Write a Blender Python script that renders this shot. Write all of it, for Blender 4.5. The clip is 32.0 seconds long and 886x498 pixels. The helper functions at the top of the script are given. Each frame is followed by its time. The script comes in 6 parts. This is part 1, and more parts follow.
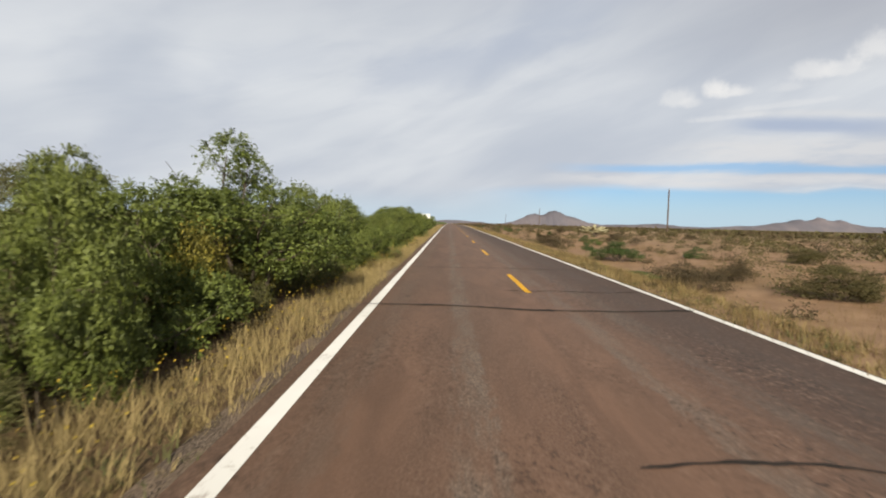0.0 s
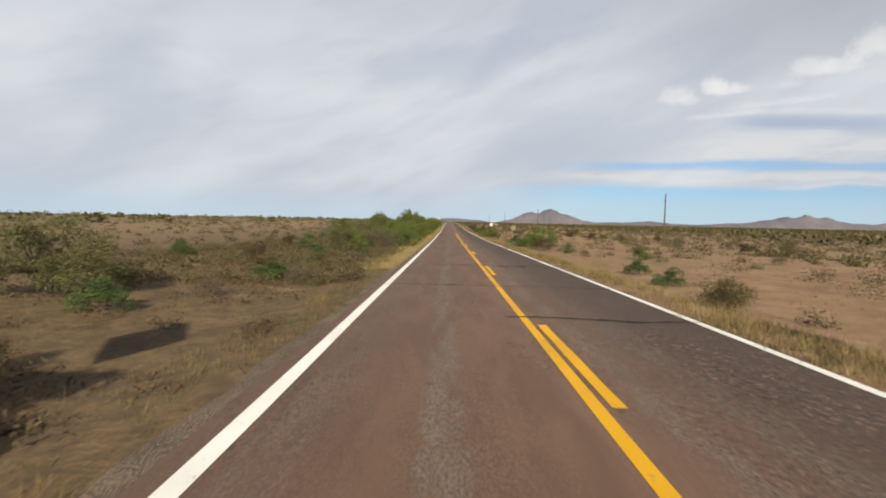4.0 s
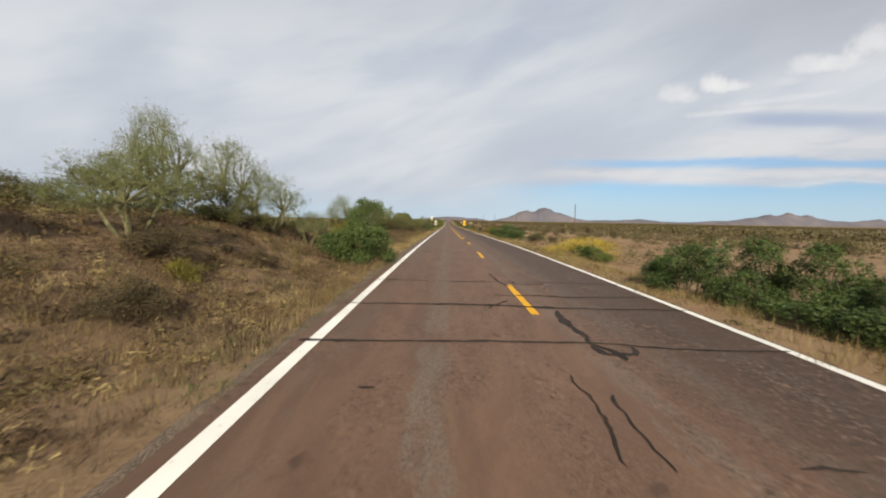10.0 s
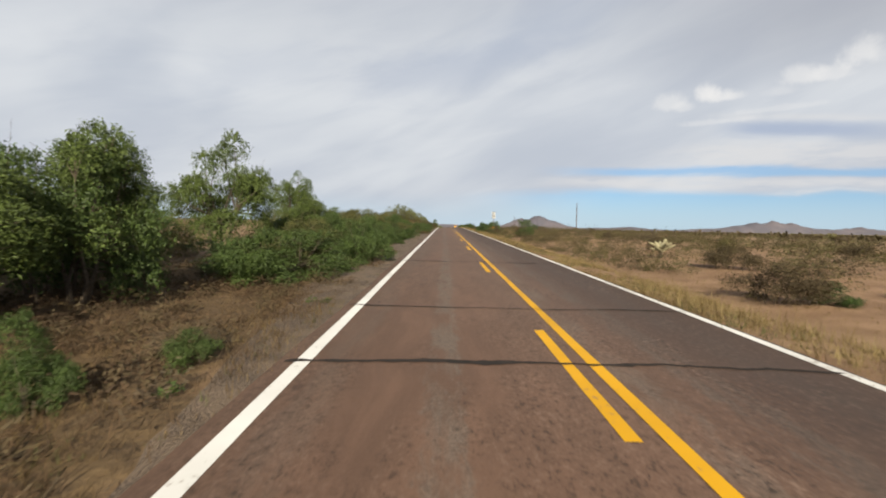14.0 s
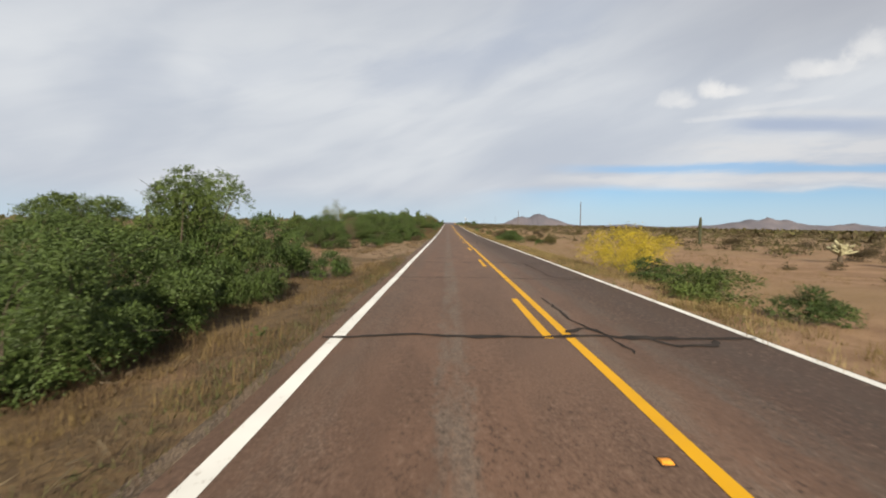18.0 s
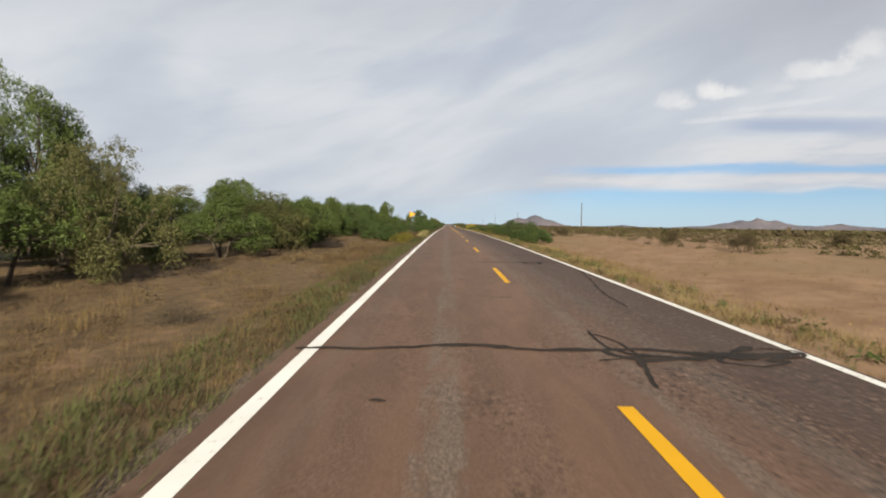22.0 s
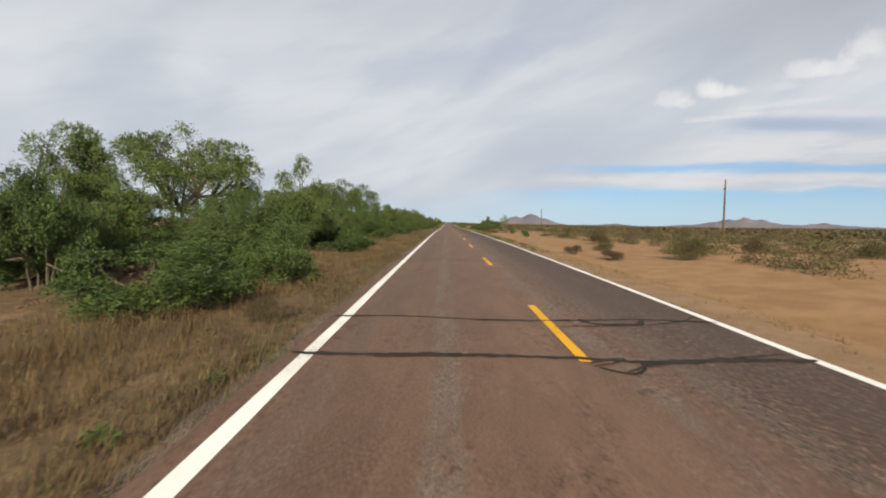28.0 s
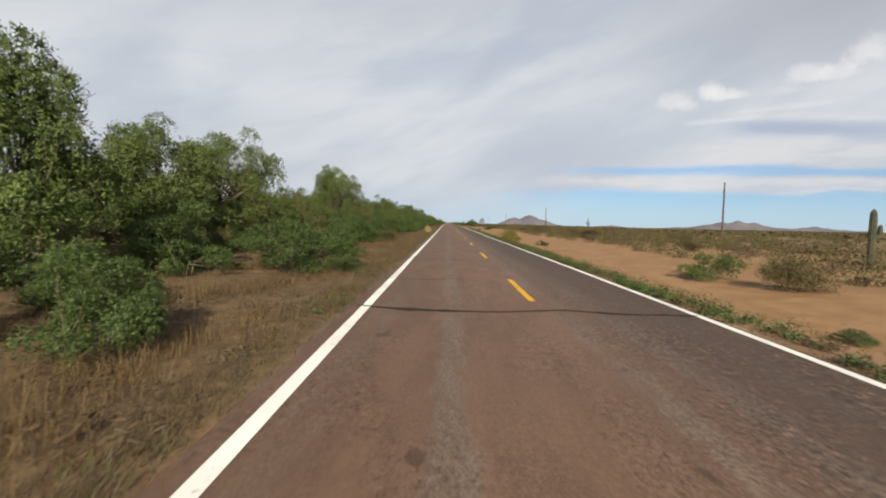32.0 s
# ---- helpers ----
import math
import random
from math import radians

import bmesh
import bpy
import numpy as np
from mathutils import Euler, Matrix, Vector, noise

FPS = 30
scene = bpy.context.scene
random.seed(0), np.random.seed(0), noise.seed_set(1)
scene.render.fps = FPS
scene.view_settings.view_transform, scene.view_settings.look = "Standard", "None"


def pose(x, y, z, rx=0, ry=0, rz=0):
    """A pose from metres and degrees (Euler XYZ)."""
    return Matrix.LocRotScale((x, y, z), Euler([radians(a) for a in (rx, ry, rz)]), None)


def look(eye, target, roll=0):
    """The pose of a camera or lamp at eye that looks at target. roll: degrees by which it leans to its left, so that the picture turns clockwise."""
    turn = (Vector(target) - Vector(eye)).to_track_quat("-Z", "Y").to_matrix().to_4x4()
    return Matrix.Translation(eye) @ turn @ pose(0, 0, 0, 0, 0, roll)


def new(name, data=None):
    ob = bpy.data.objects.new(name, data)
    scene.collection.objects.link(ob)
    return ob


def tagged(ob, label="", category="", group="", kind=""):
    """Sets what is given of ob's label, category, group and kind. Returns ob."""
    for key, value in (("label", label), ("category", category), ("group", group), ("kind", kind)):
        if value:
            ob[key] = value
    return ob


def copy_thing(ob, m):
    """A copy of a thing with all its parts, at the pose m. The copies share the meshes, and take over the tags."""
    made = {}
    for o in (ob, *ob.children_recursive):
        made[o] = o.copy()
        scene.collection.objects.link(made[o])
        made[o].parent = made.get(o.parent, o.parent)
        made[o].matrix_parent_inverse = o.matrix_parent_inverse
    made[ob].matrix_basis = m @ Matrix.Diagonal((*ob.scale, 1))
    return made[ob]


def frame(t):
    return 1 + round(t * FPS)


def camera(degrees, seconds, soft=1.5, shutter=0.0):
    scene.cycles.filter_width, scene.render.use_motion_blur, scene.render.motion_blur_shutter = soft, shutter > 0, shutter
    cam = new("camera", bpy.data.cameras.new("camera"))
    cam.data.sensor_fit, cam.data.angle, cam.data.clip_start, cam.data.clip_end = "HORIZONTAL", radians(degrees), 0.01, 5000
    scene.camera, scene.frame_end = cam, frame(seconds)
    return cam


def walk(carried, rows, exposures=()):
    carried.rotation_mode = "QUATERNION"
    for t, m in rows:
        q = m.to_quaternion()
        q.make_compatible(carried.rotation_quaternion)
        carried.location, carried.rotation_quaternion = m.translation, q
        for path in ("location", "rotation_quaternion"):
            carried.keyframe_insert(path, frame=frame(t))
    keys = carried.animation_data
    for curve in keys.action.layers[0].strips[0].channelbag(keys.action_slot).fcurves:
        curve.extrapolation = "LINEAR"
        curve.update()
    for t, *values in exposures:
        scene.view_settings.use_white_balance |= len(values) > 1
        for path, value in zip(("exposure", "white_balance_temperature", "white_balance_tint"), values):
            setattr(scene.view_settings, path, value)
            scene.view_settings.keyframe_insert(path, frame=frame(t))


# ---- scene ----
# ---------------------------------------------------------------- camera
# A rear-facing camera on a car that drives down the road towards -y at a steady speed.
LENS, EYE, SPEED = 91.4, 1.87, 31.57
FOCAL = 784 / math.tan(radians(LENS / 2))
cam = camera(LENS, 32.0, soft=2.0, shutter=0.035)
# the long swells of the road: place along it and grade
GRADES = [(-1300, 0.0040), (-1100, 0.0109), (-1002, 0.0109), (-971, 0.0093), (-939, 0.0114), (-908, 0.0116), (-876, 0.0131), (-781, 0.0003), (-750, -0.0022), (-718, 0.0021), (-687, 0.0208), (-655, 0.0117), (-623, 0.0069), (-592, 0.0035), (-560, 0.0037), (-529, 0.0010), (-434, 0.0158), (-402, 0.0144), (-371, 0.0149), (-339, 0.0134), (-308, 0.0040), (-276, -0.0086), (-245, -0.0108), (-213, -0.0098), (-181, -0.0085), (-87, -0.0109), (-55, -0.0035), (-24, 0.0023), (8, 0.0089), (90, 0.0080), (200, 0.0000)]
ROAD_Y = np.arange(-1500.0, 600.0, 2.0)
ROAD_Z = np.cumsum(np.interp(ROAD_Y, [g[0] for g in GRADES], [g[1] for g in GRADES])) * 2.0
ROAD_Z -= np.interp(0.0, ROAD_Y, ROAD_Z)
PLAIN_Z = np.convolve(np.pad(ROAD_Z, 80, mode="edge"), np.hanning(161) / np.hanning(161).sum(), "valid")


def grade(y):
    """The height of the road."""
    return np.interp(y, ROAD_Y, ROAD_Z)


def lie(x, y):
    """The height of the country: the road's swells near it, the plain's mean farther off."""
    k = np.clip((np.abs(x) - 22.0) / 60.0, 0, 1)
    return grade(y) * (1 - k) + np.interp(y, ROAD_Y, PLAIN_Z) * k


# seconds, sideways place, aim to the side, aim down, lean
DRIVE = [
    (0.0, -1.90, 795, 395.5, 1.28), (1.0, -1.82, 794, 395.0, 1.28), (2.0, -1.63, 794, 394.0, 1.22), (3.0, -1.60, 793, 393.5, 1.16),
    (4.5, -1.65, 794, 391.5, 1.10), (6.0, -1.71, 795, 390.0, 1.10), (7.0, -1.62, 795, 389.0, 1.04), (8.0, -1.63, 794, 386.0, 1.04),
    (9.0, -1.59, 794, 386.0, 0.98), (10.0, -1.54, 792, 389.0, 0.98), (11.0, -1.46, 786, 394.0, 1.04), (12.0, -1.47, 784, 399.0, 1.10),
    (13.0, -1.56, 784, 402.0, 0.95), (14.0, -1.69, 787, 402.5, 1.04), (15.5, -1.86, 791, 401.0, 0.86), (17.0, -1.84, 792, 400.0, 0.74),
    (18.0, -1.74, 792, 399.5, 0.74), (19.0, -1.70, 792, 399.5, 0.68), (20.0, -1.69, 792, 400.0, 0.68), (21.0, -1.68, 791, 402.5, 0.68),
    (22.0, -1.60, 791, 402.0, 0.62), (23.0, -1.59, 790, 397.0, 0.56), (24.0, -1.64, 791, 395.0, 0.56), (25.0, -1.60, 791, 395.0, 0.62),
    (26.5, -1.58, 790, 396.5, 0.68), (28.0, -1.62, 790, 399.0, 0.74), (29.0, -1.71, 790, 400.0, 0.86), (30.0, -1.86, 791, 401.0, 1.10),
    (31.0, -1.84, 791, 400.0, 1.22), (32.0, -1.81, 791, 399.5, 1.28)]


def drive_pose(t, x, vx, vy, lean):
    a, dx, dy = radians(lean), vx - 784, vy - 441
    dx, dy = dx * math.cos(a) + dy * math.sin(a), dy * math.cos(a) - dx * math.sin(a)
    yaw, dip = math.degrees(math.atan(dx / FOCAL)), math.degrees(math.atan(-dy / FOCAL))
    return pose(x, -SPEED * t, float(grade(-SPEED * t)) + EYE, 90 - dip, 0, yaw) @ pose(0, 0, 0, 0, 0, lean)


walk(cam, [(row[0], drive_pose(*row)) for row in DRIVE], exposures=[(0.0, 0.93), (32.0, 0.93)])

# ---------------------------------------------------------------- sky and sun
SUN_HEIGHT, SUN_SIDE = radians(27), radians(8)


def link(tree, a, b):
    tree.links.new(a, b)


class Nodes:
    """Short hand for building a node tree."""

    def __init__(self, tree):
        self.tree = tree
        tree.nodes.clear()

    def add(self, kind, **settings):
        n = self.tree.nodes.new(kind)
        for key, value in settings.items():
            setattr(n, key, value)
        return n

    def put(self, socket, value):
        if isinstance(value, bpy.types.NodeSocket):
            link(self.tree, value, socket)
        else:
            socket.default_value = value

    def math(self, op, a, b=0.0, clamp=False):
        n = self.add("ShaderNodeMath", operation=op, use_clamp=clamp)
        self.put(n.inputs[0], a)
        self.put(n.inputs[1], b)
        return n.outputs[0]

    def ramp(self, value, low, high):
        n = self.add("ShaderNodeMapRange", interpolation_type="SMOOTHSTEP")
        self.put(n.inputs[0], value)
        n.inputs[1].default_value, n.inputs[2].default_value = low, high
        return n.outputs[0]

    def mix(self, fac, a, b):
        n = self.add("ShaderNodeMix", data_type="RGBA")
        self.put(n.inputs[0], fac)
        self.put(n.inputs[6], a if isinstance(a, bpy.types.NodeSocket) else (*a, 1))
        self.put(n.inputs[7], b if isinstance(b, bpy.types.NodeSocket) else (*b, 1))
        return n.outputs[2]

    def noise(self, vector, scale, detail=4.0, rough=0.55, warp=0.0):
        n = self.add("ShaderNodeTexNoise")
        self.put(n.inputs["Vector"], vector)
        n.inputs["Scale"].default_value, n.inputs["Detail"].default_value = scale, detail
        n.inputs["Roughness"].default_value, n.inputs["Distortion"].default_value = rough, warp
        return n.outputs["Fac"]

    def scaled(self, vector, x, y, z, rz=0.0):
        n = self.add("ShaderNodeMapping")
        self.put(n.inputs["Vector"], vector)
        n.inputs["Scale"].default_value = (x, y, z)
        n.inputs["Rotation"].default_value = (0, 0, rz)
        return n.outputs[0]


def sky_world():
    world = bpy.data.worlds.new("desert_sky")
    scene.world = world
    world.use_nodes = True
    k = Nodes(world.node_tree)
    way = k.add("ShaderNodeTexCoord").outputs["Generated"]
    split = k.add("ShaderNodeSeparateXYZ")
    link(k.tree, way, split.inputs[0])
    side = k.math("ARCTAN2", split.outputs[0], split.outputs[1])
    rise = k.math("ARCSINE", split.outputs[2])
    join = k.add("ShaderNodeCombineXYZ")
    link(k.tree, side, join.inputs[0])
    link(k.tree, rise, join.inputs[1])
    flat = join.outputs[0]
    sky = k.add("ShaderNodeTexSky", sky_type="NISHITA", sun_disc=False, sun_elevation=SUN_HEIGHT, sun_rotation=radians(180) - SUN_SIDE)
    sky.air_density, sky.dust_density = 1.0, 0.1
    blue = k.add("ShaderNodeMix", data_type="RGBA", blend_type="MULTIPLY")
    blue.inputs[0].default_value = 1.0
    link(k.tree, sky.outputs[0], blue.inputs[6])
    blue.inputs[7].default_value = (0.070, 0.095, 0.118, 1)
    clear = k.mix(0.55, blue.outputs[2], (0.21, 0.40, 0.70))
    # the high veil: soft streaks that climb to the right
    broad = k.noise(k.scaled(k.scaled(flat, 1, 1, 1, radians(-24)), 1.0, 2.7, 1), 1.5, 3.0, 0.45, 0.6)
    fine = k.noise(k.scaled(k.scaled(flat, 1, 1, 1, radians(-15)), 1.5, 6.0, 1), 2.6, 6.0, 0.55, 0.5)
    tone = k.math("ADD", k.math("MULTIPLY", broad, 0.78), k.math("MULTIPLY", fine, 0.22))
    veil_colour = k.mix(k.ramp(tone, 0.34, 0.62), (0.505, 0.545, 0.615), (0.690, 0.715, 0.745))
    veil_colour = k.mix(k.math("MULTIPLY", k.ramp(rise, 0.24, 0.60), 0.55), veil_colour, (0.395, 0.425, 0.490))
    veil_colour = k.mix(k.math("MULTIPLY", k.ramp(rise, 0.55, 1.2), 0.6), veil_colour, (0.27, 0.30, 0.36))
    # thinner places in the veil, where the blue shows through
    for at, up, wide, tall, turn, force in ((0.03, 0.345, 0.30, 0.062, 0.22, 0.50), (0.20, 0.420, 0.26, 0.060, 0.20, 0.40), (-0.42, 0.300, 0.30, 0.050, 0.30, 0.25)):
        ax, ay = k.math("SUBTRACT", side, at), k.math("SUBTRACT", rise, up)
        u = k.math("DIVIDE", k.math("ADD", k.math("MULTIPLY", ax, math.cos(turn)), k.math("MULTIPLY", ay, math.sin(turn))), wide)
        v = k.math("DIVIDE", k.math("SUBTRACT", k.math("MULTIPLY", ay, math.cos(turn)), k.math("MULTIPLY", ax, math.sin(turn))), tall)
        far = k.math("SQRT", k.math("ADD", k.math("MULTIPLY", u, u), k.math("MULTIPLY", v, v)))
        thin = k.ramp(k.math("ADD", far, k.math("MULTIPLY", k.math("SUBTRACT", fine, 0.5), 1.6)), 1.2, 0.1)
        veil_colour = k.mix(k.math("MULTIPLY", thin, force), veil_colour, (0.44, 0.49, 0.59))
    veil_colour = k.mix(k.math("MULTIPLY", k.math("MULTIPLY", k.ramp(rise, 0.22, 0.38), k.ramp(side, 0.25, 0.8)), 0.70), veil_colour, (0.37, 0.385, 0.435))
    # openings: level bands of blue over the right horizon, pale air below them
    ahead = k.math("MAXIMUM", split.outputs[1], 0.15)
    across, above = k.math("DIVIDE", split.outputs[0], ahead), k.math("DIVIDE", split.outputs[2], ahead)
    front = k.ramp(split.outputs[1], 0.10, 0.35)
    plane = k.add("ShaderNodeCombineXYZ")
    link(k.tree, across, plane.inputs[0])
    link(k.tree, above, plane.inputs[1])
    plane = plane.outputs[0]
    sway = k.math("MULTIPLY", k.math("SUBTRACT", k.noise(k.scaled(plane, 2.0, 10.0, 1), 1.6, 5.0, 0.6, 0.4), 0.5), 0.040)
    level = k.math("ADD", k.math("SUBTRACT", above, k.math("MULTIPLY", k.math("SUBTRACT", across, 0.5), 0.018)), sway)

    def stripe(low, high, soft, start, full, force):
        band = k.math("MULTIPLY", k.ramp(level, low - soft, low + soft), k.ramp(level, high + soft, high - soft))
        return k.math("MULTIPLY", band, k.math("MULTIPLY", front, k.math("MULTIPLY", k.ramp(across, start, full), force)))

    colour = veil_colour
    for row in ((-0.30, 0.088, 0.012, -0.05, 0.42, 0.88), (0.128, 0.146, 0.007, 0.18, 0.45, 0.72)):
        colour = k.mix(stripe(*row), colour, clear)
    patch = k.math("MULTIPLY", stripe(0.212, 0.246, 0.014, 0.58, 0.72, 0.62), k.ramp(across, 1.15, 0.85))
    colour = k.mix(patch, colour, (0.30, 0.38, 0.55))
    air = k.math("MULTIPLY", k.ramp(rise, 0.090, 0.0), 0.72)
    colour = k.mix(air, colour, (0.50, 0.635, 0.735))
    # bright bands and heaps over the plain, ragged at the rim
    rag = k.noise(flat, 15.0, 6.0, 0.65, 0.5)
    wisp = k.noise(k.scaled(flat, 3.0, 16.0, 1), 3.0, 5.0, 0.6, 0.3)
    for row, thick in (((0.152, 0.200, 0.012, 0.42, 0.66, 0.62), 0.75), ((0.100, 0.120, 0.007, 0.14, 0.36, 0.60), 0.85), ((0.088, 0.095, 0.004, 0.70, 0.82, 0.65), 0.8), ((0.252, 0.266, 0.010, 0.55, 0.70, 0.40), 0.7)):
        band = k.math("MULTIPLY", stripe(*row), k.math("ADD", 1 - thick, k.math("MULTIPLY", k.ramp(wisp, 0.32, 0.56), thick)))
        colour = k.mix(band, colour, (0.72, 0.71, 0.705))
    billow = k.noise(flat, 34.0, 5.0, 0.6, 0.3)
    for at, up, wide, tall, force in ((0.470, 0.252, 0.032, 0.022, 0.45), (0.492, 0.242, 0.022, 0.014, 0.35), (0.534, 0.262, 0.022, 0.022, 0.80), (0.552, 0.254, 0.032, 0.016, 0.60),
                                      (0.576, 0.252, 0.022, 0.010, 0.35), (0.676, 0.268, 0.032, 0.022, 0.52), (0.715, 0.266, 0.034, 0.016, 0.45), (0.756, 0.288, 0.032, 0.030, 0.58), (0.650, 0.250, 0.030, 0.012, 0.25),
                                      (0.640, 0.222, 0.090, 0.008, 0.28), (0.560, 0.210, 0.070, 0.008, 0.32)):
        ax = k.math("DIVIDE", k.math("SUBTRACT", side, at), wide)
        ay = k.math("DIVIDE", k.math("SUBTRACT", rise, up), tall)
        ay = k.math("MAXIMUM", ay, k.math("MULTIPLY", ay, -1.7))
        far = k.math("SQRT", k.math("ADD", k.math("MULTIPLY", ax, ax), k.math("MULTIPLY", ay, ay)))
        rim = k.math("ADD", k.math("MULTIPLY", k.math("SUBTRACT", rag, 0.5), 1.5), k.math("MULTIPLY", k.math("SUBTRACT", billow, 0.5), 1.1))
        mask = k.ramp(k.math("ADD", far, rim), 1.25, 0.35)
        colour = k.mix(k.math("MULTIPLY", mask, force), colour, (0.84, 0.83, 0.815))
    shine = k.add("ShaderNodeBackground")
    link(k.tree, colour, shine.inputs[0])
    shine.inputs[1].default_value = 0.55
    out = k.add("ShaderNodeOutputWorld")
    link(k.tree, shine.outputs[0], out.inputs[0])


sky_world()
sun = new("sun", bpy.data.lights.new("sun", "SUN"))
sun.data.energy, sun.data.angle, sun.data.color = 4.8, radians(1.2), (1.0, 0.90, 0.71)
sun.matrix_world = look((30 * math.sin(SUN_SIDE), -60, 60 * math.tan(SUN_HEIGHT)), (0, 0, 0))

# ---------------------------------------------------------------- materials
MATS = {}


def surface(name, build, rough=0.9, bump=0.0, translucent=0.0, metal=0.0, bump_size=0.02):
    """A material: build(k, place, chance) gives the base colour, and a height for the relief or None."""
    m = bpy.data.materials.new(name)
    m.use_nodes = True
    k = Nodes(m.node_tree)
    place = k.add("ShaderNodeTexCoord").outputs["Object"]
    info = k.add("ShaderNodeObjectInfo").outputs["Random"]
    geo = k.add("ShaderNodeNewGeometry")
    colour, height = build(k, place, info, geo)
    p = k.add("ShaderNodeBsdfPrincipled")
    k.put(p.inputs["Base Color"], colour if isinstance(colour, bpy.types.NodeSocket) else (*colour, 1))
    k.put(p.inputs["Roughness"], rough)
    p.inputs["Metallic"].default_value = metal
    p.inputs["Specular IOR Level"].default_value = 0.25
    if height is not None and bump:
        b = k.add("ShaderNodeBump")
        b.inputs["Strength"].default_value, b.inputs["Distance"].default_value = bump, bump_size
        link(k.tree, height, b.inputs["Height"])
        link(k.tree, b.outputs[0], p.inputs["Normal"])
    end = p.outputs[0]
    if translucent:
        tr = k.add("ShaderNodeBsdfTranslucent")
        k.put(tr.inputs[0], colour if isinstance(colour, bpy.types.NodeSocket) else (*colour, 1))
        mx = k.add("ShaderNodeMixShader")
        mx.inputs[0].default_value = translucent
        link(k.tree, end, mx.inputs[1])
        link(k.tree, tr.outputs[0], mx.inputs[2])
        end = mx.outputs[0]
    out = k.add("ShaderNodeOutputMaterial")
    link(k.tree, end, out.inputs[0])
    MATS[name] = m
    return m


def plain(a, b, scale=8.0, detail=5.0):
    """Two tones by noise."""
    def build(k, place, chance, geo):
        n = k.noise(place, scale, detail, 0.6)
        return k.mix(k.ramp(n, 0.3, 0.7), a, b), n
    return build


def leafy(dark, light, tint):
    """Leaves: a tone for each leaf, another for each plant."""
    def build(k, place, chance, geo):
        # noise patches imitate lit and shaded clumps in the leaf colour
        lit_clumps = k.ramp(k.noise(place, 2.4, 3.0, 0.6), 0.38, 0.64)
        leaf = k.math("MULTIPLY", k.math("POWER", geo.outputs["Random Per Island"], 1.4), 0.42)
        c = k.mix(k.math("ADD", k.math("ADD", 0.06, leaf), k.math("MULTIPLY", lit_clumps, 0.44)), dark, light)
        return k.mix(k.math("MULTIPLY", chance, 0.4), c, tint), None
    return build


def road_build(k, place, chance, geo):
    wide = k.noise(k.scaled(place, 0.6, 0.05, 1), 1.0, 3.0)
    grit = k.noise(place, 75.0, 3.0, 0.7)
    stone = k.noise(place, 34.0, 4.0, 0.75)
    patch = k.noise(k.scaled(place, 1.2, 0.3, 1), 1.5, 6.0, 0.62, 0.6)
    c = k.mix(k.ramp(patch, 0.36, 0.64), (0.095, 0.055, 0.037), (0.128, 0.074, 0.050))
    c = k.mix(k.math("MULTIPLY", k.ramp(wide, 0.4, 0.7), 0.5), c, (0.083, 0.051, 0.036))
    # greyer, bare wheel tracks where the stones show
    s = k.add("ShaderNodeSeparateXYZ")
    link(k.tree, place, s.inputs[0])
    wander = k.math("MULTIPLY", k.math("SUBTRACT", k.noise(k.scaled(place, 0, 0.03, 0), 1.0, 2.0), 0.5), 0.4)
    edge = k.math("MULTIPLY", k.math("SUBTRACT", k.noise(k.scaled(place, 2.4, 1.1, 1), 2.6, 5.0, 0.7), 0.5), 0.55)
    x = k.math("ADD", k.math("ADD", s.outputs[0], wander), edge)
    worn = None
    for at, half, force in ((-1.66, 0.25, 0.70), (0.62, 0.24, 0.55), (1.50, 0.30, 0.70), (2.55, 0.32, 0.60), (-3.05, 0.30, 0.22)):
        lane = k.ramp(k.math("ABSOLUTE", k.math("SUBTRACT", x, at)), half, half * 0.55)
        lane = k.math("MULTIPLY", lane, force)
        worn = lane if worn is None else k.math("MAXIMUM", worn, lane)
    broken = k.ramp(k.noise(k.scaled(place, 1.6, 0.35, 1), 1.9, 6.0, 0.70), 0.36, 0.60)
    bare = k.math("MULTIPLY", worn, broken)
    c = k.mix(bare, c, (0.115, 0.096, 0.079))
    light = k.math("MULTIPLY", k.ramp(stone, 0.51, 0.61), k.math("ADD", k.math("MULTIPLY", k.ramp(wide, 0.42, 0.6), 0.26), k.math("ADD", 0.05, k.math("MULTIPLY", bare, 0.60))))
    c = k.mix(light, c, (0.203, 0.142, 0.104))
    dark = k.math("MULTIPLY", k.ramp(stone, 0.49, 0.40), k.math("ADD", k.math("MULTIPLY", k.ramp(wide, 0.42, 0.6), 0.30), k.math("ADD", 0.08, k.math("MULTIPLY", bare, 0.50))))
    c = k.mix(dark, c, (0.032, 0.018, 0.014))
    c = k.mix(k.math("MULTIPLY", k.ramp(grit, 0.52, 0.75), 0.35), c, (0.147, 0.095, 0.068))
    # the far lane wears a darker seal, deepened further to imitate lens falloff
    c = k.mix(k.math("MULTIPLY", k.ramp(x, 0.15, 2.4), k.math("ADD", 0.56, k.math("MULTIPLY", patch, 0.50))), c, (0.040, 0.024, 0.017))
    # pitted marks where chips have gone
    pits = k.noise(k.scaled(place, 1.0, 0.7, 1), 14.0, 5.0, 0.8)
    where = k.math("ADD", k.math("ADD", 0.04, k.math("MULTIPLY", k.ramp(x, 0.3, 1.0), 0.40)), k.math("MULTIPLY", k.ramp(k.noise(k.scaled(place, 1.1, 0.3, 1), 0.9, 4.0, 0.6), 0.44, 0.60), 0.66))
    c = k.mix(k.math("MULTIPLY", k.ramp(pits, 0.48, 0.37), k.math("MULTIPLY", where, 0.9)), c, (0.023, 0.016, 0.011))
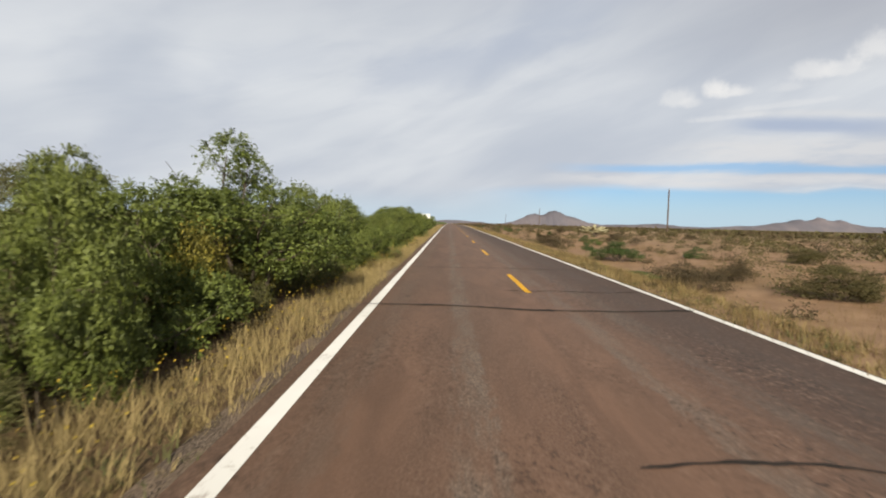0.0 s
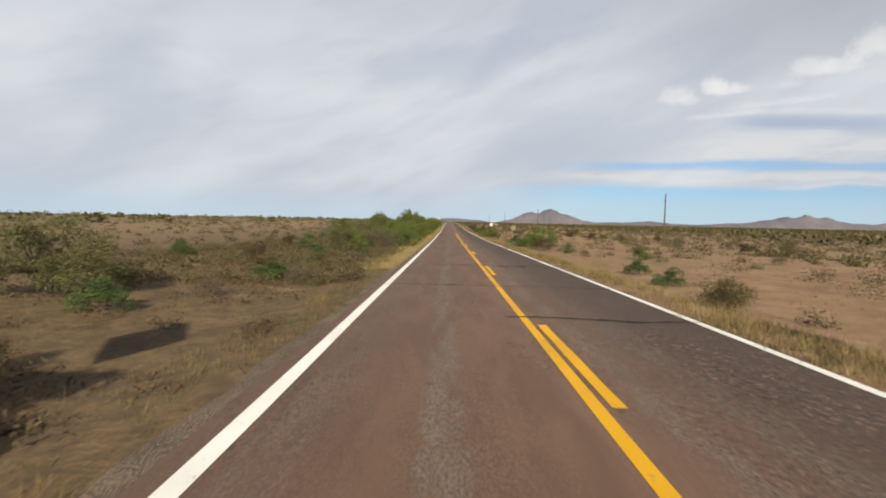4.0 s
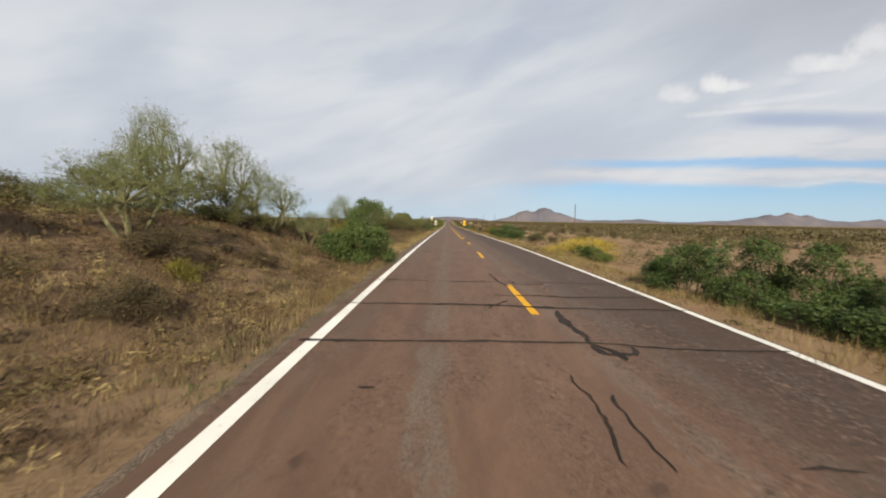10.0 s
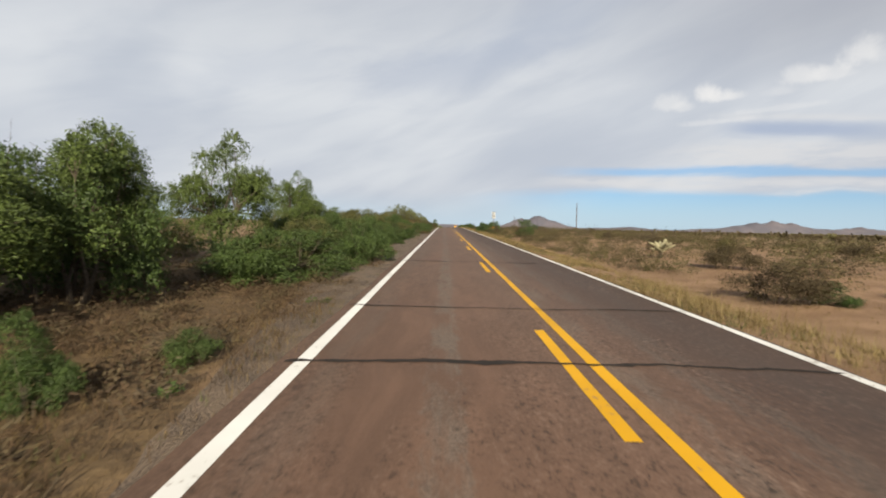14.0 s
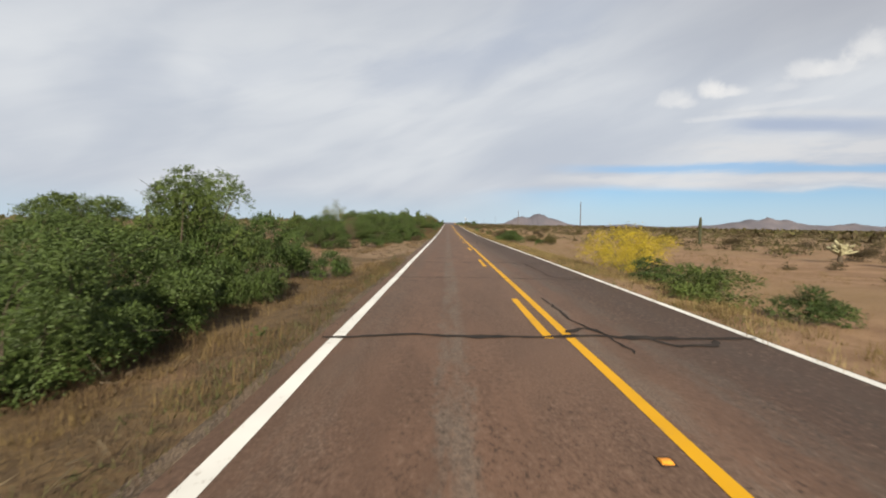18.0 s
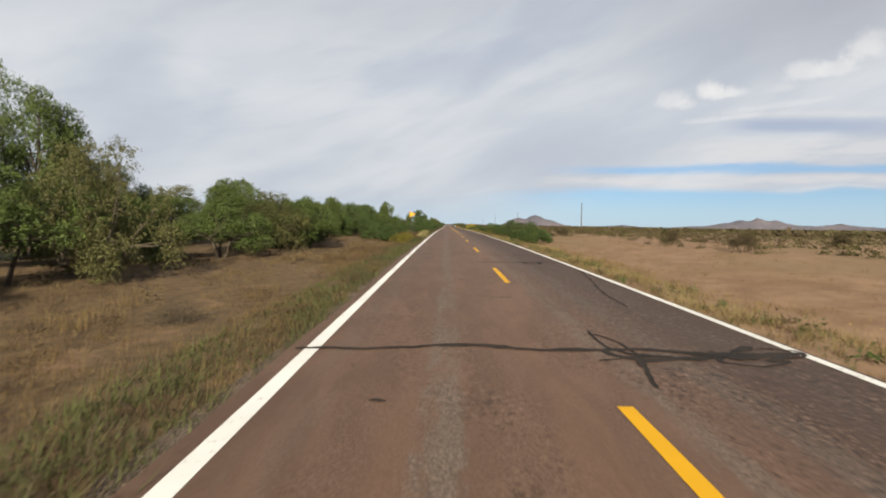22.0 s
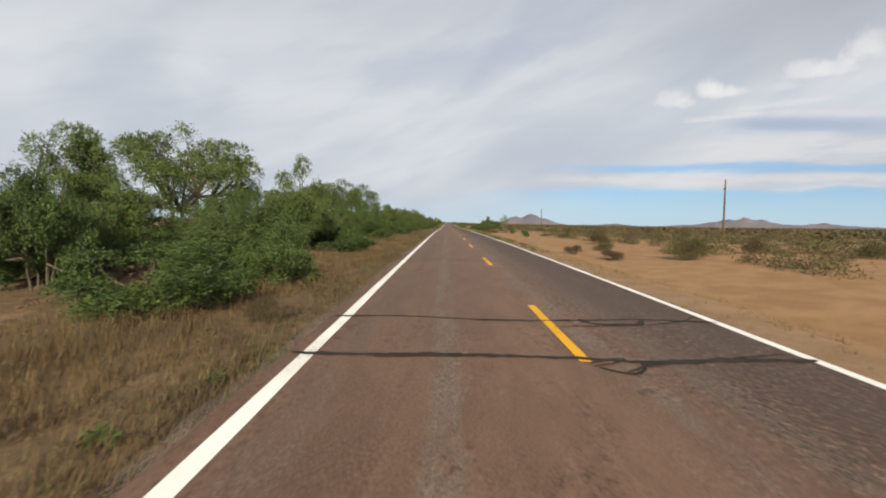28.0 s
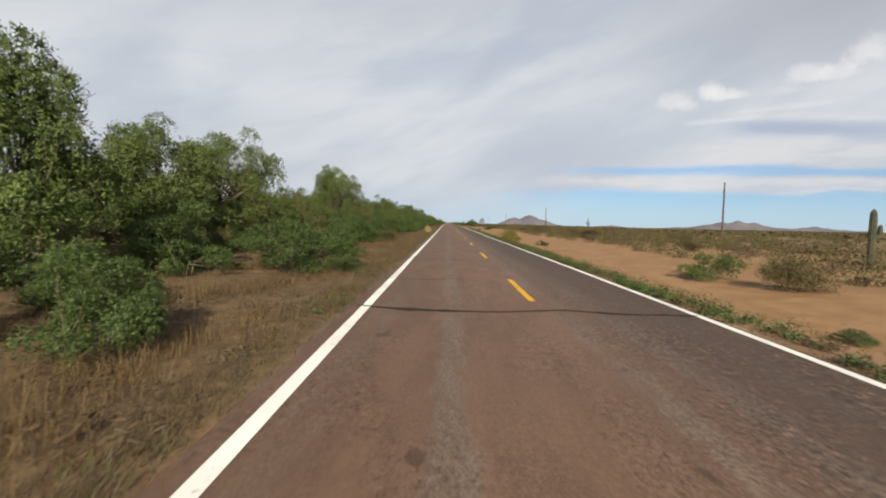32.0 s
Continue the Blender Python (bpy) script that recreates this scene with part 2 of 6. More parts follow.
    c = k.mix(k.math("MULTIPLY", k.ramp(pits, 0.53, 0.64), k.math("MULTIPLY", where, 0.8)), c, (0.166, 0.110, 0.080))
    spots = k.noise(k.scaled(place, 1, 0.6, 1), 2.3, 2.0, 0.5)
    c = k.mix(k.math("MULTIPLY", k.ramp(spots, 0.70, 0.76), 0.6), c, (0.037, 0.023, 0.017))
    return c, k.math("ADD", k.math("ADD", stone, pits), k.math("MULTIPLY", grit, 0.5))


def ground_build(k, place, chance, geo):
    big = k.noise(place, 0.06, 4.0, 0.55, 0.4)
    mid = k.noise(place, 0.9, 5.0, 0.6)
    small = k.noise(place, 14.0, 4.0, 0.7)
    s = k.add("ShaderNodeSeparateXYZ")
    link(k.tree, place, s.inputs[0])
    wav = k.math("MULTIPLY", k.math("SUBTRACT", k.noise(place, 0.22, 3.0), 0.5), 3.0)
    x = k.math("ADD", s.outputs[0], wav)
    y = k.math("ADD", s.outputs[1], k.math("MULTIPLY", wav, 12.0))
    c = k.mix(k.ramp(mid, 0.35, 0.65), (0.157, 0.092, 0.052), (0.225, 0.140, 0.083))
    c = k.mix(k.math("MULTIPLY", k.ramp(big, 0.42, 0.62), 0.7), c, (0.167, 0.110, 0.057))
    # open orange sand
    sand = k.math("MULTIPLY", k.ramp(x, 4.0, 6.0), k.ramp(y, -770, -830))
    sand = k.math("MULTIPLY", sand, k.ramp(x, 34, 22))
    c = k.mix(k.math("MULTIPLY", sand, 0.75), c, k.mix(k.ramp(mid, 0.35, 0.65), (0.191, 0.100, 0.042), (0.237, 0.136, 0.063)))
    # litter of dead grass and leaves under the brush, thin herbs over the far plain
    litter = k.math("MULTIPLY", k.ramp(s.outputs[0], -3.6, -4.2), k.ramp(x, -60, -20))
    # bare stretches of pale gravelly sand along the left side
    bare = k.math("MULTIPLY", k.math("MULTIPLY", k.ramp(y, -300, -270), k.ramp(y, -185, -205)), 0.8)
    for low, high in ((-420, -326), (-545, -514), (-812, -768)):
        bare = k.math("MAXIMUM", bare, k.math("MULTIPLY", k.ramp(y, low - 4, low + 4), k.ramp(y, high + 4, high - 4)))
    bank = k.math("MULTIPLY", k.math("MULTIPLY", k.ramp(y, -332, -324), k.ramp(y, -286, -292)), 0.55)
    bare = k.math("MAXIMUM", bare, bank)
    pale = k.math("MULTIPLY", bare, k.math("MULTIPLY", k.ramp(x, -3.5, -4.2), k.ramp(x, -11.0, -8.0)))
    c = k.mix(k.math("MULTIPLY", pale, 0.8), c, k.mix(k.ramp(mid, 0.35, 0.65), (0.159, 0.106, 0.067), (0.220, 0.154, 0.099)))
    litter = k.math("MULTIPLY", litter, k.math("SUBTRACT", 1.0, k.math("MULTIPLY", bare, 0.85)))
    litter = k.math("MULTIPLY", litter, k.ramp(k.noise(place, 0.5, 5.0, 0.65), 0.24, 0.46))
    c = k.mix(k.math("MULTIPLY", litter, 0.9), c, k.mix(k.ramp(k.noise(place, 3.0, 5.0, 0.7), 0.35, 0.65), (0.050, 0.033, 0.017), (0.108, 0.071, 0.033)))
    herbs = k.math("MULTIPLY", k.ramp(k.math("ABSOLUTE", x), 24, 80), k.ramp(mid, 0.25, 0.5))
    c = k.mix(k.math("MULTIPLY", herbs, 0.55), c, (0.077, 0.065, 0.025))
    c = k.mix(k.math("MULTIPLY", k.ramp(small, 0.5, 0.72), 0.4), c, (0.208, 0.140, 0.077))
    c = k.mix(k.math("MULTIPLY", k.ramp(small, 0.45, 0.3), 0.6), c, (0.073, 0.043, 0.022))
    return c, k.math("ADD", small, k.math("MULTIPLY", mid, 2.0))


def gravel_build(k, place, chance, geo):
    v = k.add("ShaderNodeTexVoronoi")
    link(k.tree, place, v.inputs["Vector"])
    v.inputs["Scale"].default_value = 38.0
    mid = k.noise(place, 1.5, 4.0)
    c = k.mix(k.ramp(v.outputs["Distance"], 0.1, 0.6), (0.190, 0.146, 0.110), (0.068, 0.050, 0.037))
    return k.mix(k.math("MULTIPLY", k.ramp(mid, 0.4, 0.65), 0.6), c, (0.164, 0.119, 0.084)), v.outputs["Distance"]


def paint_build(colour, under):
    def build(k, place, chance, geo):
        chips = k.noise(place, 9.0, 6.0, 0.7)
        wide = k.noise(place, 0.7, 3.0)
        worn = k.ramp(k.math("ADD", chips, k.math("MULTIPLY", k.math("SUBTRACT", wide, 0.5), 0.35)), 0.60, 0.70)
        dirt = k.mix(k.ramp(wide, 0.3, 0.7), colour, [v * 0.86 for v in colour])
        return k.mix(k.math("MULTIPLY", worn, 0.75), dirt, under), chips
    return build


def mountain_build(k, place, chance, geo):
    # distance haze is painted into the rock's base colour as a blue-grey tint
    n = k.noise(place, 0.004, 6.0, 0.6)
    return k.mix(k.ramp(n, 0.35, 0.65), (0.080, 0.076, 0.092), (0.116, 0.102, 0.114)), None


surface("asphalt", road_build, 0.75, 0.3, bump_size=0.008)
surface("desert_soil", ground_build, 0.95, 0.6, bump_size=0.05)
surface("gravel", gravel_build, 0.95, 0.8, bump_size=0.03)
surface("white_paint", paint_build((0.624, 0.616, 0.593), (0.234, 0.195, 0.172)), 0.7)
surface("yellow_paint", paint_build((0.540, 0.285, 0.004), (0.213, 0.139, 0.082)), 0.7)
surface("tar", plain((0.010, 0.008, 0.007), (0.026, 0.019, 0.016), 3.0), 1.0)
surface("haze_tinted_rock", mountain_build, 1.0)
surface("bark", plain((0.050, 0.038, 0.028), (0.101, 0.081, 0.060), 14.0), 0.95, 0.6)
surface("pale_bark", plain((0.066, 0.062, 0.030), (0.125, 0.116, 0.060), 10.0), 0.9, 0.4)
surface("mesquite_leaf", leafy((0.018, 0.031, 0.008), (0.114, 0.158, 0.034), (0.080, 0.098, 0.026)), 0.6, translucent=0.1)
surface("deep_leaf", leafy((0.013, 0.025, 0.007), (0.078, 0.122, 0.027), (0.060, 0.082, 0.022)), 0.6, translucent=0.1)
surface("olive_leaf", leafy((0.044, 0.040, 0.013), (0.100, 0.086, 0.030), (0.080, 0.062, 0.027)), 0.65, translucent=0.1)
surface("ironwood_leaf", leafy((0.032, 0.036, 0.012), (0.128, 0.126, 0.040), (0.094, 0.086, 0.032)), 0.65, translucent=0.1)
surface("palo_twig", leafy((0.057, 0.068, 0.022), (0.133, 0.145, 0.053), (0.097, 0.104, 0.039)), 0.65, translucent=0.1)
surface("yellow_leaf", leafy((0.130, 0.115, 0.016), (0.520, 0.380, 0.026), (0.420, 0.320, 0.032)), 0.7, translucent=0.15)
surface("scrub_leaf", leafy((0.036, 0.028, 0.014), (0.084, 0.064, 0.031), (0.078, 0.054, 0.030)), 0.8, translucent=0.1)
surface("dead_twig", leafy((0.046, 0.034, 0.022), (0.099, 0.078, 0.049), (0.087, 0.065, 0.041)), 0.9)
surface("straw", leafy((0.095, 0.061, 0.023), (0.208, 0.149, 0.063), (0.142, 0.104, 0.045)), 0.8, translucent=0.2)
surface("rust_straw", leafy((0.074, 0.046, 0.020), (0.160, 0.112, 0.050), (0.122, 0.080, 0.037)), 0.8, translucent=0.2)
surface("green_blade", leafy((0.045, 0.056, 0.017), (0.108, 0.110, 0.038), (0.079, 0.079, 0.031)), 0.8, translucent=0.2)
surface("umber_twig", leafy((0.033, 0.021, 0.012), (0.087, 0.053, 0.028), (0.068, 0.044, 0.023)), 0.9)
surface("spring_leaf", leafy((0.021, 0.034, 0.008), (0.140, 0.170, 0.034), (0.108, 0.116, 0.026)), 0.6, translucent=0.1)
surface("pale_weed", leafy((0.130, 0.098, 0.042), (0.330, 0.256, 0.118), (0.240, 0.184, 0.082)), 0.8, translucent=0.15)
surface("seed_straw", leafy((0.190, 0.155, 0.070), (0.430, 0.360, 0.170), (0.300, 0.260, 0.110)), 0.8, translucent=0.15)
surface("golden_leaf", leafy((0.028, 0.030, 0.008), (0.240, 0.200, 0.022), (0.110, 0.100, 0.020)), 0.7, translucent=0.1)
surface("flower", leafy((0.380, 0.265, 0.020), (0.520, 0.390, 0.060), (0.460, 0.330, 0.040)), 0.7, translucent=0.2)
surface("saguaro_skin", plain((0.026, 0.030, 0.016), (0.062, 0.062, 0.034), 5.0), 0.7, 0.3)
surface("cholla_spine", plain((0.202, 0.187, 0.108), (0.331, 0.302, 0.194), 12.0), 0.9, 0.6)
surface("pole_wood", plain((0.054, 0.037, 0.029), (0.101, 0.072, 0.054), 6.0), 0.95, 0.5)
surface("galvanised", plain((0.082, 0.080, 0.078), (0.130, 0.127, 0.122), 9.0), 0.55, metal=0.4)
surface("rusty_steel", plain((0.065, 0.047, 0.036), (0.122, 0.086, 0.065), 12.0), 0.8)
surface("marker_orange", plain((0.595, 0.221, 0.017), (0.680, 0.289, 0.034), 30.0), 0.4)
surface("sign_back", plain((0.270, 0.245, 0.200), (0.340, 0.310, 0.255), 3.0), 0.5)
surface("sign_white", plain((0.430, 0.430, 0.418), (0.480, 0.480, 0.466), 3.0), 0.5)
surface("sign_yellow", plain((0.560, 0.285, 0.006), (0.600, 0.320, 0.010), 3.0), 0.6)
surface("sign_black", plain((0.006, 0.006, 0.006), (0.012, 0.012, 0.012), 5.0), 0.8)
surface("sign_orange", plain((0.637, 0.187, 0.017), (0.697, 0.238, 0.025), 5.0), 0.5)
surface("insulator", plain((0.180, 0.173, 0.158), (0.288, 0.274, 0.252), 5.0), 0.4)

# ---------------------------------------------------------------- mesh helpers


def mesh_object(name, me, material, parent=None, label=""):
    ob = new(name, me)
    if material:
        me.materials.append(MATS[material])
    if parent is not None:
        ob.parent = parent
    return tagged(ob, label=label)


def part(name, bm, material, parent=None, label=""):
    me = bpy.data.meshes.new(name)
    bm.to_mesh(me)
    bm.free()
    return mesh_object(name, me, material, parent, label)


def empty_thing(name, label, category, group="", kind=""):
    return tagged(new(name), label, category, group, kind)


def raw_mesh(name, verts, faces):
    """A mesh from an array of corners and an array of faces with the same number of corners each."""
    me = bpy.data.meshes.new(name)
    n = faces.shape[1]
    me.vertices.add(len(verts))
    me.vertices.foreach_set("co", np.asarray(verts, np.float32).ravel())
    me.loops.add(faces.size)
    me.loops.foreach_set("vertex_index", faces.ravel().astype(np.int32))
    me.polygons.add(len(faces))
    me.polygons.foreach_set("loop_start", np.arange(0, faces.size, n, dtype=np.int32))
    me.update(calc_edges=True)
    return me


def leaf_cloud(centres, size, rng, longer=1.7, lift=0.0, out=None):
    """One bent leaf (two triangles) at each centre, turned at random, or facing out of its clump."""
    n = len(centres)
    a = rng.normal(size=(n, 3))
    a[:, 2] = a[:, 2] * 0.65 + lift
    a /= np.linalg.norm(a, axis=1)[:, None]
    if out is None:
        b = np.cross(a, rng.normal(size=(n, 3)))
    else:
        b = np.cross(out + rng.normal(size=(n, 3)) * 0.55, a)
    b /= np.linalg.norm(b, axis=1)[:, None]
    s = size * rng.uniform(0.6, 1.35, (n, 1))
    tip, wing = a * s * longer * 0.5, b * s * 0.5
    fold = np.cross(a, b) * s * 0.2
    v = np.stack([centres - tip, centres + wing + fold, centres + tip, centres - wing + fold], 1).reshape(-1, 3)
    f = np.arange(4 * n).reshape(-1, 4)
    tris = np.concatenate([f[:, [0, 1, 2]], f[:, [0, 2, 3]]])
    return v, tris


def blade_cloud(centres, size, rng, longer=2.2):
    """One narrow three-cornered leaf at each centre, turned at random."""
    n = len(centres)
    a = rng.normal(size=(n, 3))
    a[:, 2] *= 0.65
    a /= np.linalg.norm(a, axis=1)[:, None]
    b = np.cross(a, rng.normal(size=(n, 3)))
    b /= np.linalg.norm(b, axis=1)[:, None]
    s = size * rng.uniform(0.6, 1.35, (n, 1))
    tip, wing = a * s * longer * 0.5, b * s * 0.5
    v = np.stack([centres - tip + wing, centres - tip - wing, centres + tip], 1).reshape(-1, 3)
    return v, np.arange(3 * n).reshape(-1, 3)


def tube(bm, points, radii, sides=6, grown=False):
    """A tapered tube along a line of points; grown: it grows out of what is there already."""
    rings = []
    old = list(bm.verts) if grown else ()
    for i, p in enumerate(points):
        d = (points[min(i + 1, len(points) - 1)] - points[max(i - 1, 0)]).normalized()
        u = d.cross(Vector((0.31, 0.95, 0.02))).normalized()
        w = d.cross(u)
        rings.append([bm.verts.new(p + (u * math.cos(2 * math.pi * s / sides) + w * math.sin(2 * math.pi * s / sides)) * radii[i]) for s in range(sides)])
    for r0, r1 in zip(rings, rings[1:]):
        for s in range(sides):
            bm.faces.new((r0[s], r0[(s + 1) % sides], r1[(s + 1) % sides], r1[s]))
    bm.faces.new(rings[-1])
    bm.faces.new(list(reversed(rings[0])))
    if old:
        near = min(old, key=lambda v: (v.co - points[0]).length_squared)
        bm.faces.new((near, rings[0][0], rings[0][1]))


def box(bm, x0, x1, y0, y1, z0, z1, bevel=0.0):
    verts = [bm.verts.new((x, y, z)) for x in (x0, x1) for y in (y0, y1) for z in (z0, z1)]
    for q in ((0, 1, 3, 2), (4, 6, 7, 5), (0, 4, 5, 1), (2, 3, 7, 6), (0, 2, 6, 4), (1, 5, 7, 3)):
        bm.faces.new([verts[i] for i in q])
    if bevel:
        bmesh.ops.bevel(bm, geom=[e for e in bm.edges], offset=bevel, segments=1, affect="EDGES")


# ---------------------------------------------------------------- ground, road
NEAR, FAR_END = -1075.0, 160.0


def swell(x, y):
    """The lie of the land beside the road."""
    a = np.abs(x)
    ditch = -0.06 - 0.24 * np.clip((a - 4.3) / 1.8, 0, 1) ** 1.5 + 0.22 * np.clip((a - 7.0) / 5.0, 0, 1)
    rough = 0.10 * np.sin(x * 0.61 + 1.3 * np.sin(y * 0.13)) * np.sin(y * 0.37 + 0.8 * np.sin(x * 0.21)) * np.clip((a - 5.5) / 3, 0, 1) * np.exp(-a / 400)
    bank = 1.9 * np.exp(-(np.abs(y + 318) / 29) ** np.where(y > -318, 9.0, 4.0)) * np.clip((-x - 5.6) / 4.2, 0, 1) * np.exp(-np.clip(-x - 18, 0, 900) / 40)
    rise = 1.6 * np.clip((-x - 30) / 60, 0, 1) * np.exp(-np.clip(-x - 90, 0, 5000) / 300)
    drop = -1.6 * np.clip((x - 25) / 250, 0, 1) * np.exp(-np.clip(x - 300, 0, 9000) / 900)
    return ditch + rough + bank + rise + drop + lie(x, y)


def land(x, y):
    return float(swell(np.array(float(x)), np.array(float(y))))


def build_ground():
    xs = np.unique(np.concatenate([np.arange(-40, 40.1, 1.0), np.arange(-4.4, 4.5, 0.4), np.geomspace(42, 6000, 34), -np.geomspace(42, 6000, 34)]))
    ys = np.concatenate([np.arange(-1400, NEAR, 25), np.arange(NEAR, FAR_END, 3.0), np.geomspace(FAR_END, 4950, 50)])
    gx, gy = np.meshgrid(xs, ys, indexing="ij")
    v = np.stack([gx, gy, swell(gx, gy)], -1).reshape(-1, 3)
    nx, ny = len(xs), len(ys)
    i = (np.arange(nx - 1)[:, None] * ny + np.arange(ny - 1)[None]).ravel()
    f = np.stack([i, i + ny, i + ny + 1, i + 1], 1)
    ob = mesh_object("ground", raw_mesh("ground", v, f), "desert_soil")
    ob.data.polygons.foreach_set("use_smooth", np.ones(len(f), bool))
    tagged(ob, "reddish tan desert soil with pebbles and dry litter", "ground", kind="structure")


build_ground()


def strip(name, x0, x1, y0, y1, z, material, parent=None, label="", wobble=0.0, step=4.0, seed=0, thick=0.0):
    """A level ribbon along the road with slightly uneven edges."""
    rng = np.random.RandomState(seed)
    n = max(2, int((y1 - y0) / step) + 1)
    ys = np.linspace(y0, y1, n)
    left, right = x0 + rng.uniform(-wobble, wobble, n), x1 + rng.uniform(-wobble, wobble, n)
    up = z + grade(ys)
    v = np.concatenate([np.stack([left, ys, up], 1), np.stack([right, ys, up], 1)])
    i = np.arange(n - 1)
    f = np.stack([i, i + n, i + n + 1, i + 1], 1)
    if thick:
        v = np.concatenate([v, np.stack([left - 0.06, ys, up - thick], 1), np.stack([right + 0.06, ys, up - thick], 1)])
        f = np.concatenate([f, np.stack([i + 2 * n, i, i + 1, i + 2 * n + 1], 1), np.stack([i + n, i + 3 * n, i + 3 * n + 1, i + n + 1], 1)])
    return mesh_object(name, raw_mesh(name, v, f), material, parent, label)


LEFT_EDGE, RIGHT_EDGE = -3.5, 3.48
road = strip("road", LEFT_EDGE - 0.32, RIGHT_EDGE + 0.12, -1150, 4000, 0.0, "asphalt", wobble=0.05, step=3.0, thick=0.10)
tagged(road, "worn reddish brown chip-sealed two-lane asphalt road", "road", kind="structure")
strip("edge_line", LEFT_EDGE - 0.105, LEFT_EDGE + 0.09, -1150, 3000, 0.005, "white_paint", road, "worn white edge line", 0.008, 2.0, 3)
strip("edge_line", RIGHT_EDGE - 0.08, RIGHT_EDGE + 0.08, -1150, 3000, 0.005, "white_paint", road, "worn white edge line", 0.008, 2.0, 4)
# solid no-passing lines on either side of the dashes
strip("no_passing_line", -0.115, 0.045, -272, -31.6, 0.005, "yellow_paint", road, "solid yellow no-passing line", 0.006, 2.0, 5)
strip("no_passing_line", 0.250, 0.410, -624.7, -360.7, 0.005, "yellow_paint", road, "solid yellow no-passing line", 0.006, 2.0, 6)

# where the painted dashes begin: shift of the 12.19 m beat along the road
BEAT_Y = (-1100, -1000, -976, -939, -915, -878, -780, -756, -719, -694, -657, -640, -624, -599, -586, -561, -525, -438, -402, -378, -365, -344, -331, -307, -245, -219, -183, -85, -60, -48, -25, -14, 0, 300)
BEAT_SHIFT = (0.5, 0.5, 0.4, 0.55, 0.4, 0.3, 0.65, 0.8, 1.2, 1.7, 1.7, 1.2, -0.9, -0.4, 0.0, 0.45, 0.4, 1.4, 1.4, 1.2, 1.0, -1.4, -1.35, -1.7, -0.3, 0.4, 0.5, 1.2, 1.4, 1.0, -0.4, -0.8, 0.0, 0.0)
for n in range(-90, 14):
    y = 11.3 + 12.19 * n
    y += float(np.interp(y, BEAT_Y, BEAT_SHIFT))
    x = 0.21 if -275 < y < -33 else -0.03 if -630 < y < -361 else 0.27 if y < -860 else 0.22
    strip("centre_dash", x - 0.080, x + 0.080, y, y + 3.8, 0.005, "yellow_paint", road, "", 0.008, 0.6, n + 100)


# ---------------------------------------------------------------- mountains
def mountain(name, peaks, foot, label, depth=180):
    """A ridge seen from the side: peaks are (side, height) along x at the distance foot."""
    xs = np.linspace(peaks[0][0], peaks[-1][0], 160)
    tops = np.interp(xs, [p[0] for p in peaks], [p[1] for p in peaks])
    jag = np.array([noise.fractal((x * 0.008, 3.7, 0.0), 0.9, 2.1, 5) for x in xs])
    tops = np.maximum(tops + jag * 0.15 * tops, 0.5)
    rows = []
    for r, (dy, k) in enumerate(((0, 0.0), (depth * 0.35, 0.45), (depth * 0.7, 0.8), (depth, 1.0), (depth * 1.6, 0.5))):
        wav = np.array([noise.fractal((x * 0.01, r * 1.7, 2.0), 0.8, 2.0, 4) for x in xs])
        rows.append(np.stack([xs, foot + dy + wav * depth * 0.22, tops * k * (1 + 0.12 * wav * (r in (1, 2))) - (3.0 if r == 0 else 0)], 1))
    v = np.concatenate(rows)
    n = len(xs)
    i = (np.arange(4)[:, None] * n + np.arange(n - 1)[None]).ravel()
    f = np.stack([i, i + 1, i + n + 1, i + n], 1)
    ob = mesh_object(name, raw_mesh(name, v, f), "haze_tinted_rock")
    tagged(ob, label, "mountain", kind="structure")


# sideways tangent from the road's end, and height tangent, times the distance
FOOT = 3600.0
AWAY = FOOT + 500


def ridge(*pairs):
    return [(a * AWAY, b * AWAY) for a, b in pairs]


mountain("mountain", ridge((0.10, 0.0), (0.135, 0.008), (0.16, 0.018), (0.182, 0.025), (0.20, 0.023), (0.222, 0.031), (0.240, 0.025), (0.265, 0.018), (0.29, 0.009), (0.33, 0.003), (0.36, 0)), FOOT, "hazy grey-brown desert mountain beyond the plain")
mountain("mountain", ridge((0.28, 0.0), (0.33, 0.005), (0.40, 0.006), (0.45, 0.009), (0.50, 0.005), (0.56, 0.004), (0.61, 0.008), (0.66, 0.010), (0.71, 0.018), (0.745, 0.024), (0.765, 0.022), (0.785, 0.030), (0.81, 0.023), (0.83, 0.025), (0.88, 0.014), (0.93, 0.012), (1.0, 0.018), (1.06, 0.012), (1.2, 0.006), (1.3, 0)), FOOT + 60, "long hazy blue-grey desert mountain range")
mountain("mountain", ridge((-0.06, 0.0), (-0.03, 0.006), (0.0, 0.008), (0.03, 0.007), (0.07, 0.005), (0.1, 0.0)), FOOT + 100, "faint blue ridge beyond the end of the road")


def shoulder(name, label, x0, x1, y0, y1, material, seed, lift=0.015):
    """Loose material lying on the land beside the road, ragged at the rim."""
    rng = np.random.RandomState(seed)
    ys = np.arange(y0, y1, 0.8)
    n = len(ys)
    fade = np.clip(np.minimum(ys - y0, y1 - ys) / 12, 0.05, 1)
    cols = []
    for c in range(6):
        x = x0 + (x1 - x0) * (c / 5) * fade + (rng.uniform(-0.12, 0.12, n) if c == 5 else 0)
        cols.append(np.stack([x, ys, swell(x, ys) + (lift if c < 5 else -0.01)], 1))
    v = np.concatenate(cols)
    i = (np.arange(5)[:, None] * n + np.arange(n - 1)[None]).ravel()
    f = np.stack([i, i + 1, i + n + 1, i + n], 1)
    tagged(mesh_object(name, raw_mesh(name, v, f), material), label, "ground", kind="structure")


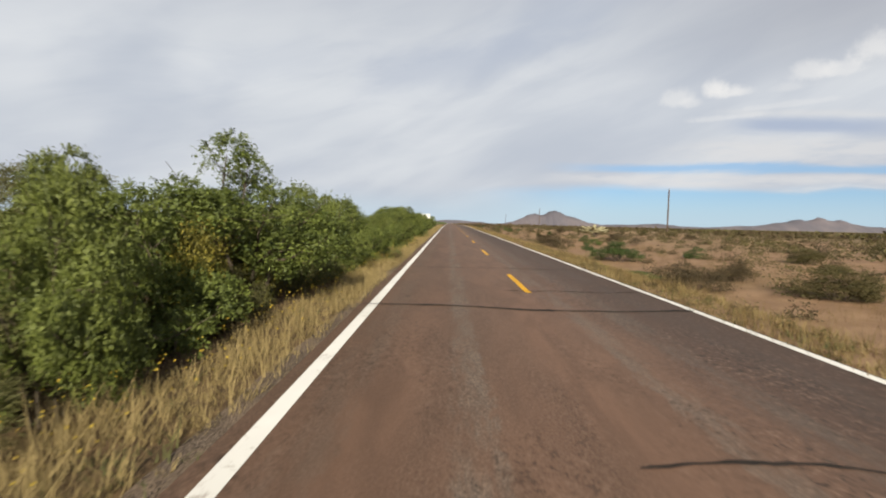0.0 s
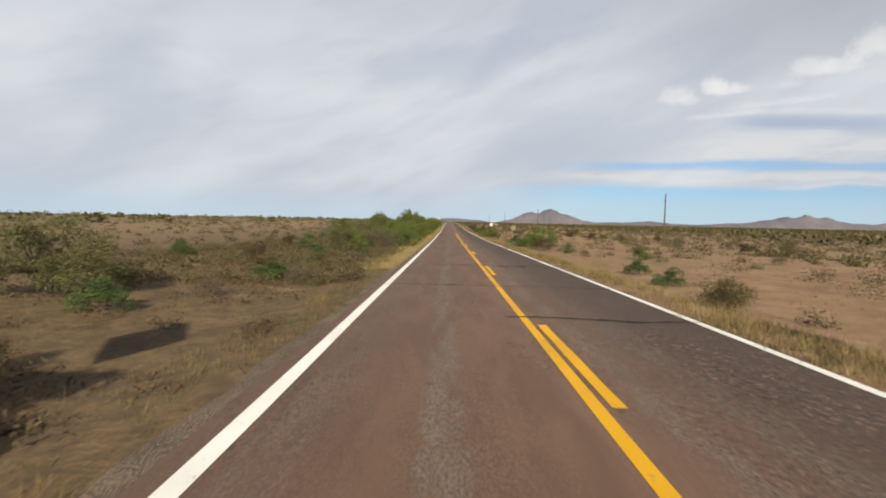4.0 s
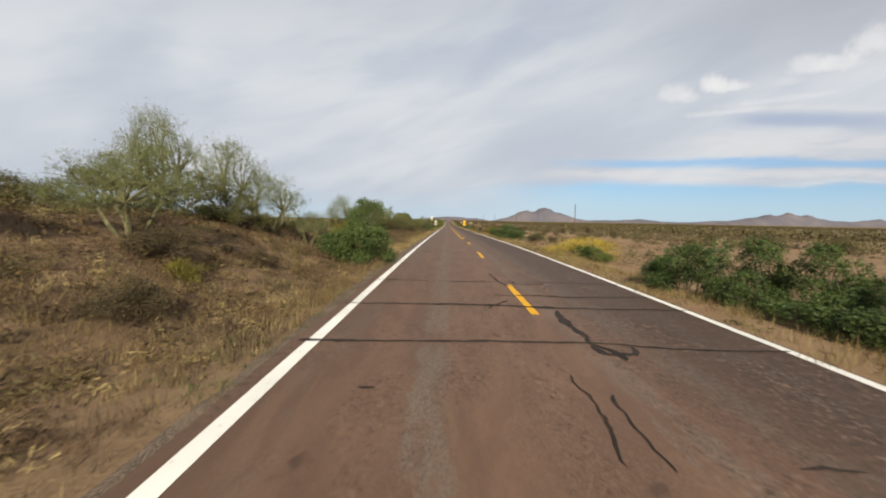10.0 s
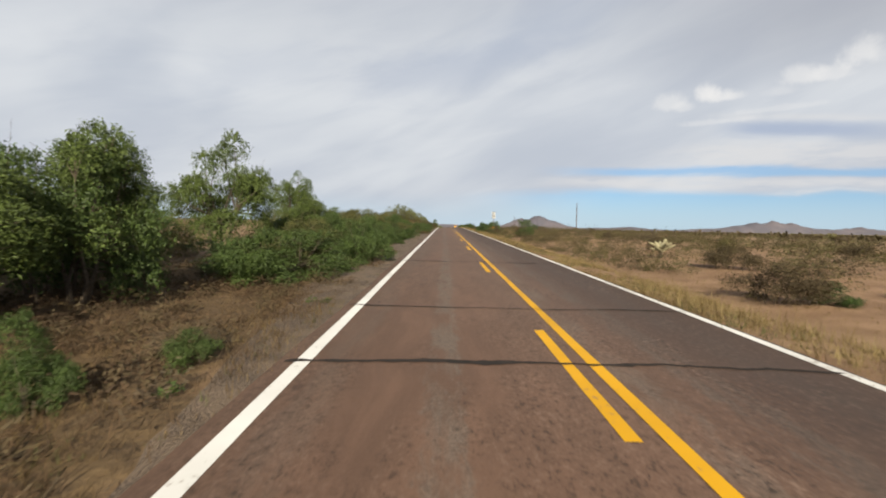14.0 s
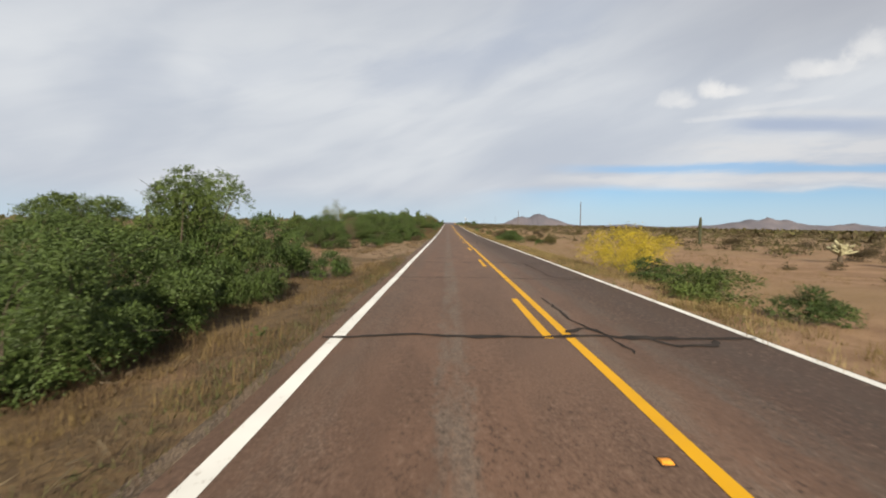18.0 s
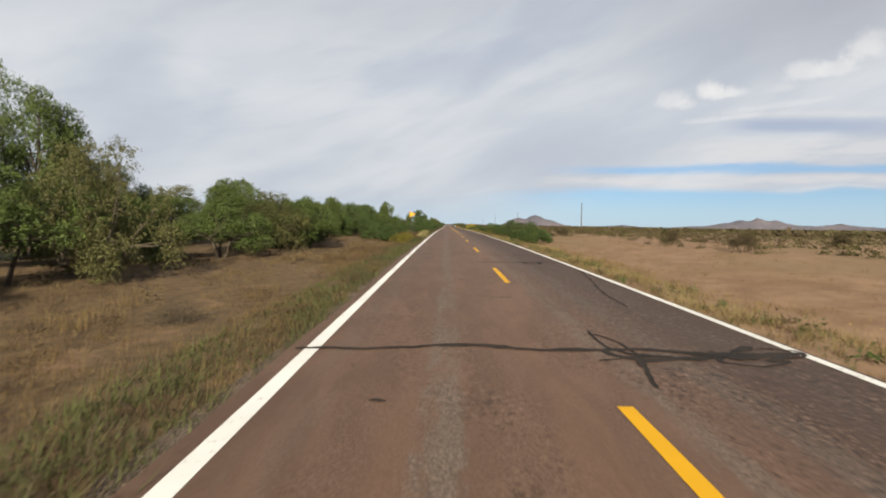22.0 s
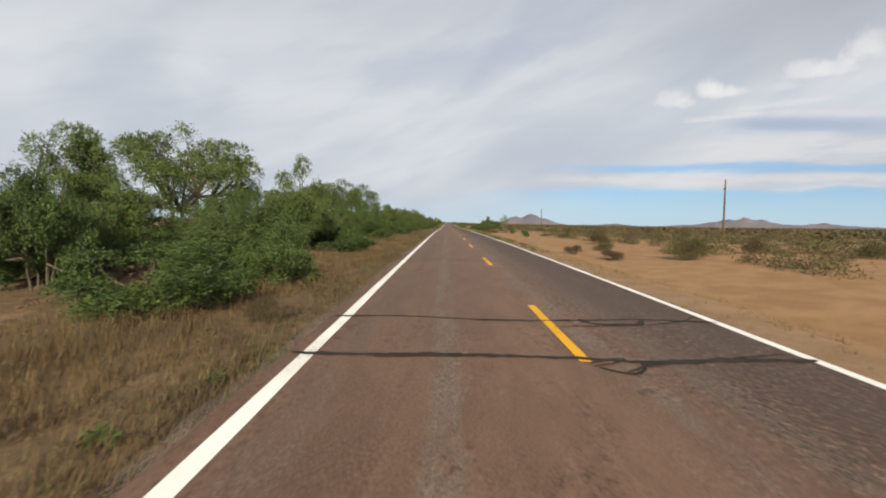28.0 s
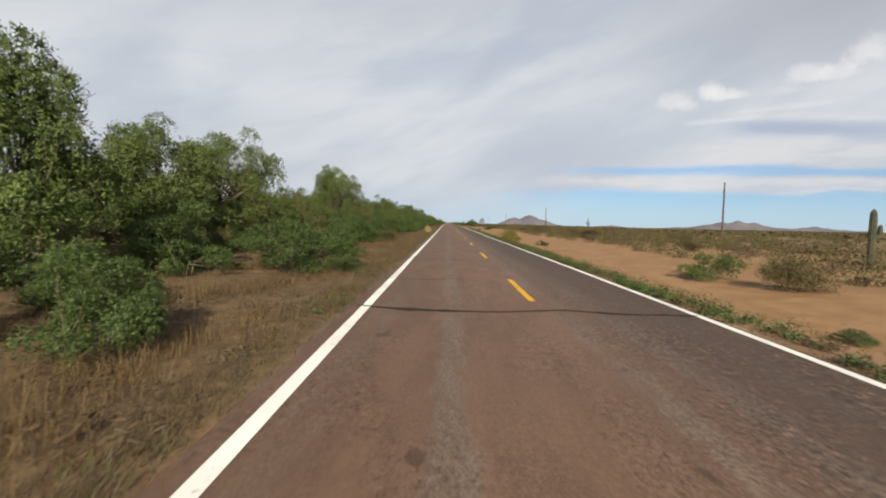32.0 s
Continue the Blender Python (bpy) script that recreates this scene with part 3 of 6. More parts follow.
shoulder("gravel_shoulder", "grey-brown gravel shoulder beside the pavement", -3.80, -6.3, -440, -318, "gravel", 1)
shoulder("gravel_shoulder", "narrow gravel edge of the pavement", -3.80, -4.10, -1010, -440, "gravel", 2)
shoulder("gravel_shoulder", "narrow gravel edge of the pavement", -3.80, -4.15, -318, 140, "gravel", 3)

# ---------------------------------------------------------------- plants
def lumps(rng, count, w, h, low, spread=0.36, size=(0.16, 0.30)):
    """Centres and half sizes of the clumps that make up a crown inside a dome."""
    out = []
    while len(out) < count:
        a, r = rng.uniform(0, 2 * math.pi), math.sqrt(rng.uniform(0, 1)) * spread * w
        top = h * (0.97 - 0.50 * (r / (0.5 * w)) ** 2)
        s = rng.uniform(*size)
        z0, z1 = low * h + s * h * 0.4, max(top - s * h * 0.5, low * h + s * h * 0.5)
        z = z0 + (z1 - z0) * rng.uniform(0, 1) ** (1.1 if low < 0.05 else 0.65)
        out.append((np.array([math.cos(a) * r, math.sin(a) * r, z]), np.array([s * w * 0.62, s * w * 0.62, s * h * 0.55])))
    return out


def sprays(rng, clumps, twigs, leaves, reach, droop=0.0):
    """Leaf centres along twigs that leave the skins of the clumps."""
    pts, outs, weights = [], [], np.array([c[1][0] * c[1][2] for c in clumps])
    pick = rng.choice(len(clumps), twigs, p=weights / weights.sum())
    mid = np.array([c[0] for c in clumps])[pick]
    half = np.array([c[1] for c in clumps])[pick]
    d = rng.normal(size=(twigs, 3))
    d[:, 2] += 0.35
    d /= np.linalg.norm(d, axis=1)[:, None]
    start = mid + d * half * rng.uniform(0.55, 1.0, (twigs, 1))
    way = d + rng.normal(size=(twigs, 3)) * 0.42
    way /= np.linalg.norm(way, axis=1)[:, None]
    for i in range(leaves):
        u = i / max(leaves - 1, 1)
        p = start + way * reach * u * rng.uniform(0.6, 1.2, (twigs, 1))
        p[:, 2] -= droop * u * u
        pts.append(p + rng.normal(size=(twigs, 3)) * reach * 0.10)
        outs.append(d)
    p = np.concatenate(pts)
    p[:, 2] = np.maximum(p[:, 2], 0.03)
    return p, np.concatenate(outs)


def limbs(bm, rng, clumps, stems, base, thick, sides=6, lean=0.25):
    """Bent, tapered stems from the ground that fork to the clumps."""
    forks = []
    for s in range(stems):
        a = 2 * math.pi * (s + rng.uniform(-0.3, 0.3)) / stems
        foot = Vector((math.cos(a) * base, math.sin(a) * base, -0.12))
        reach = np.mean([c[0][2] for c in clumps]) * rng.uniform(0.5, 0.8)
        end = foot + Vector((math.cos(a) * lean * reach, math.sin(a) * lean * reach, reach))
        mid = foot.lerp(end, 0.5) + Vector(rng.normal(size=3) * reach * 0.07)
        tube(bm, [foot, mid, end], [thick, thick * 0.8, thick * 0.55], sides, True)
        forks.append(end)
    for c, half in clumps:
        goal = Vector(c)
        f = min(forks, key=lambda p: (p - goal).length)
        mid = f.lerp(goal, 0.55) + Vector(rng.normal(size=3) * 0.08)
        tube(bm, [f, mid, goal], [thick * 0.5, thick * 0.32, thick * 0.10], 4, True)
        for _ in range(2):
            out = goal + Vector(rng.normal(size=3) * half * 0.8)
            tube(bm, [mid.lerp(goal, 0.5), out], [thick * 0.2, thick * 0.05], 3, True)


PROTOTYPES = {}


def prototype(kind, name, label, category, w, h, seed, stem_mat, leaf_mat, clumps, low, stems, base, thick, twigs, per, leaf, reach,
              longer=1.7, droop=0.0, spread=0.36, size=(0.16, 0.30), flowers=0, crown="crown", trunk="trunk", lean=0.25, lift=0.0):
    rng = np.random.RandomState(seed)
    root = empty_thing(name, label, category)
    cl = lumps(rng, clumps, w, h, low, spread, size)
    bm = bmesh.new()
    limbs(bm, rng, cl, stems, base, thick, lean=lean)
    part(trunk, bm, stem_mat, root)
    p, out = sprays(rng, cl, twigs, per, reach, droop)
    v, f = leaf_cloud(p, leaf, rng, longer, lift=lift, out=out if longer < 4 else None)
    mesh_object(crown, raw_mesh(crown, v, f), leaf_mat, root)
    if flowers:
        q, _ = sprays(rng, cl, flowers, 1, reach * 0.2)
        q[:, 2] = np.maximum(q[:, 2], h * 0.55) + rng.uniform(0, 0.12, len(q))
        v, f = leaf_cloud(q, 0.022, rng, 1.0)
        tagged(mesh_object("blossom", raw_mesh("blossom", v, f), "flower", root, "small yellow flower heads"), kind="stuff")
    wide = (np.percentile(p[:, 0], 98.5) - np.percentile(p[:, 0], 1.5) + np.percentile(p[:, 1], 98.5) - np.percentile(p[:, 1], 1.5)) / 2
    PROTOTYPES.setdefault(kind, []).append([root, False, wide, np.percentile(p[:, 2], 99.3)])


for i in range(3):
    prototype("mesquite", "mesquite_tree", "leafy green mesquite tree with dark forked trunks", "tree", 4.6, 4.6, 11 + i, "bark", "mesquite_leaf", 30 + 3 * i, 0.14,
              3 + i % 2, 0.16, 0.075, 3800, 10, 0.030, 0.25, longer=3.0, droop=0.12, size=(0.12, 0.20), spread=0.42)
for i in range(3):
    prototype("thicket", "green_thicket", "dense dark green desert thicket reaching down to the ground", "bush", 2.8, 2.0, 31 + i, "bark", "deep_leaf", 24 + 2 * i, 0.02,
              5, 0.22, 0.035, 3200, 9, 0.021, 0.17, longer=2.9, droop=0.04, spread=0.44, size=(0.14, 0.25), crown="foliage", trunk="woody_base")
for i in range(2):
    prototype("mesquite", "mesquite_tree", "tall spreading green mesquite tree with dark forked trunks", "tree", 7.2, 6.4, 211 + i, "bark", "mesquite_leaf", 54, 0.16,
              4, 0.25, 0.12, 5400, 10, 0.036, 0.32, longer=3.0, droop=0.16, spread=0.43, size=(0.09, 0.16))
    prototype("thicket", "green_thicket", "broad dense green desert thicket reaching down to the ground", "bush", 4.6, 3.0, 221 + i, "bark", "deep_leaf", 46, 0.02,
              7, 0.40, 0.045, 4800, 9, 0.025, 0.22, longer=2.9, droop=0.05, spread=0.45, size=(0.10, 0.18), crown="foliage", trunk="woody_base")
for i in range(2):
    prototype("ironwood", "ironwood_tree", "low dense olive-green ironwood with branches down to the ground", "tree", 3.8, 3.2, 191 + i, "bark", "ironwood_leaf", 30, 0.03,
              6, 0.20, 0.050, 3000, 9, 0.022, 0.24, longer=3.6, droop=0.04, spread=0.44, size=(0.12, 0.21))
for i in range(3):
    prototype("palo_verde", "palo_verde_tree", "open pale olive palo verde tree with bare yellow-green limbs", "tree", 4.0, 4.0, 51 + i, "pale_bark", "palo_twig", 34, 0.26,
              4, 0.10, 0.085, 1050, 8, 0.013, 0.46, longer=14.0, spread=0.48, size=(0.08, 0.15), lean=0.50, lift=0.9)
for i in range(3):
    prototype("shrub", "green_shrub", "rounded leafy green desert shrub", "bush", 1.3, 0.9, 71 + i, "bark", "mesquite_leaf" if i == 0 else "deep_leaf", 17, 0.02,
              5, 0.10, 0.014, 1200, 8, 0.0145, 0.10, longer=2.9, spread=0.42, size=(0.17, 0.29), crown="foliage", trunk="woody_base")
for i in range(3):
    prototype("creosote", "creosote_bush", "wispy olive-brown creosote bush with thin upright stems", "bush", 1.7, 1.2, 91 + i, "bark", "scrub_leaf" if i else "olive_leaf", 12, 0.05,
              8, 0.12, 0.014, 1400, 8, 0.018, 0.24, longer=3.0, spread=0.42, size=(0.18, 0.34), crown="foliage", trunk="woody_base", lean=0.6)
for i in range(2):
    prototype("yellow_bush", "flowering_palo_verde", "palo verde bush covered in bright yellow blossom", "bush", 2.4, 1.8, 111 + i, "pale_bark", "yellow_leaf", 15, 0.06,
              5, 0.14, 0.030, 1200, 8, 0.020, 0.28, longer=2.2, spread=0.40, size=(0.18, 0.32), crown="blossom", trunk="woody_base")
for i in range(2):
    prototype("dry_bush", "dry_bush", "grey-brown leafless thorny bush", "bush", 2.2, 1.6, 131 + i, "bark", "dead_twig", 12, 0.04,
              7, 0.16, 0.020, 800, 7, 0.008, 0.24, longer=16.0, spread=0.42, size=(0.20, 0.36), crown="foliage", trunk="woody_base", lean=0.5)
for i in range(2):
    prototype("brittlebush", "brittlebush", "low grey-green brittlebush with yellow flower heads", "bush", 0.8, 0.55, 151 + i, "dead_twig", "green_blade", 8, 0.02,
              5, 0.05, 0.008, 260, 6, 0.020, 0.12, longer=2.4, spread=0.36, size=(0.25, 0.45), flowers=170, crown="foliage", trunk="woody_base")
for i in range(2):
    prototype("golden_bush", "golden_bush", "rounded dark bush with yellow-green tips", "bush", 1.3, 0.9, 241 + i, "bark", "golden_leaf", 11, 0.02,
              6, 0.12, 0.014, 1200, 8, 0.014, 0.16, longer=2.4, spread=0.38, size=(0.22, 0.40), crown="foliage", trunk="woody_base")
prototype("weed", "tall_dry_weed", "tall pale straw-coloured weed clump beside the road", "weed", 1.5, 1.3, 171, "straw", "seed_straw", 16, 0.06,
          14, 0.10, 0.008, 1200, 8, 0.007, 0.30, longer=7.0, spread=0.40, size=(0.18, 0.30), crown="seed_tuft", trunk="stalk_clump", lean=0.5, lift=1.2)


def cholla(name="cholla_cactus"):
    rng = np.random.RandomState(7)
    root = empty_thing(name, "pale spiny jumping cholla cactus with a dark base", "cactus")
    tops = []
    bm = bmesh.new()
    tube(bm, [Vector((0, 0, -0.1)), Vector((0.04, 0, 0.5)), Vector((0, 0.03, 0.9))], [0.10, 0.08, 0.06], 8)
    part("trunk", bm, "bark", root)
    for n in range(26):
        a, e = rng.uniform(0, 2 * math.pi), rng.uniform(0.1, 1.3)
        foot = Vector((0, 0, rng.uniform(0.45, 0.95)))
        d = Vector((math.cos(a) * math.cos(e), math.sin(a) * math.cos(e), math.sin(e)))
        mid = foot + d * rng.uniform(0.25, 0.4)
        tip = mid + (d + Vector((0, 0, 0.35))) * rng.uniform(0.18, 0.34)
        bm = bmesh.new()
        tube(bm, [foot, foot.lerp(mid, 0.5), mid, mid.lerp(tip, 0.5), tip], [0.04, 0.075, 0.05, 0.08, 0.03], 7)
        part("joint", bm, "cholla_spine", root)
        tops.append(tip)
    PROTOTYPES["cholla"] = [[root, False, 1.5, 1.5]]


cholla()
PLANTS = 0


def plant(kind, x, y, w, h):
    """A plant of that kind, that spread and that height, standing at (x, y)."""
    global PLANTS
    PLANTS += 1
    row = PROTOTYPES[kind]
    near = sorted(row, key=lambda p: abs(math.log(w / p[2])) // 0.35)
    same = [p for p in row if abs(math.log(w / p[2])) // 0.35 == abs(math.log(w / near[0][2])) // 0.35]
    pick = same[(PLANTS * 7) % len(same)]
    turn = (PLANTS * 137.5) % 360
    m = pose(x, y, land(x, y) - 0.02, 0, 0, turn) @ Matrix.Diagonal((w / pick[2], w / pick[2], h / pick[3], 1))
    ob = copy_thing(pick[0], m)
    if y > -150 and kind in ("mesquite", "thicket"):
        for c in ob.children:
            if c.name.split(".")[0] in ("crown", "foliage"):
                c.material_slots[0].link = "OBJECT"
                c.material_slots[0].material = MATS["spring_leaf"]
    return ob


def plant_row(kind, *rows):
    for x, y, w, h in rows:
        plant(kind, x, y, w, h)


plant_row("mesquite", (-6.3, 9.3, 3.7, 3.7), (-7.7, 6.8, 1.8, 3.0), (-6.2, -7.9, 3.4, 3.6), (-9.4, -35.4, 4.7, 4.5), (-10.0, -38.3, 2.8, 5.0), (-6.0, -50.9, 3.5, 3.6), (-5.7, -74.4, 2.9, 3.1), (-12.8, -206.1, 4.3, 4.1), (-19.4, -391.5, 4.9, 6.9), (-11.7, -422.5, 4.1, 5.6), (-9.9, -432.3, 2.8, 4.0), (-12.1, -435.5, 5.8, 4.1), (-10.1, -448.1, 3.3, 5.0), (-8.4, -557.1, 2.9, 3.4), (-9.4, -582.5, 5.0, 5.1), (-13.1, -615.8, 2.8, 4.5), (-11.8, -620.3, 2.9, 5.1), (-13.9, -649.7, 2.9, 4.1), (-21.0, -674.6, 4.7, 8.0), (-16.4, -704.6, 9.6, 6.9))
plant_row("mesquite", (-20.1, -707.2, 2.5, 4.4), (-14.0, -733.5, 6.3, 6.3), (-21.6, -736.8, 4.1, 8.0), (-17.5, -765.3, 5.0, 4.5), (-18.1, -770.9, 3.4, 3.1), (-16.1, -819.8, 9.0, 7.6), (-19.5, -854.0, 8.6, 8.0), (-11.0, -857.2, 3.4, 5.6), (-18.1, -865.1, 3.5, 5.7), (-11.7, -896.3, 3.8, 5.8), (-10.1, -905.9, 3.5, 4.2), (-14.7, -925.6, 5.6, 6.3), (-18.3, -926.1, 5.5, 5.9), (-15.4, -954.5, 5.1, 8.0), (-14.4, -964.0, 4.0, 7.5), (-15.9, -981.8, 6.3, 7.4), (-16.4, -989.9, 6.9, 6.4))
plant_row("thicket", (-5.7, 44.9, 2.8, 2.6), (-6.0, 28.4, 3.4, 2.8), (-6.2, 19.4, 3.8, 2.7), (-6.4, 14.7, 3.1, 3.1), (-6.3, 6.3, 2.3, 2.5), (-5.9, 4.2, 1.4, 2.5), (-6.1, -15.4, 3.0, 1.9), (-5.2, -22.5, 1.8, 1.1), (-5.7, -39.8, 2.9, 1.6), (-5.5, -43.1, 1.2, 1.7), (5.7, -50.5, 3.1, 1.6), (-6.0, -53.9, 3.2, 2.8), (-6.4, -56.3, 2.2, 2.2), (-7.0, -77.0, 3.7, 2.7), (8.8, -77.4, 3.4, 2.2), (-6.3, -194.2, 3.3, 1.4), (9.6, -330.0, 3.2, 1.8))
plant_row("thicket", (7.1, -362.5, 2.8, 2.1), (9.5, -382.0, 2.6, 2.4), (-9.2, -383.9, 4.2, 2.6), (-6.0, -392.7, 2.5, 1.2), (-6.9, -397.3, 2.7, 1.5), (-6.0, -404.1, 1.3, 0.7), (-6.1, -421.9, 3.6, 2.4), (-7.7, -426.2, 5.4, 1.7), (-5.9, -437.6, 0.7, 1.1), (-5.1, -453.6, 1.1, 0.8), (-6.2, -499.9, 2.2, 1.5), (-5.5, -509.7, 1.9, 1.3), (-7.4, -510.5, 2.7, 2.5), (6.6, -510.8, 2.4, 1.5), (-7.6, -513.8, 3.2, 3.3), (-10.3, -514.5, 5.5, 3.5), (-7.0, -557.1, 1.7, 1.7))
plant_row("thicket", (-8.0, -561.2, 2.6, 2.0), (6.1, -578.6, 3.6, 1.7), (-6.2, -591.3, 4.0, 2.3), (6.5, -591.4, 1.5, 1.5), (-6.3, -607.2, 4.1, 2.1), (-6.8, -611.8, 2.8, 1.5), (6.2, -617.5, 3.8, 1.9), (-7.0, -619.8, 2.7, 3.0), (-9.0, -623.2, 1.8, 1.2), (-8.3, -650.7, 3.5, 1.6), (7.2, -653.9, 1.9, 1.3), (-22.5, -667.8, 4.9, 5.0), (13.8, -709.9, 4.3, 2.9), (-8.6, -709.1, 3.3, 2.2), (13.2, -728.7, 3.8, 3.0))
plant_row("thicket", (8.3, -760.2, 3.4, 1.7), (-10.1, -760.7, 4.1, 2.2), (-9.0, -775.6, 2.0, 1.4), (6.9, -780.1, 2.4, 2.5), (-12.9, -849.2, 5.0, 3.5), (-10.7, -858.6, 2.0, 2.9), (-7.3, -869.9, 2.6, 2.0), (-12.0, -873.0, 2.0, 3.0), (-8.1, -874.3, 3.3, 1.5), (-8.6, -898.3, 2.7, 1.8), (-8.2, -905.8, 2.3, 1.6), (-8.3, -934.2, 3.4, 2.0), (-6.8, -941.9, 0.8, 1.9), (-11.8, -953.9, 6.5, 3.6), (-7.5, -993.4, 4.4, 2.0), (-7.1, -1003.9, 1.9, 1.7))
plant_row("palo_verde", (-9.4, -22.5, 2.6, 4.6), (-14.8, -44.0, 3.0, 4.3), (-16.1, -152.5, 2.5, 3.3), (-11.8, -156.9, 2.6, 3.4), (-11.4, -164.3, 3.9, 3.0), (-9.9, -179.9, 3.5, 3.7), (-16.1, -186.9, 3.8, 3.8), (-12.8, -199.8, 2.8, 4.6), (-16.6, -204.8, 2.5, 3.2), (-26.9, -470.7, 6.6, 6.9))
plant_row("shrub", (7.5, 24.2, 2.5, 1.1), (6.1, 17.6, 1.4, 0.3), (6.9, -10.7, 3.6, 1.2), (5.8, -16.5, 1.8, 0.7), (6.6, -20.8, 1.8, 1.2), (5.0, -24.4, 1.7, 0.6), (5.8, -28.0, 2.3, 1.5), (7.4, -29.8, 3.0, 1.1), (7.1, -71.5, 2.1, 1.1), (-5.4, -83.4, 2.2, 1.5), (5.4, -84.2, 2.5, 1.0), (-5.7, -88.4, 1.3, 0.8), (-5.3, -90.2, 1.1, 0.6), (-8.9, -166.0, 1.1, 0.7), (-5.9, -168.8, 1.6, 0.7), (5.1, -168.9, 1.9, 0.8), (4.9, -176.4, 1.4, 0.5), (-5.3, -179.0, 2.2, 0.7), (-5.9, -197.5, 0.6, 0.4), (-5.7, -201.0, 0.8, 0.9))
plant_row("shrub", (-6.3, -207.0, 1.1, 1.1), (8.4, -267.5, 2.0, 1.0), (6.3, -292.7, 1.8, 0.9), (11.7, -317.3, 2.3, 1.0), (8.6, -355.4, 2.8, 1.2), (-5.1, -406.3, 0.4, 0.3), (8.9, -430.3, 1.1, 0.6), (-5.0, -436.3, 0.7, 0.5), (-5.8, -451.2, 1.3, 0.6), (4.9, -513.2, 1.5, 0.6), (6.0, -515.2, 3.1, 1.5), (-5.2, -515.7, 0.9, 0.5))
plant_row("shrub", (-7.4, -521.0, 1.2, 0.8), (-8.5, -523.7, 1.4, 0.5), (-8.7, -528.5, 2.1, 1.2), (6.1, -551.5, 2.0, 1.0), (-6.3, -551.8, 1.7, 1.1), (5.7, -556.4, 2.3, 1.05), (6.6, -558.3, 1.5, 0.9), (6.0, -554.6, 1.6, 0.8), (5.9, -589.8, 1.8, 1.3), (-5.0, -594.4, 0.6, 0.4), (9.4, -602.1, 2.3, 1.1), (7.5, -622.0, 1.1, 0.9), (6.3, -703.4, 1.4, 0.9), (4.9, -718.5, 1.6, 1.05), (5.4, -709.2, 1.5, 0.9), (9.2, -708.8, 1.4, 1.0), (-4.25, -722.3, 1.0, 0.75), (-4.0, -721.6, 0.6, 0.4))
plant_row("shrub", (-5.0, -753.7, 0.5, 0.4), (7.5, -777.0, 0.8, 0.6), (9.0, -897.4, 2.6, 1.4), (7.7, -967.1, 1.1, 0.5), (-7.6, -969.7, 1.6, 1.6), (8.6, -993.4, 2.0, 1.0), (5.6, -1002.4, 0.7, 0.3))
plant_row("creosote", (7.3, 37.7, 3.0, 1.1), (17.8, 24.0, 1.9, 0.9), (8.9, 16.2, 1.3, 0.8), (6.2, 14.6, 2.1, 0.8), (9.5, 12.7, 1.8, 1.0), (-10.8, -14.0, 2.7, 2.5), (-7.6, -22.3, 1.8, 2.5), (5.3, -54.3, 2.1, 0.9), (7.7, -83.7, 2.6, 1.1), (-5.0, -87.2, 1.2, 0.6), (-11.4, -154.7, 3.0, 1.7), (-6.0, -164.5, 1.8, 1.0), (-5.5, -167.7, 1.6, 0.7), (-9.7, -172.5, 3.5, 2.5), (-9.0, -177.7, 1.8, 1.1), (5.5, -178.5, 1.0, 0.4), (6.0, -184.8, 2.4, 0.8), (5.4, -194.3, 1.3, 0.4), (7.8, -195.2, 1.2, 0.9))
plant_row("creosote", (-11.8, -196.2, 4.9, 2.5), (8.4, -200.5, 1.3, 0.5), (5.5, -204.8, 1.1, 0.4), (5.7, -208.5, 2.0, 0.5), (4.9, -230.5, 1.4, 0.6), (6.1, -235.1, 2.5, 0.9), (11.5, -331.5, 1.7, 0.8), (-12.1, -388.1, 2.9, 2.5), (-13.0, -391.0, 5.1, 2.5), (-8.3, -400.6, 2.0, 1.5), (11.2, -422.8, 2.0, 1.0), (7.5, -430.0, 2.2, 1.1), (-12.0, -442.3, 3.2, 2.5))
plant_row("creosote", (-11.6, -481.9, 7.1, 2.5), (8.6, -491.2, 2.7, 1.0), (7.1, -501.8, 3.0, 1.4), (8.7, -504.6, 0.9, 0.7), (-19.8, -511.3, 4.0, 1.7), (9.0, -513.6, 1.8, 0.9), (10.3, -516.4, 1.1, 0.9), (-5.4, -516.7, 1.3, 0.7), (9.4, -522.0, 1.2, 1.2), (7.8, -582.1, 1.9, 0.8), (17.4, -666.7, 1.5, 1.1), (6.0, -740.0, 1.4, 0.7), (8.8, -770.4, 3.0, 1.0), (11.8, -845.6, 1.8, 0.9), (9.9, -852.3, 1.2, 0.7), (6.9, -855.2, 1.1, 0.6), (7.7, -859.5, 1.3, 0.6), (11.3, -861.1, 1.8, 1.2), (-5.0, -875.7, 0.9, 0.5))
plant_row("creosote", (11.9, -885.6, 1.6, 0.8), (6.0, -905.1, 1.2, 0.5), (17.9, -917.6, 3.1, 1.2), (17.8, -951.4, 2.9, 1.2), (9.6, -996.1, 1.7, 1.1))
plant_row("yellow_bush", (6.1, -291.0, 3.9, 1.3), (7.0, -547.5, 3.6, 2.2), (8.2, -546.0, 2.8, 2.0), (5.9, -549.3, 1.5, 1.4))
plant_row("dry_bush", (-5.5, -11.0, 2.4, 1.3), (-9.4, -24.2, 2.1, 2.1), (-13.0, -49.2, 2.2, 2.6), (-10.3, -54.1, 3.0, 2.2), (-13.6, -80.8, 5.4, 2.0), (-8.7, -84.3, 3.8, 2.0), (-14.5, -207.6, 1.4, 0.9), (-5.4, -435.4, 1.0, 0.4), (-11.1, -527.0, 2.0, 2.6), (-12.3, -588.7, 3.2, 2.6), (-7.0, -686.2, 1.1, 0.5))
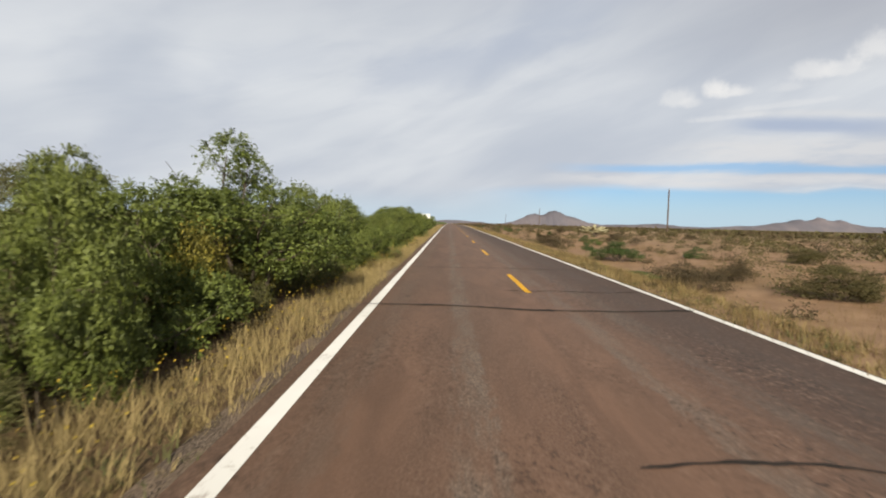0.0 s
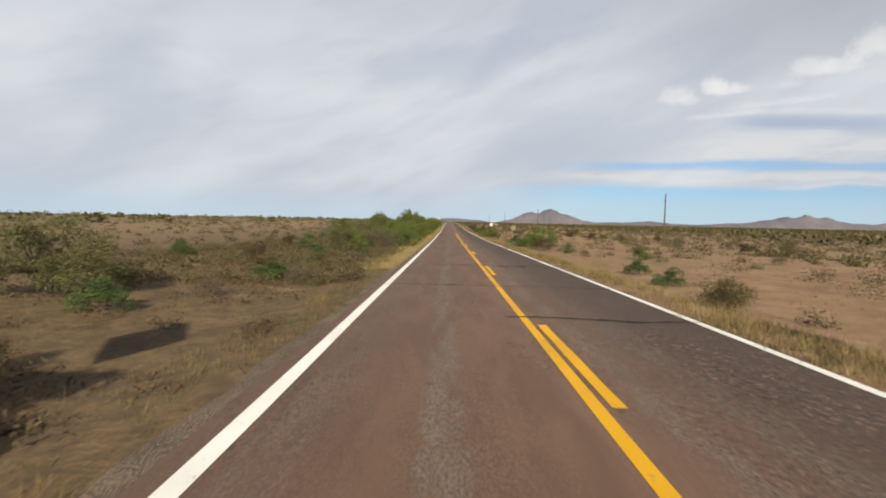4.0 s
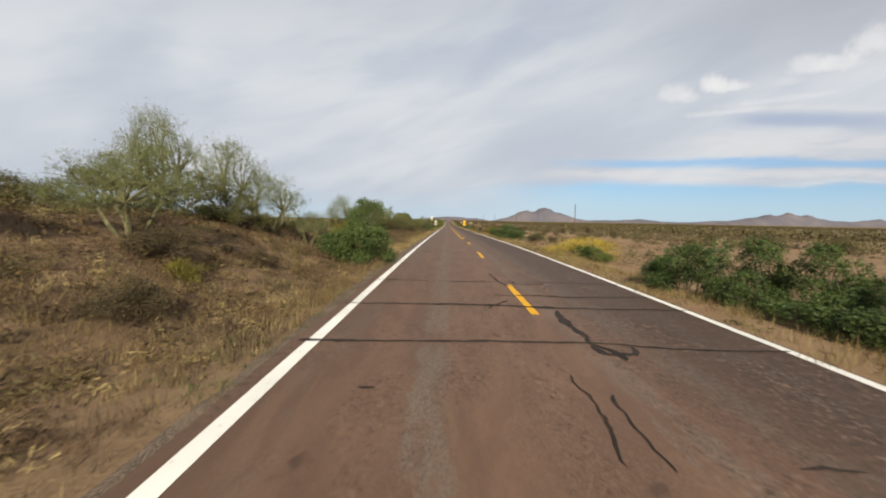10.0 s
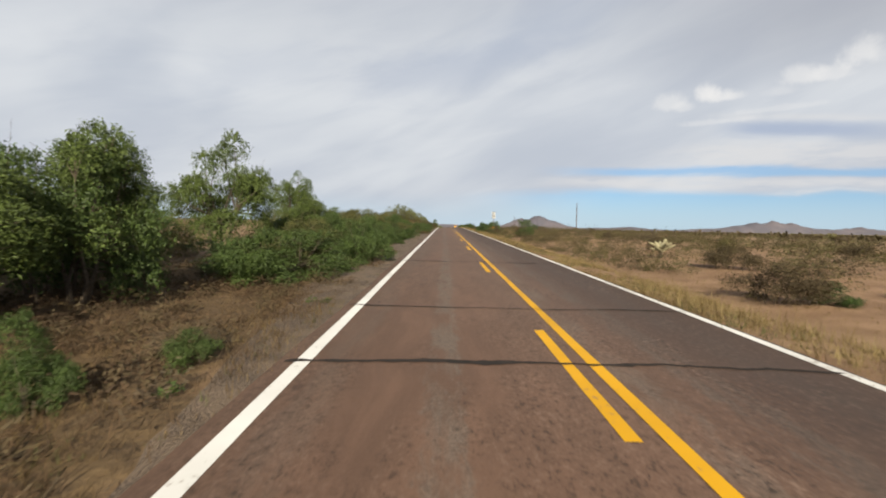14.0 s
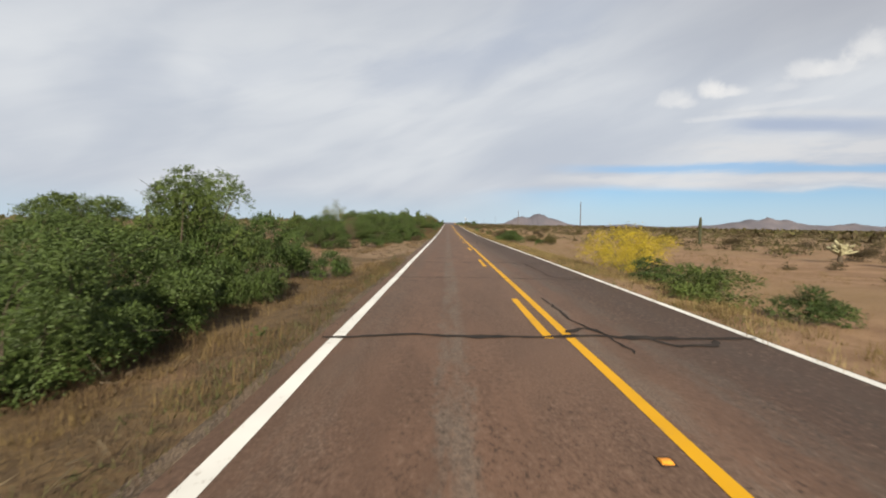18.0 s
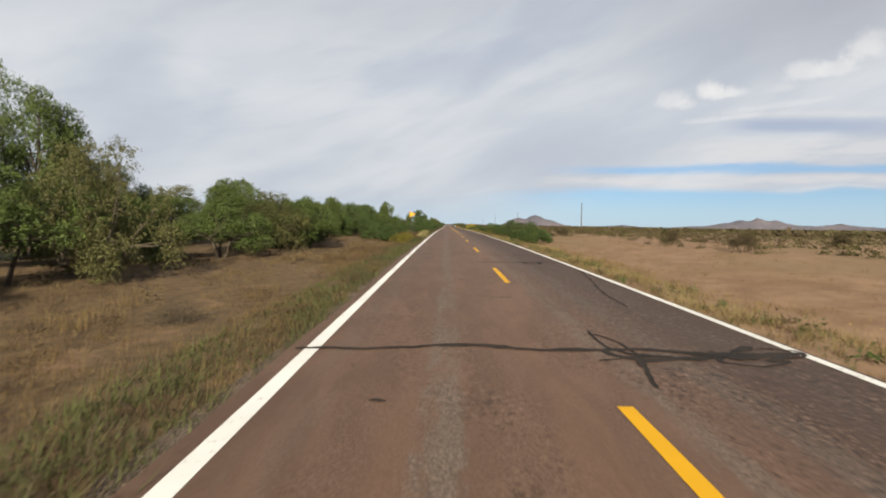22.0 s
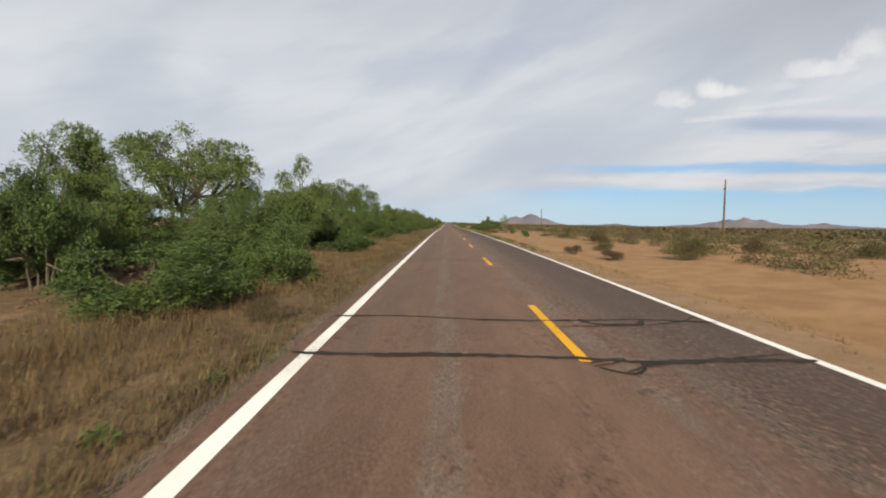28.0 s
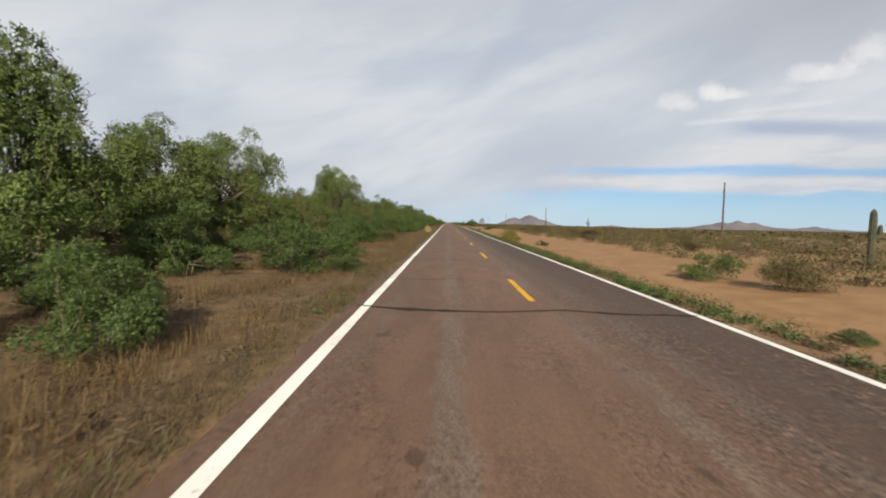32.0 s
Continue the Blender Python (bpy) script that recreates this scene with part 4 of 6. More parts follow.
plant_row("ironwood", (-6.8, -27.0, 2.8, 1.5), (-8.9, -150.0, 4.0, 3.9), (-10.3, -153.3, 3.5, 3.2))
plant_row("brittlebush", (-5.0, -211.0, 1.3, 0.6), (-5.0, -785.3, 0.5, 0.3))
plant_row("cholla", (18.4, 60.8, 4.8, 1.6), (14.7, -18.5, 2.3, 1.9), (11.5, -415.6, 2.1, 1.1), (20.6, -543.5, 2.0, 1.2))
plant_row("weed", (-4.75, -942.9, 1.1, 1.3))


plant("mesquite", -12.8, -999, 3.6, 6.3)
plant_row("mesquite", (-14.5, -868.5, 3.6, 3.4), (-15.5, -873.0, 4.4, 3.6))
plant_row("thicket", (-13.6, -871.0, 3.4, 2.3))
plant_row("thicket", (-11.5, -994, 3.0, 2.4), (-14.0, -1000, 3.4, 3.0), (-10.5, -1005, 2.6, 2.0), (-15.5, -990, 4.0, 3.4), (-9.4, -1001, 2.0, 1.4))
plant_row("thicket", (-7.0, -563, 2.2, 1.8), (-7.6, -560.5, 2.4, 1.9), (-8.2, -557, 2.6, 2.0), (-8.5, -552.5, 3.0, 2.3), (-9.6, -560, 3.0, 2.2), (-10.2, -564, 2.8, 2.1), (-7.4, -566.5, 2.0, 1.6))


plant_row("brittlebush", (-4.9, -188.0, 0.7, 0.5), (-5.0, -185.8, 0.5, 0.4), (-5.3, -184.2, 0.5, 0.4), (-4.9, -182.6, 0.45, 0.35), (-5.8, -183.4, 0.8, 0.5), (-4.8, -180.8, 0.6, 0.4))
plant_row("thicket", (-8.8, -908.5, 3.0, 2.6), (-8.4, -905.2, 2.6, 2.2), (-9.8, -910, 3.0, 2.6), (-9.0, -902, 3.0, 2.6), (-10.0, -905, 3.6, 3.2), (-9.6, -975, 3.0, 2.4), (-10.8, -971, 3.4, 2.8), (-9.2, -940, 3.0, 2.4), (-8.6, -936.5, 2.6, 2.2))
plant_row("creosote", (-7.3, -970.4, 1.8, 1.3))
plant_row("ironwood", (-12.0, -222, 4.0, 2.8), (-15.0, -220, 4.5, 3.2))
plant_row("palo_verde", (-14.0, -218, 4.0, 4.4), (-17.0, -219, 4.0, 4.0), (-11.6, -219, 3.4, 3.6))

plant_row("thicket", (-12.0, -622, 4.0, 3.0), (-14.0, -617, 4.5, 3.4), (-10.8, -614, 3.4, 2.6), (-13.0, -609, 4.0, 3.0), (-15.0, -626, 4.5, 3.6), (-17.5, -620, 5.0, 4.0))


plant_row("palo_verde", (23.7, -692.7, 4.0, 5.7))
plant_row("thicket", (16.6, -709.0, 3.6, 2.8))
plant_row("ironwood", (-12.5, -578, 3.4, 2.4), (-15.0, -583, 3.8, 2.6), (-13.0, -588, 3.4, 2.3), (-10.5, -574, 2.8, 2.0))
plant_row("yellow_bush", (-6.6, -56.5, 1.6, 1.1), (-7.2, -54.0, 1.8, 1.2), (-7.0, -60.5, 1.7, 1.1), (-7.6, -49.5, 1.8, 1.3), (-8.6, 3.5, 2.4, 3.0), (-6.9, -64, 1.5, 1.0))
plant_row("thicket", (-9.6, -52, 4.0, 2.6), (-9.0, -58, 3.4, 2.0), (-8.6, -64, 3.0, 1.8), (-10.8, -61, 3.6, 2.4), (-12.0, -55, 4.0, 2.8))
# the verge as it stands near the bank, the route sign, the pennant and the last trees
plant_row("palo_verde", (-16.9, -224.2, 5.6, 6.3), (-19.6, -225.0, 3.6, 5.7), (-14.4, -222.2, 5.2, 5.1), (-12.9, -269.1, 3.0, 4.5), (-9.9, -266.5, 2.8, 3.9), (-19.2, -267.0, 3.0, 3.5))
plant_row("ironwood", (-12.2, -214.9, 5.9, 4.0), (-10.2, -269.6, 3.7, 4.0), (-6.1, -362.5, 2.6, 2.1), (5.9, -371.1, 1.7, 1.3))
plant_row("creosote", (-15.4, -226.0, 7.7, 1.9), (-17.5, -230.4, 4.4, 1.8), (-8.1, -232.5, 1.2, 1.0), (-8.8, -243.4, 0.9, 0.6), (-10.1, -237.8, 1.9, 1.0), (-24.2, -225.2, 5.4, 2.5), (-11.2, -264.5, 1.6, 1.0), (-13.0, -272.8, 1.1, 0.5), (-14.3, -254.3, 3.5, 1.4), (-15.6, -268.4, 2.5, 1.3), (-15.5, -270.1, 2.6, 2.0), (7.4, -272.0, 1.5, 1.0), (8.7, -273.4, 1.1, 0.7), (-4.7, -334.4, 1.4, 1.1), (-8.5, -335.9, 0.8, 0.5), (-6.9, -340.5, 0.8, 0.4), (-7.6, -341.1, 0.7, 0.4), (-5.8, -324.6, 3.0, 1.9))
plant_row("creosote", (10.4, -332.9, 1.7, 1.2), (7.2, -368.0, 1.9, 1.5), (6.2, -748.7, 1.1, 0.7))
plant_row("golden_bush", (-6.3, 7.4, 1.4, 2.0), (-6.4, 9.8, 1.3, 2.0), (-5.3, -57.6, 1.1, 1.0), (-5.3, -56.2, 1.0, 0.8), (-5.3, -58.7, 0.9, 1.0), (4.9, -962.8, 2.1, 1.2), (4.9, -966.8, 1.3, 0.8), (-6.0, -245.8, 1.0, 0.6), (-12.3, -270.2, 2.8, 1.7), (-11.5, -268.8, 2.6, 1.5), (5.9, -622.5, 1.3, 1.35), (6.9, -180.5, 1.3, 1.1), (6.1, -241.2, 2.4, 1.4), (-5.5, -658.2, 1.5, 0.9), (-5.4, -653.9, 1.3, 0.9), (-5.0, -659.8, 0.8, 0.7))
plant_row("thicket", (5.6, -261.9, 3.3, 1.8), (5.4, -268.9, 3.0, 1.6), (-5.4, -297.4, 2.8, 2.7), (5.4, -303.2, 2.1, 1.4), (5.8, -305.2, 2.2, 1.7), (6.2, -306.7, 2.0, 1.7), (8.1, -332.5, 2.5, 1.6), (6.5, -308.1, 3.1, 1.4), (-5.0, -374.6, 1.7, 1.6), (-5.0, -369.4, 2.5, 1.5), (-6.1, -369.3, 2.5, 1.8), (-7.8, -368.4, 2.5, 2.0), (-7.7, -370.3, 2.3, 1.8), (-8.5, -371.2, 2.0, 2.0), (5.2, -366.4, 2.3, 1.8), (7.1, -366.0, 2.0, 1.5), (-6.8, -653.6, 2.5, 1.6), (7.2, -642.4, 5.4, 2.2))
plant_row("thicket", (7.4, -631.2, 6.2, 1.9), (5.8, -655.2, 1.6, 1.6), (-7.2, -749.3, 2.7, 1.9), (-10.1, -734.7, 2.0, 1.9), (-7.7, -706.2, 5.0, 3.6), (7.7, -742.0, 3.1, 2.0), (11.3, -742.2, 4.1, 2.1))
plant_row("shrub", (-5.9, -339.3, 0.6, 0.4), (8.6, -324.3, 1.5, 1.2), (-4.2, -659.4, 0.6, 0.4), (-4.3, -658.6, 0.4, 0.2), (6.3, -649.0, 1.3, 0.8), (4.9, -653.3, 1.2, 0.7), (4.5, -722.6, 2.1, 1.2))
plant_row("dry_bush", (-6.1, -370.8, 1.3, 0.9))
plant_row("brittlebush", (-4.5, -375.7, 0.6, 0.4), (-4.1, -370.1, 0.7, 0.4))
plant_row("weed", (-4.2, -648.4, 1.2, 0.9), (4.4, -652.7, 0.4, 0.4))
plant_row("mesquite", (-10.5, -748.6, 3.2, 5.0), (-8.8, -748.2, 2.9, 3.7), (-10.7, -738.6, 4.8, 5.2), (-17.6, -716.0, 5.0, 4.6), (16.3, -697.7, 5.2, 4.9), (16.5, -723.0, 4.4, 3.0))
# trees on the cut bank
plant_row("palo_verde", (-12.7, -299, 2.7, 4.1), (-10.2, -299, 2.9, 3.2), (-8.6, -298.5, 2.6, 2.4), (-14.1, -299.5, 2.2, 2.3), (-7.5, -297, 1.8, 1.5), (-21, -296, 2.6, 1.8))
plant_row("palo_verde", (-13.7, -332, 3.3, 4.3), (-11.4, -331.5, 3.8, 3.9), (-15.7, -333, 3.0, 3.6), (-11.8, -321.5, 3.2, 3.1), (-10.7, -314.5, 3.3, 2.8), (-8.7, -306, 2.6, 2.3))
plant_row("ironwood", (-14.2, -330.5, 3.0, 2.4), (-11.8, -330.0, 2.6, 2.0), (-12.6, -333.5, 3.4, 2.6), (-10.6, -332.5, 2.6, 1.7), (-15.0, -334.5, 3.4, 2.3), (-11.2, -300.5, 3.4, 1.7), (-9.4, -299.5, 2.6, 1.4), (-13.6, -301, 3.0, 1.5))
plant_row("creosote", (-6.6, -309, 1.2, 0.7), (-8.0, -306, 1.4, 0.8), (-9.8, -309, 1.6, 0.9), (-7.0, -303, 1.0, 0.6), (-8.8, -311, 1.5, 0.8), (-6.4, -327, 1.1, 0.7), (-7.8, -325, 1.2, 0.8), (-9.2, -329, 1.4, 0.8), (-6.8, -318, 1.2, 0.7), (-8.4, -316, 1.3, 0.8), (-10.2, -323, 1.5, 0.9), (-11.8, -306, 1.6, 0.9))
plant_row("golden_bush", (-7.6, -328, 0.9, 0.5), (-9.4, -322, 1.0, 0.7), (-7.2, -306.5, 0.8, 0.5), (-10.8, -312, 1.1, 0.7))


def hedge(seed, y0, y1, x0, x1, step, kinds, w, h, first=-2000):
    """A loose line of plants between two places along the road."""
    rng = random.Random(seed)
    y = y0
    while y < y1:
        kind = rng.choice(kinds)
        k = 0.45 if kind in ("shrub", "creosote", "dry_bush") else 1.0
        x, wide, tall = rng.uniform(x0, x1), rng.uniform(*w) * k, rng.uniform(*h) * k
        if y > first:
            plant(kind, x, y, wide, tall)
        y += step * rng.uniform(0.6, 1.4)


hedge(1, 14, 130, -9.5, -6.6, 4.5, ("thicket", "mesquite", "thicket"), (3.0, 4.6), (2.4, 3.4))
hedge(30, -3, 60, -7.4, -6.3, 1.9, ("thicket", "ironwood"), (1.6, 2.4), (1.0, 1.6))
hedge(2, -70, 40, -16, -10.5, 5.0, ("mesquite", "ironwood", "dry_bush"), (3.0, 4.5), (2.4, 3.6))
hedge(18, -145, -66, -10, -6.2, 3.2, ("creosote", "shrub", "thicket", "creosote", "dry_bush"), (1.8, 2.8), (1.1, 1.9))
hedge(24, -418, -360, -13, -9, 3.0, ("mesquite", "ironwood", "thicket", "dry_bush"), (2.8, 4.0), (2.2, 3.2))
hedge(19, -428, -386, -9.5, -7.0, 2.3, ("thicket", "thicket", "ironwood", "creosote"), (2.0, 3.2), (1.3, 2.2))
hedge(20, -425, -358, -16, -10, 3.5, ("ironwood", "dry_bush"), (3.0, 4.0), (2.2, 3.0))
hedge(3, -150, -70, -18, -8, 3.5, ("creosote", "dry_bush", "shrub", "ironwood"), (2.2, 3.6), (1.4, 2.4))
hedge(4, -284, -110, -30, -17, 6.5, ("palo_verde", "creosote", "creosote", "dry_bush", "ironwood"), (2.4, 3.8), (2.0, 3.4))
hedge(5, -420, -356, -22, -12, 5.5, ("ironwood", "creosote", "palo_verde"), (2.4, 4.0), (2.0, 3.2))
hedge(6, -520, -425, -15, -8.5, 4.0, ("mesquite", "thicket", "thicket"), (3.0, 4.6), (2.4, 3.8))
hedge(25, -776, -690, -14, -9.5, 2.8, ("mesquite", "thicket", "thicket", "ironwood"), (2.8, 4.2), (2.2, 3.4))
hedge(26, -214, -150, -16, -9.5, 2.6, ("palo_verde", "ironwood", "palo_verde", "creosote", "dry_bush"), (2.4, 3.8), (1.9, 3.0))
hedge(27, -690, -625, -16, -11.5, 2.6, ("mesquite", "thicket", "mesquite", "ironwood"), (3.2, 4.8), (2.6, 4.0))
hedge(7, -600, -520, -20, -10, 5.0, ("thicket", "mesquite", "creosote"), (2.6, 4.0), (1.8, 3.2))
hedge(8, -770, -600, -26, -18, 5.0, ("mesquite", "mesquite", "ironwood"), (4.0, 6.0), (3.4, 5.0))
hedge(9, -862, -793, -16, -10, 3.6, ("mesquite", "thicket", "mesquite"), (3.4, 5.2), (3.0, 4.6))
hedge(10, -1008, -880, -22, -12.5, 2.6, ("mesquite", "mesquite", "ironwood"), (3.8, 5.6), (3.4, 5.0), -996)
hedge(28, -1012, -845, -17.0, -13.0, 2.2, ("thicket", "ironwood"), (2.6, 3.8), (1.6, 2.4))
hedge(29, -846, -793, -16, -12.5, 2.4, ("thicket", "ironwood"), (2.4, 3.4), (1.4, 2.0))
hedge(11, -1002, -790, -11, -8.0, 6.0, ("thicket", "shrub"), (2.0, 3.2), (1.3, 2.2))
hedge(17, -1000, -800, 15, 32, 5.0, ("creosote", "creosote", "creosote", "dry_bush"), (2.2, 4.0), (1.8, 2.8))
hedge(12, -800, 100, 14, 34, 6.0, ("creosote", "creosote", "creosote", "dry_bush"), (2.2, 4.0), (1.8, 2.8))
hedge(13, 0, 140, 5.6, 14, 6.0, ("creosote", "shrub"), (1.4, 2.6), (1.0, 1.6))
hedge(14, -830, -780, 6.0, 18, 8.0, ("creosote", "shrub"), (1.6, 2.6), (1.4, 2.0))
hedge(15, -170, -90, 5.4, 12, 6.0, ("creosote", "shrub", "shrub"), (1.6, 2.6), (1.4, 2.0))
hedge(16, -520, -440, 5.4, 12, 7.0, ("creosote", "shrub", "shrub"), (1.6, 2.6), (1.4, 2.0))
for row in PROTOTYPES.values():
    for root, used, w, h in row:
        for ob in (*root.children_recursive, root):
            bpy.data.objects.remove(ob)


def saguaro(x, y, h, arms=()):
    """A ribbed column cactus; arms are (height, side angle, reach, length)."""
    root = empty_thing("saguaro_cactus", "tall ribbed green saguaro cactus" + (" with upturned arms" if arms else " without arms"), "cactus")
    root.matrix_basis = pose(x, y, land(x, y))

    def column(points, radii):
        bm = bmesh.new()
        sides = 24
        rings = []
        for i, p in enumerate(points):
            d = (points[min(i + 1, len(points) - 1)] - points[max(i - 1, 0)]).normalized()
            u = d.cross(Vector((0.2, 0.9, 0.05))).normalized()
            v = d.cross(u)
            rings.append([bm.verts.new(p + (u * math.cos(2 * math.pi * s / sides) + v * math.sin(2 * math.pi * s / sides)) * radii[i] * (1.0 if s % 2 else 0.86)) for s in range(sides)])
        for r0, r1 in zip(rings, rings[1:]):
            for s in range(sides):
                bm.faces.new((r0[s], r0[(s + 1) % sides], r1[(s + 1) % sides], r1[s]))
        bm.faces.new(rings[-1])
        return bm

    r = 0.08 + h * 0.028
    part("stem", column([Vector((0, 0, z * h)) for z in (-0.04, 0.2, 0.5, 0.8, 0.93, 0.985, 1.0)], [r * k for k in (0.85, 0.92, 1.0, 0.97, 0.85, 0.5, 0.15)]), "saguaro_skin", root)
    for z, a, reach, length in arms:
        d = Vector((math.cos(radians(a)), math.sin(radians(a)), 0))
        p = Vector((0, 0, z)) + d * r * 0.6
        q = p + d * reach
        pts = [p, p.lerp(q, 0.6) + Vector((0, 0, 0.02)), q + Vector((0, 0, 0.12)), q + Vector((0, 0, 0.12 + length * 0.6)), q + Vector((0, 0, 0.10 + length)), q + Vector((0, 0, 0.15 + length))]
        part("arm", column(pts, [r * k for k in (0.5, 0.6, 0.68, 0.68, 0.5, 0.12)]), "saguaro_skin", root)


saguaro(34.7, -850, 3.7)
saguaro(18.9, -989, 2.9, ((1.5, 10, 0.35, 0.5),))
saguaro(56.0, -832, 4.6, ((1.9, 0, 0.5, 1.0), (2.2, 180, 0.45, 0.8)))
saguaro(28.0, -517, 3.2)
saguaro(-38.0, -480, 4.2, ((2.0, 20, 0.4, 0.9),))
saguaro(-30.0, -348, 3.4)
saguaro(-34.0, -522, 3.6)
saguaro(-40.0, -150, 4.0)
saguaro(-27.0, -497, 3.9, ((1.7, 20, 0.55, 0.9), (1.9, 190, 0.55, 0.7), (1.5, 110, 0.45, 0.8), (1.6, 280, 0.45, 0.6)))


def ocotillo(x, y, h):
    rng = np.random.RandomState(5)
    root = empty_thing("ocotillo", "thin leafless grey ocotillo stems fanning upward", "cactus")
    root.matrix_basis = pose(x, y, land(x, y))
    for n in range(11):
        a, k = rng.uniform(0, 2 * math.pi), rng.uniform(0.12, 0.34)
        d = Vector((math.cos(a) * k, math.sin(a) * k, 1)) * h * rng.uniform(0.75, 1.0)
        bm = bmesh.new()
        tube(bm, [Vector((0, 0, -0.05)), d * 0.5 + Vector((rng.normal() * 0.05, rng.normal() * 0.05, 0)), d], [0.022, 0.018, 0.008], 5)
        part("stem", bm, "dead_twig", root)


ocotillo(-9.6, -193.5, 3.6)
ocotillo(-10.6, -190.2, 3.4)

# ---------------------------------------------------------------- signs


def lettering(parent, text, size, x, z, y, material, wide=1.0, name="lettering"):
    cu = bpy.data.curves.new(name, "FONT")
    cu.body, cu.size, cu.align_x, cu.align_y, cu.extrude, cu.offset = text, size, "CENTER", "CENTER", 0.001, size * 0.030
    tmp = bpy.data.objects.new(name, cu)
    scene.collection.objects.link(tmp)
    me = bpy.data.meshes.new_from_object(tmp.evaluated_get(bpy.context.evaluated_depsgraph_get()))
    bpy.data.objects.remove(tmp)
    ob = mesh_object(name, me, material, parent)
    ob.matrix_basis = pose(x, y, z, 90) @ Matrix.Diagonal((wide, 1, 1, 1))
    return ob


def plate(parent, outline, thick, material, name, label, y=0.0):
    """A flat sheet with the given outline in x and z."""
    bm = bmesh.new()
    face = bm.faces.new([bm.verts.new((px, y, pz)) for px, pz in outline])
    out = bmesh.ops.extrude_face_region(bm, geom=[face])
    for v in out["geom"]:
        if isinstance(v, bmesh.types.BMVert):
            v.co.y += thick
    bmesh.ops.recalc_face_normals(bm, faces=bm.faces)
    return part(name, bm, material, parent, label)


def rounded(w, h, cx, cz, r=0.03):
    pts = []
    for sx, sz, a0 in ((1, 1, 0), (-1, 1, 90), (-1, -1, 180), (1, -1, 270)):
        for k in range(4):
            a = radians(a0 + 30 * k)
            pts.append((cx + sx * (w / 2 - r) + r * math.cos(a), cz + sz * (h / 2 - r) + r * math.sin(a)))
    return pts


def ring_border(parent, outer, inner, y, material):
    bm = bmesh.new()
    a = [bm.verts.new((px, y, pz)) for px, pz in outer]
    b = [bm.verts.new((px, y, pz)) for px, pz in inner]
    n = len(a)
    for i in range(n):
        bm.faces.new((a[i], a[(i + 1) % n], b[(i + 1) % n], b[i]))
    return part("border", bm, material, parent, "thin black border")


def post(parent, x, top, material="galvanised", y=0.03, lean=0.0, half=0.028):
    bm = bmesh.new()
    box(bm, x - half, x + half, y, y + 0.045, -0.35, top, 0.006)
    ob = part("post", bm, material, parent)
    ob.matrix_basis = pose(0, 0, 0, 0, lean, 0)
    return ob


def sign_root(name, label, x, y, turn=0.0):
    root = empty_thing(name, label, "sign")
    root.matrix_basis = pose(x, y, land(x, y), 0, 0, turn)
    return root


# the front of a sign faces -y
s = sign_root("route_sign", "white route sign with black numerals on a steel post", 6.50, -368.6, 14)
post(s, 0, 3.80, "rusty_steel", lean=2.0)
p1 = plate(s, rounded(0.61, 0.36, 0.08, 3.64), 0.004, "sign_white", "direction_plate", "white plate with a black border")
ring_border(p1, rounded(0.60, 0.35, 0.08, 3.64), rounded(0.545, 0.295, 0.08, 3.64, 0.02), -0.002, "sign_black")
lettering(p1, "WEST", 0.235, 0.08, 3.64, -0.003, "sign_black", 0.80)
p2 = plate(s, rounded(0.61, 0.70, 0.08, 3.08), 0.004, "sign_black", "route_plate", "black plate with a white state outline")
plate(p2, [(-0.10, 3.41), (0.36, 3.41), (0.36, 2.84), (0.30, 2.75), (0.13, 2.75), (-0.20, 2.86), (-0.20, 3.28), (-0.10, 3.28)], 0.002, "sign_white", "state_outline", "white field", -0.003)
lettering(p2, "86", 0.44, 0.08, 3.07, -0.006, "sign_black", 0.95)
plate(p2, rounded(0.30, 0.05, 0.12, 3.36, 0.01), 0.001, "sign_black", "small_writing", "small dark line of writing", -0.005)
bm = bmesh.new()
box(bm, -0.036, 0.036, 0.018, 0.024, 0.95, 1.35)
o = part("reflector", bm, "sign_orange", s, "orange reflector strip")
o.matrix_basis = pose(0, 0, 0, 0, 2.0, 0)

s = sign_root("route_sign", "pale bare back of two stacked route plates on a dark post", -5.8, -199.5, -10)
post(s, 0, 3.75, "rusty_steel", y=-0.05, lean=-1.5)
plate(s, rounded(0.55, 0.34, 0.0, 3.55), 0.004, "sign_white", "direction_plate", "white unpainted back")
plate(s, rounded(0.55, 0.66, 0.0, 3.03), 0.004, "sign_back", "route_plate", "dull beige back")
bm = bmesh.new()
box(bm, 0.05, 0.11, -0.006, -0.002, 3.40, 3.46)
part("sticker", bm, "sign_back", s, "small inventory sticker")

s = sign_root("no_passing_sign", "yellow pennant sign lettered in black on two steel posts", -7.53, -621.2, 8)
post(s, -0.22, 2.95, lean=1.6)
post(s, 0.33, 3.20, lean=1.2)
tri = [(-0.42, 3.72), (-0.46, 3.68), (-0.46, 2.80), (-0.42, 2.77), (0.58, 3.20), (0.60, 3.25), (0.58, 3.30)]
p1 = plate(s, tri, 0.004, "sign_yellow", "pennant", "bright yellow sheet")
ring_border(p1, [(x * 0.955, 3.245 + (z - 3.245) * 0.93) for x, z in tri], [(x * 0.92 - 0.004, 3.245 + (z - 3.245) * 0.875) for x, z in tri], -0.002, "sign_black")
lettering(p1, "NO", 0.19, -0.28, 3.49, -0.003, "sign_black", 0.9)
lettering(p1, "PASSING", 0.175, -0.08, 3.26, -0.003, "sign_black", 0.92)
lettering(p1, "ZONE", 0.175, -0.25, 3.03, -0.003, "sign_black", 0.88)

